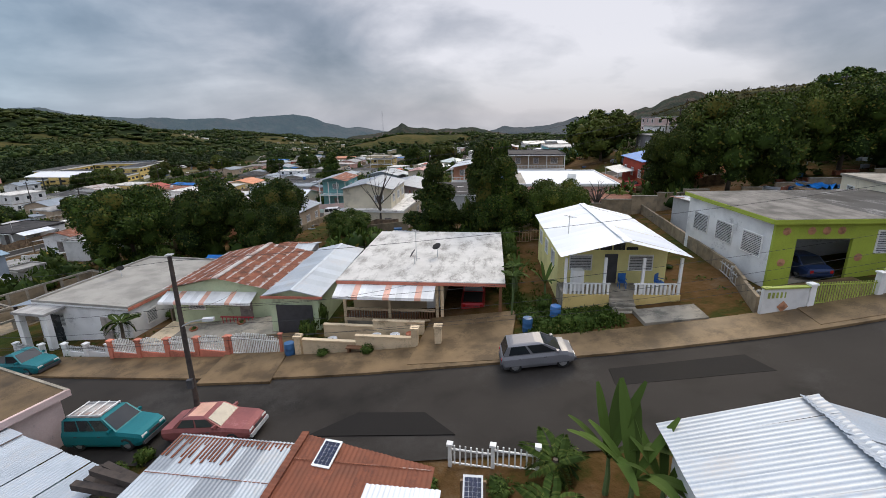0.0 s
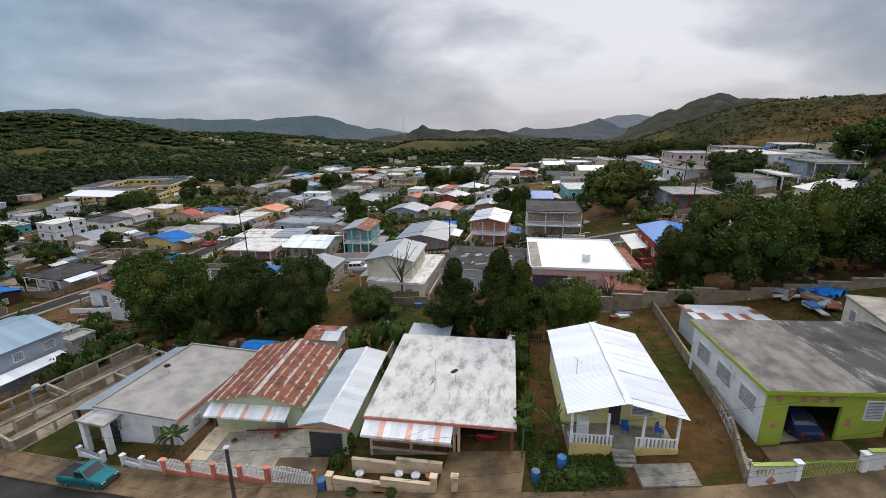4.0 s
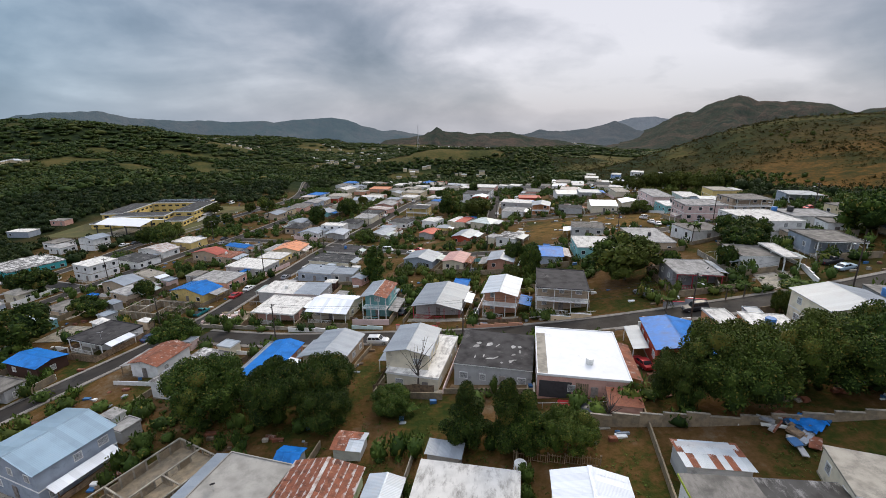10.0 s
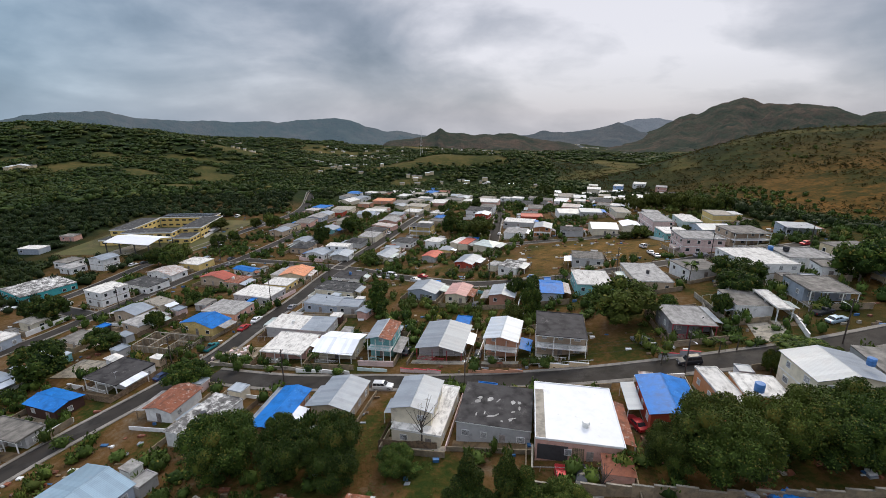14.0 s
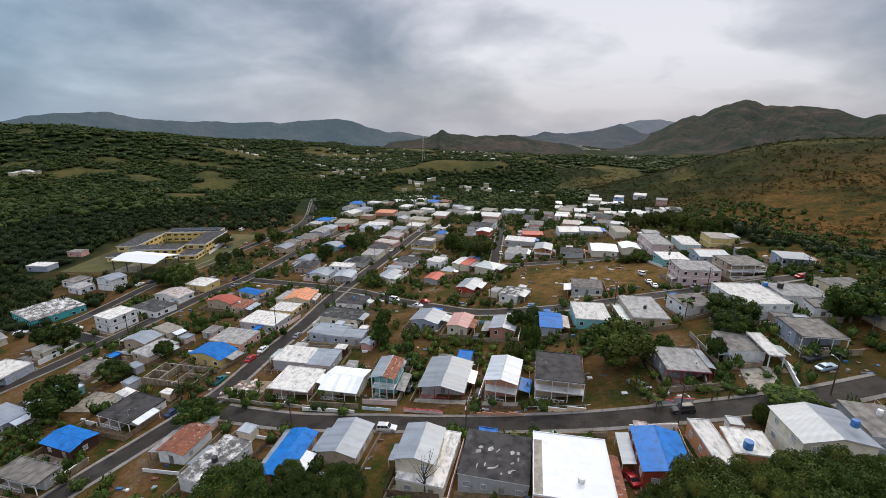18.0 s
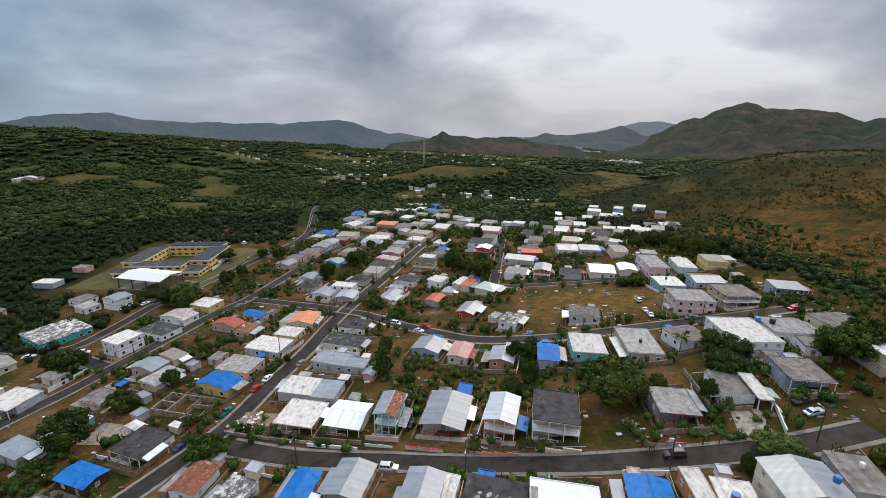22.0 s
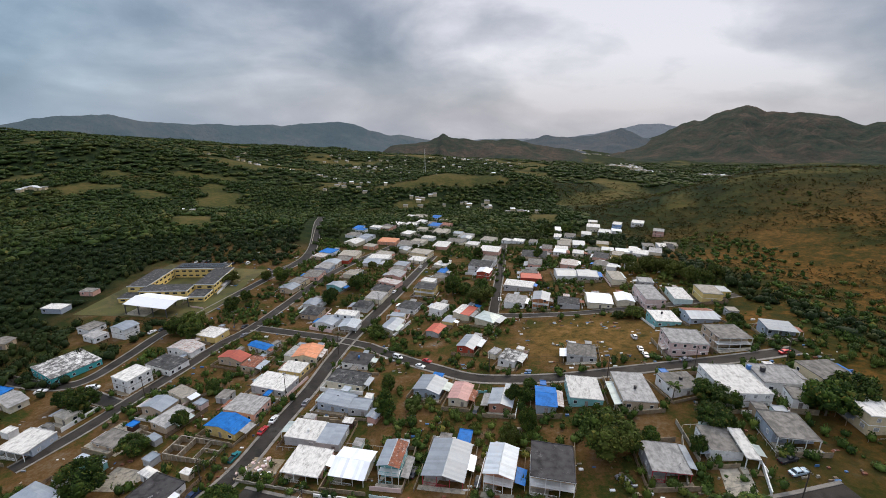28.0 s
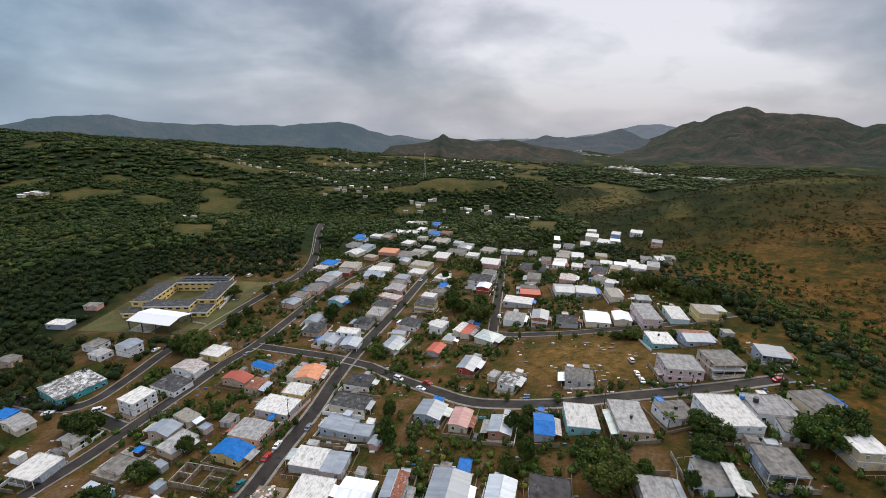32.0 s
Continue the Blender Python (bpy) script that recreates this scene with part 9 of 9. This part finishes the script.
rng = np.random.default_rng(3)
forest, near_forest, scrub, thicket = [], [], [], []
for ring in range(3):
    step = (5.6, 9.2, 17.0)[ring]
    lo, hi = ((0, 430), (430, 900), (900, 2000))[ring]
    y = 30.0
    while y < hi:
        x = -1300.0
        while x < 1150:
            px, py = x + rng.uniform(-0.5, 0.5) * step, y + rng.uniform(-0.5, 0.5) * step
            x += step
            r = math.hypot(px, py)
            if not lo <= r < hi or abs(px) > py * 1.06 + 30 or in_town(px, py):
                continue
            dry = px > 120 + 0.1 * py and py < 900 and px > 165
            if dry:
                for again in range((7, 7, 3)[ring]):
                    ux, uy = px + rng.uniform(-0.6, 0.6) * step, py + rng.uniform(-0.6, 0.6) * step
                    swathe = noise.noise((ux / 70, uy / 70, 2.0)) + 0.6 * noise.noise((ux / 20, uy / 20, 7.0))
                    if swathe > -0.25 + 0.55 * rng.random() or (uy > 330 and swathe > -0.5 and rng.random() < 0.5):
                        size = rng.uniform(0.4, 1.2) * (1 + 0.7 * ring) * (1.9 if rng.random() < 0.12 else 1.0)
                        scrub.append((ux, uy, size, size * rng.uniform(0.7, 1.1)))
                if ring < 2 and (noise.noise((px / 60, py / 60, 11.0)) > 0.3 and rng.random() < 0.6 or px < 235 and py < 330 and rng.random() < 0.75 - (px - 165) / 110):
                    thicket.append((px, py, rng.uniform(1.4, 3.2), rng.uniform(1.8, 4.2)))
                continue
            if py > 300 and px < -100 and abs(px + 109 + max(0, py - 341) * 0.21) < 9 and py < 580:
                continue
            if openness(px, py) > 0.12 + 0.75 * rng.random() ** 0.6 or not clear_of_houses(px, py + 4, 9 if py < 380 else 13):
                continue
            if any((px - a) ** 2 + (py + 6 - b) ** 2 < 190 for a, b in FAR_NEAR.get((int(px // 40), int(py // 40)), ())):
                continue
            wide = step * rng.uniform(0.34, 0.62) * (1.0, 1.18, 1.25)[ring] * (1.6 if rng.random() < 0.22 else 1.0)
            (forest if ring else near_forest).append((px, py, wide * 1.1, rng.uniform(0.6, 1.3) * (6.0, 7.0, 8.5)[ring] * (0.8 + 0.5 * noise.noise((px / 50, py / 50, 1.0)))))
        y += step
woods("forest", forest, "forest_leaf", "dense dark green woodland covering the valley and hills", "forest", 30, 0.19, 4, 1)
# same woods nearer by, with the leaf colour dimmed
woods("woodland", near_forest, "forest_leaf_dimmed", "dark green tangle of trees beside the town", "forest", 95, 0.11, 5, 1)
woods("scrub", scrub, "scrub_leaf", "low dry scrub bushes on the brown hillside", "scrub", 12, 0.34, 2, 0)
woods("thicket", thicket, "leaf", "dark green thickets in the folds of the brown hillside", "bushes", 40, 0.2, 2)

yard_bushes, yard_light = [], []
for k in range(17000):
    px, py = rng.uniform(-190, 150), rng.uniform(30, 395)
    if py < 47 or -207 < px < -122 and py > 214 or not in_town(px, py) or not clear_spot(px, py, 0.7) or not clear_of_roads(px, py, 0.1):
        continue
    if (px - 62) ** 2 / 1300 + (py - 173) ** 2 / 580 < 1.1:
        continue
    if noise.noise((px / 26, py / 26, 9.0)) + 0.5 * noise.noise((px / 7, py / 7, 4.0)) < -0.03:
        continue
    big = rng.random() < 0.7
    (yard_light if rng.random() < 0.4 else yard_bushes).append((px, py, rng.uniform(1.0, 2.3) if big else rng.uniform(0.5, 1.0), rng.uniform(1.5, 4.2) if big else rng.uniform(0.4, 1.0)))
woods("shrubbery", yard_bushes, "leaf", "dark green garden shrubs between the houses", "shrubs", 60, 0.15, 4, 1)
woods("garden_bushes", yard_light, "leaf_light", "light green garden bushes between the houses", "shrubs", 60, 0.15, 4, 1)


# ---- garden plants of their own shape ----
surface("dead_wood", (0.075, 0.06, 0.05), 0.95, 0.3, 3.0, bump=0.3)
surface("stem_green", (0.10, 0.15, 0.05), 0.7, 0.2, 3.0, bump=0.05)


def frond_mesh(name, length, width, droop, leaflets, material):
    """One leaf along +x that rises and bends over: a whole blade, or a rib with leaflets."""
    v, f = [], []
    n = 10
    pts = []
    for k in range(n + 1):
        s = k / n
        pts.append((length * (s - 0.22 * droop * s * s), 0.0, length * (0.75 * s * (1 - 0.45 * droop) - droop * 0.85 * s * s)))
    if leaflets:
        for k in range(leaflets):
            s = 0.12 + 0.88 * k / leaflets
            i = min(n - 1, int(s * n))
            q = Vector(pts[i]).lerp(Vector(pts[i + 1]), s * n - i)
            reach = width * math.sin(math.pi * min(0.95, 0.2 + 0.75 * s))
            for side in (-1, 1):
                b = len(v)
                v += [tuple(q), tuple(q + Vector((0.05 * length, side * reach * 0.5, 0.02))), tuple(q + Vector((0.12 * length, side * reach, -0.22 * reach))), tuple(q + Vector((-0.012 * length, side * reach * 0.5, -0.02)))]
                f.append((b, b + 1, b + 2, b + 3))
    else:
        for k in range(n + 1):
            w = width * math.sin(math.pi * min(0.98, 0.06 + 0.9 * k / n)) ** 0.6
            x, y, z = pts[k]
            v += [(x, -w, z + 0.12 * w), (x, 0, z), (x, w, z + 0.12 * w)]
        for k in range(n):
            for i in range(2):
                f.append((k * 3 + i, k * 3 + i + 1, k * 3 + i + 4, k * 3 + i + 3))
    return mesh_of(name, v, f, material)


BANANA = [frond_mesh("leaf", 1.0, 0.085, d, 0, "leaf_light") for d in (0.1, 0.35, 0.8)]
PALM = [frond_mesh("frond", 1.0, 0.26, d, 26, m) for d, m in ((0.5, "leaf_light"), (0.95, "leaf"), (1.3, "leaf"))]


def crown_of(ob, kit, name, z, count, size, seed, tilt=0.0):
    rng = random.Random(seed)
    for k in range(count):
        leaf = put(name, kit[k % len(kit)], ob)
        sz = size * rng.uniform(0.8, 1.1)
        leaf.matrix_basis = pose(0, 0, z, 0, 0, k * 137.5 + rng.uniform(-15, 15)) @ Matrix.Rotation(radians(rng.uniform(-12, 6) - tilt), 4, "Y") @ Matrix.Scale(sz, 4)


def banana(x, y, tall, size, seed, label="banana plant with broad torn green leaves"):
    ob = root("banana_plant", x, y, land(x, y), 0, label, "plant", "banana plants")
    put("stem", mesh_of("stem", *tube([(0, 0, -0.2), (0.03, 0, tall * 0.5), (0.0, 0.03, tall)], [0.12, 0.09, 0.05], 7), "stem_green"), ob)
    crown_of(ob, BANANA, "leaf", tall - 0.1, 7, size, seed, 22)


def palm(x, y, tall, size, seed, label="palm with a thin trunk and drooping fronds", count=11):
    ob = root("palm", x, y, land(x, y), 0, label, "palm", "palms")
    put("trunk", mesh_of("trunk", *tube([(0, 0, -0.2), (0.06 * tall * 0.3, 0, tall * 0.5), (0.04 * tall, 0.02, tall)], [0.16, 0.12, 0.10], 7), "bark"), ob)
    crown_of(ob, PALM, "frond", tall - 0.05, count, size, seed)


banana(7.0, 11.3, 1.2, 2.6, 1)
banana(6.5, 12.0, 1.6, 2.3, 2)
banana(7.9, 11.0, 0.9, 2.0, 3)
palm(5.2, 13.4, 0.5, 1.5, 4, "low palm-like plant with stiff arching fronds", 13)
palm(4.4, 11.6, 0.4, 1.3, 5, "low palm-like plant with stiff arching fronds", 12)
palm(-21.6, 33.0, 1.9, 1.5, 6, "small garden palm in front of the white house", 11)
palm(70, 117.8, 5.2, 2.6, 7)
for k, (px, py) in enumerate(((-62.0, 111.0), (-63.3, 107.6), (-64.8, 104.2), (-66.0, 101.2))):
    palm(px - 4.5, py + 1.5, 2.4, 1.5, 10 + k, "small palm in a row beside the street", 9)
for k, (px, py) in enumerate(((44.0, 78.8), (55.5, 79.2), (58.8, 79.0), (-5.2, 56.5), (-30.5, 96.0), (47.5, 162.0), (30.0, 128.0))):
    palm(px, py, 2.6 if k != 3 else 1.0, 1.7 if k != 3 else 2.4, 20 + k, "small garden palm among the houses", 9)
for k, (px, py) in enumerate(((29.6, 52.6), (30.6, 54.0), (29.2, 55.3), (9.4, 28.2), (8.0, 30.5), (-3.6, 35.5), (-4.2, 37.6), (20.5, 92.5), (-50, 60), (-52, 62.5), (26, 118))):
    banana(px, py, 1.5, 1.5, 40 + k)
for k, (px, py) in enumerate(((6.8, 26.9), (7.3, 28.6))):
    ob = root("papaya_tree", px, py, land(px, py), 0, "thin papaya tree with a tuft of leaves", "plant", "papaya trees")
    put("stem", mesh_of("stem", *tube([(0, 0, -0.2), (0.05, 0, 1.4), (0.0, 0.04, 2.9)], [0.07, 0.06, 0.04], 6), "stem_green"), ob)
    crown_of(ob, PALM[:1], "leaf", 2.8, 9, 0.9, 60 + k)


def bare_tree(x, y, tall, seed, label):
    rng = random.Random(seed)
    ob = root("bare_tree", x, y, land(x, y), 0, label, "tree")
    put("trunk", mesh_of("trunk", *tube([(0, 0, -0.2), (0.1, 0, tall * 0.3), (0.0, 0.1, tall * 0.55)], [0.24, 0.18, 0.11], 8), "dead_wood"), ob)
    for k in range(11):
        a, e = k * 2.4, rng.uniform(0.5, 1.2)
        start = Vector((0.05, 0.05, tall * rng.uniform(0.25, 0.55)))
        way = Vector((math.cos(a) * math.cos(e), math.sin(a) * math.cos(e), math.sin(e)))
        mid = start + way * tall * 0.25 + Vector((0, 0, 0.2))
        end = mid + (way + Vector((rng.uniform(-0.4, 0.4), rng.uniform(-0.4, 0.4), 0.25))) * tall * 0.22
        b = put("branch", mesh_of("branch", *tube([tuple(start), tuple(mid), tuple(end)], [0.09, 0.055, 0.02], 5), "dead_wood"), ob)
        for j in range(2):
            tip = mid.lerp(end, 0.3 + 0.4 * j)
            put("twig", mesh_of("twig", *tube([tuple(tip), tuple(tip + Vector((rng.uniform(-1, 1), rng.uniform(-1, 1), rng.uniform(0.2, 1))) * tall * 0.1)], [0.025, 0.008], 4), "dead_wood"), b)


bare_tree(-3.4, 63.5, 8.5, 3, "bare dead tree with upright grey branches")
bare_tree(22.0, 49.2, 4.0, 5, "dead tree stump with a few bare limbs")

# hedges and grass along the front yards
HEDGE = [(8.6, 24.6, 0.8, 0.7), (9.6, 24.4, 0.9, 0.9), (10.6, 24.2, 0.8, 0.8), (11.4, 24.0, 0.7, 1.0), (8.0, 26.2, 0.9, 0.9), (9.0, 27.0, 0.8, 1.3), (-5.7, 27.2, 0.6, 0.8), (-6.8, 28.6, 0.8, 1.8), (-6.2, 30.2, 0.7, 2.2), (-5.4, 25.7, 0.55, 0.6), (-2.6, 25.0, 0.55, 0.9),
         ]
HEDGE += [(-3.6, 38.5, 1.0, 3.0), (-3.9, 41.0, 1.2, 2.6), (9.3, 38.5, 1.2, 2.6), (9.8, 41.0, 1.3, 3.0), (8.6, 35.5, 0.9, 2.2), (8.2, 32.5, 0.8, 1.6), (19.6, 30.5, 0.5, 0.4), (20.4, 33.5, 0.5, 0.4),
         (-20.2, 37.5, 0.7, 1.0), (-19.4, 41.0, 0.8, 1.2), (-30.5, 38.2, 0.8, 1.2), (3.0, 13.0, 0.7, 0.5), (5.8, 14.0, 0.8, 0.5), (0.4, 13.6, 0.6, 0.4), (-13.2, 17.6, 0.6, 0.6), (-12.2, 18.2, 0.6, 0.9), (24, 12.5, 1.3, 0.5), (20.5, 13.2, 1.1, 0.4)]
woods("hedge", HEDGE, "leaf_light", "low green hedge and weeds along the front yards", "hedge", 260, 0.11, 3)
woods("pot_plants", [(px, py, 0.32, 0.5) for px, py, _ in POTTED], "leaf_light", "small green plants in pots", "plants", 60, 0.2, 1)
tufts = []
rng = np.random.default_rng(77)
for k in range(15000):
    px, py = rng.uniform(-60, 70), rng.uniform(11, 75)
    bed = 6.8 < px < 13.5 and 22.6 < py < 40
    if py > 20 and (bed or noise.noise((px / 6, py / 6, 5.0)) + 0.4 * noise.noise((px / 1.5, py / 1.5, 1.0)) > 0.05) and clear_spot(px, py, 0.15) and clear_of_roads(px, py, 0.4) and not (18 < py < 27.5 and px < 20 and px > -30 and not (7.2 < px < 13.2)) and not (-20 < px < -9 and 26 < py < 36):
        tufts.append((px, py, rng.uniform(0.12, 0.4), rng.uniform(0.10, 0.34) * (1.5 if bed else 1.0)))
for k in range(1500):
    px, py = rng.uniform(7.1, 12.9), rng.uniform(23.3, 26.8)
    if k % 3 == 0:
        px, py = rng.uniform(6.9, 8.3), rng.uniform(26.5, 38.0)
    tufts.append((px, py, rng.uniform(0.14, 0.36), rng.uniform(0.18, 0.55)))
woods("grass_tufts", tufts, "grass_blade", "rough tufts of grass in the yards", "grass", 12, 0.30, 1, 0)

# ---- far houses, too small to count ----
rng = random.Random(32)
for px, py, size in FAR_AT:
    a, b, hh = size * rng.uniform(0.22, 0.46), size * rng.uniform(0.25, 0.42), rng.uniform(2.4, 4.6)
    z = land(px, py)
    walls_far.append((px - a, py - b, z - 3, px + a, py + b, z + hh))
    (roofs_far if rng.random() < 0.3 else dark_far).append((px - a - 0.4, py - b - 0.4, z + hh, px + a + 0.4, py + b + 0.4, z + hh + 0.5))
tagged(new("distant_houses", mesh_of("distant_houses", *box_data(walls_far), "wall_beige")), "small pale houses scattered over the far valley", "houses", kind="stuff")
tagged(new("distant_roofs", mesh_of("distant_roofs", *box_data(roofs_far), "roof_clean")), "white roofs of houses in the far valley", "roofs", kind="stuff")
tagged(new("distant_dark_roofs", mesh_of("distant_dark_roofs", *box_data(dark_far), "roof_greywhite")), "grey roofs of houses in the far valley", "roofs", kind="stuff")
mast = root("radio_mast", -34, 899, land(-34, 899), 0, "slender grey lattice mast far down the valley", "mast")
for px in (-1, 1):
    for py in (-1, 1):
        put("leg", mesh_of("leg", *tube([(px * 2.6, py * 2.6, -1), (px * 1.2, py * 1.2, 28), (px * 0.5, py * 0.5, 58)], [0.22, 0.18, 0.14], 5), "louvre"), mast)
for k in range(9):
    a, b = 2.5 - 0.23 * k, 6.2 * k
    boxes_part("cross_brace", [(-a, -a, b + 4, a, -a + 0.16, b + 4.2), (-a, a - 0.16, b + 4, a, a, b + 4.2), (-a, -a, b + 4, -a + 0.16, a, b + 4.2), (a - 0.16, -a, b + 4, a, a, b + 4.2)], "louvre", mast)
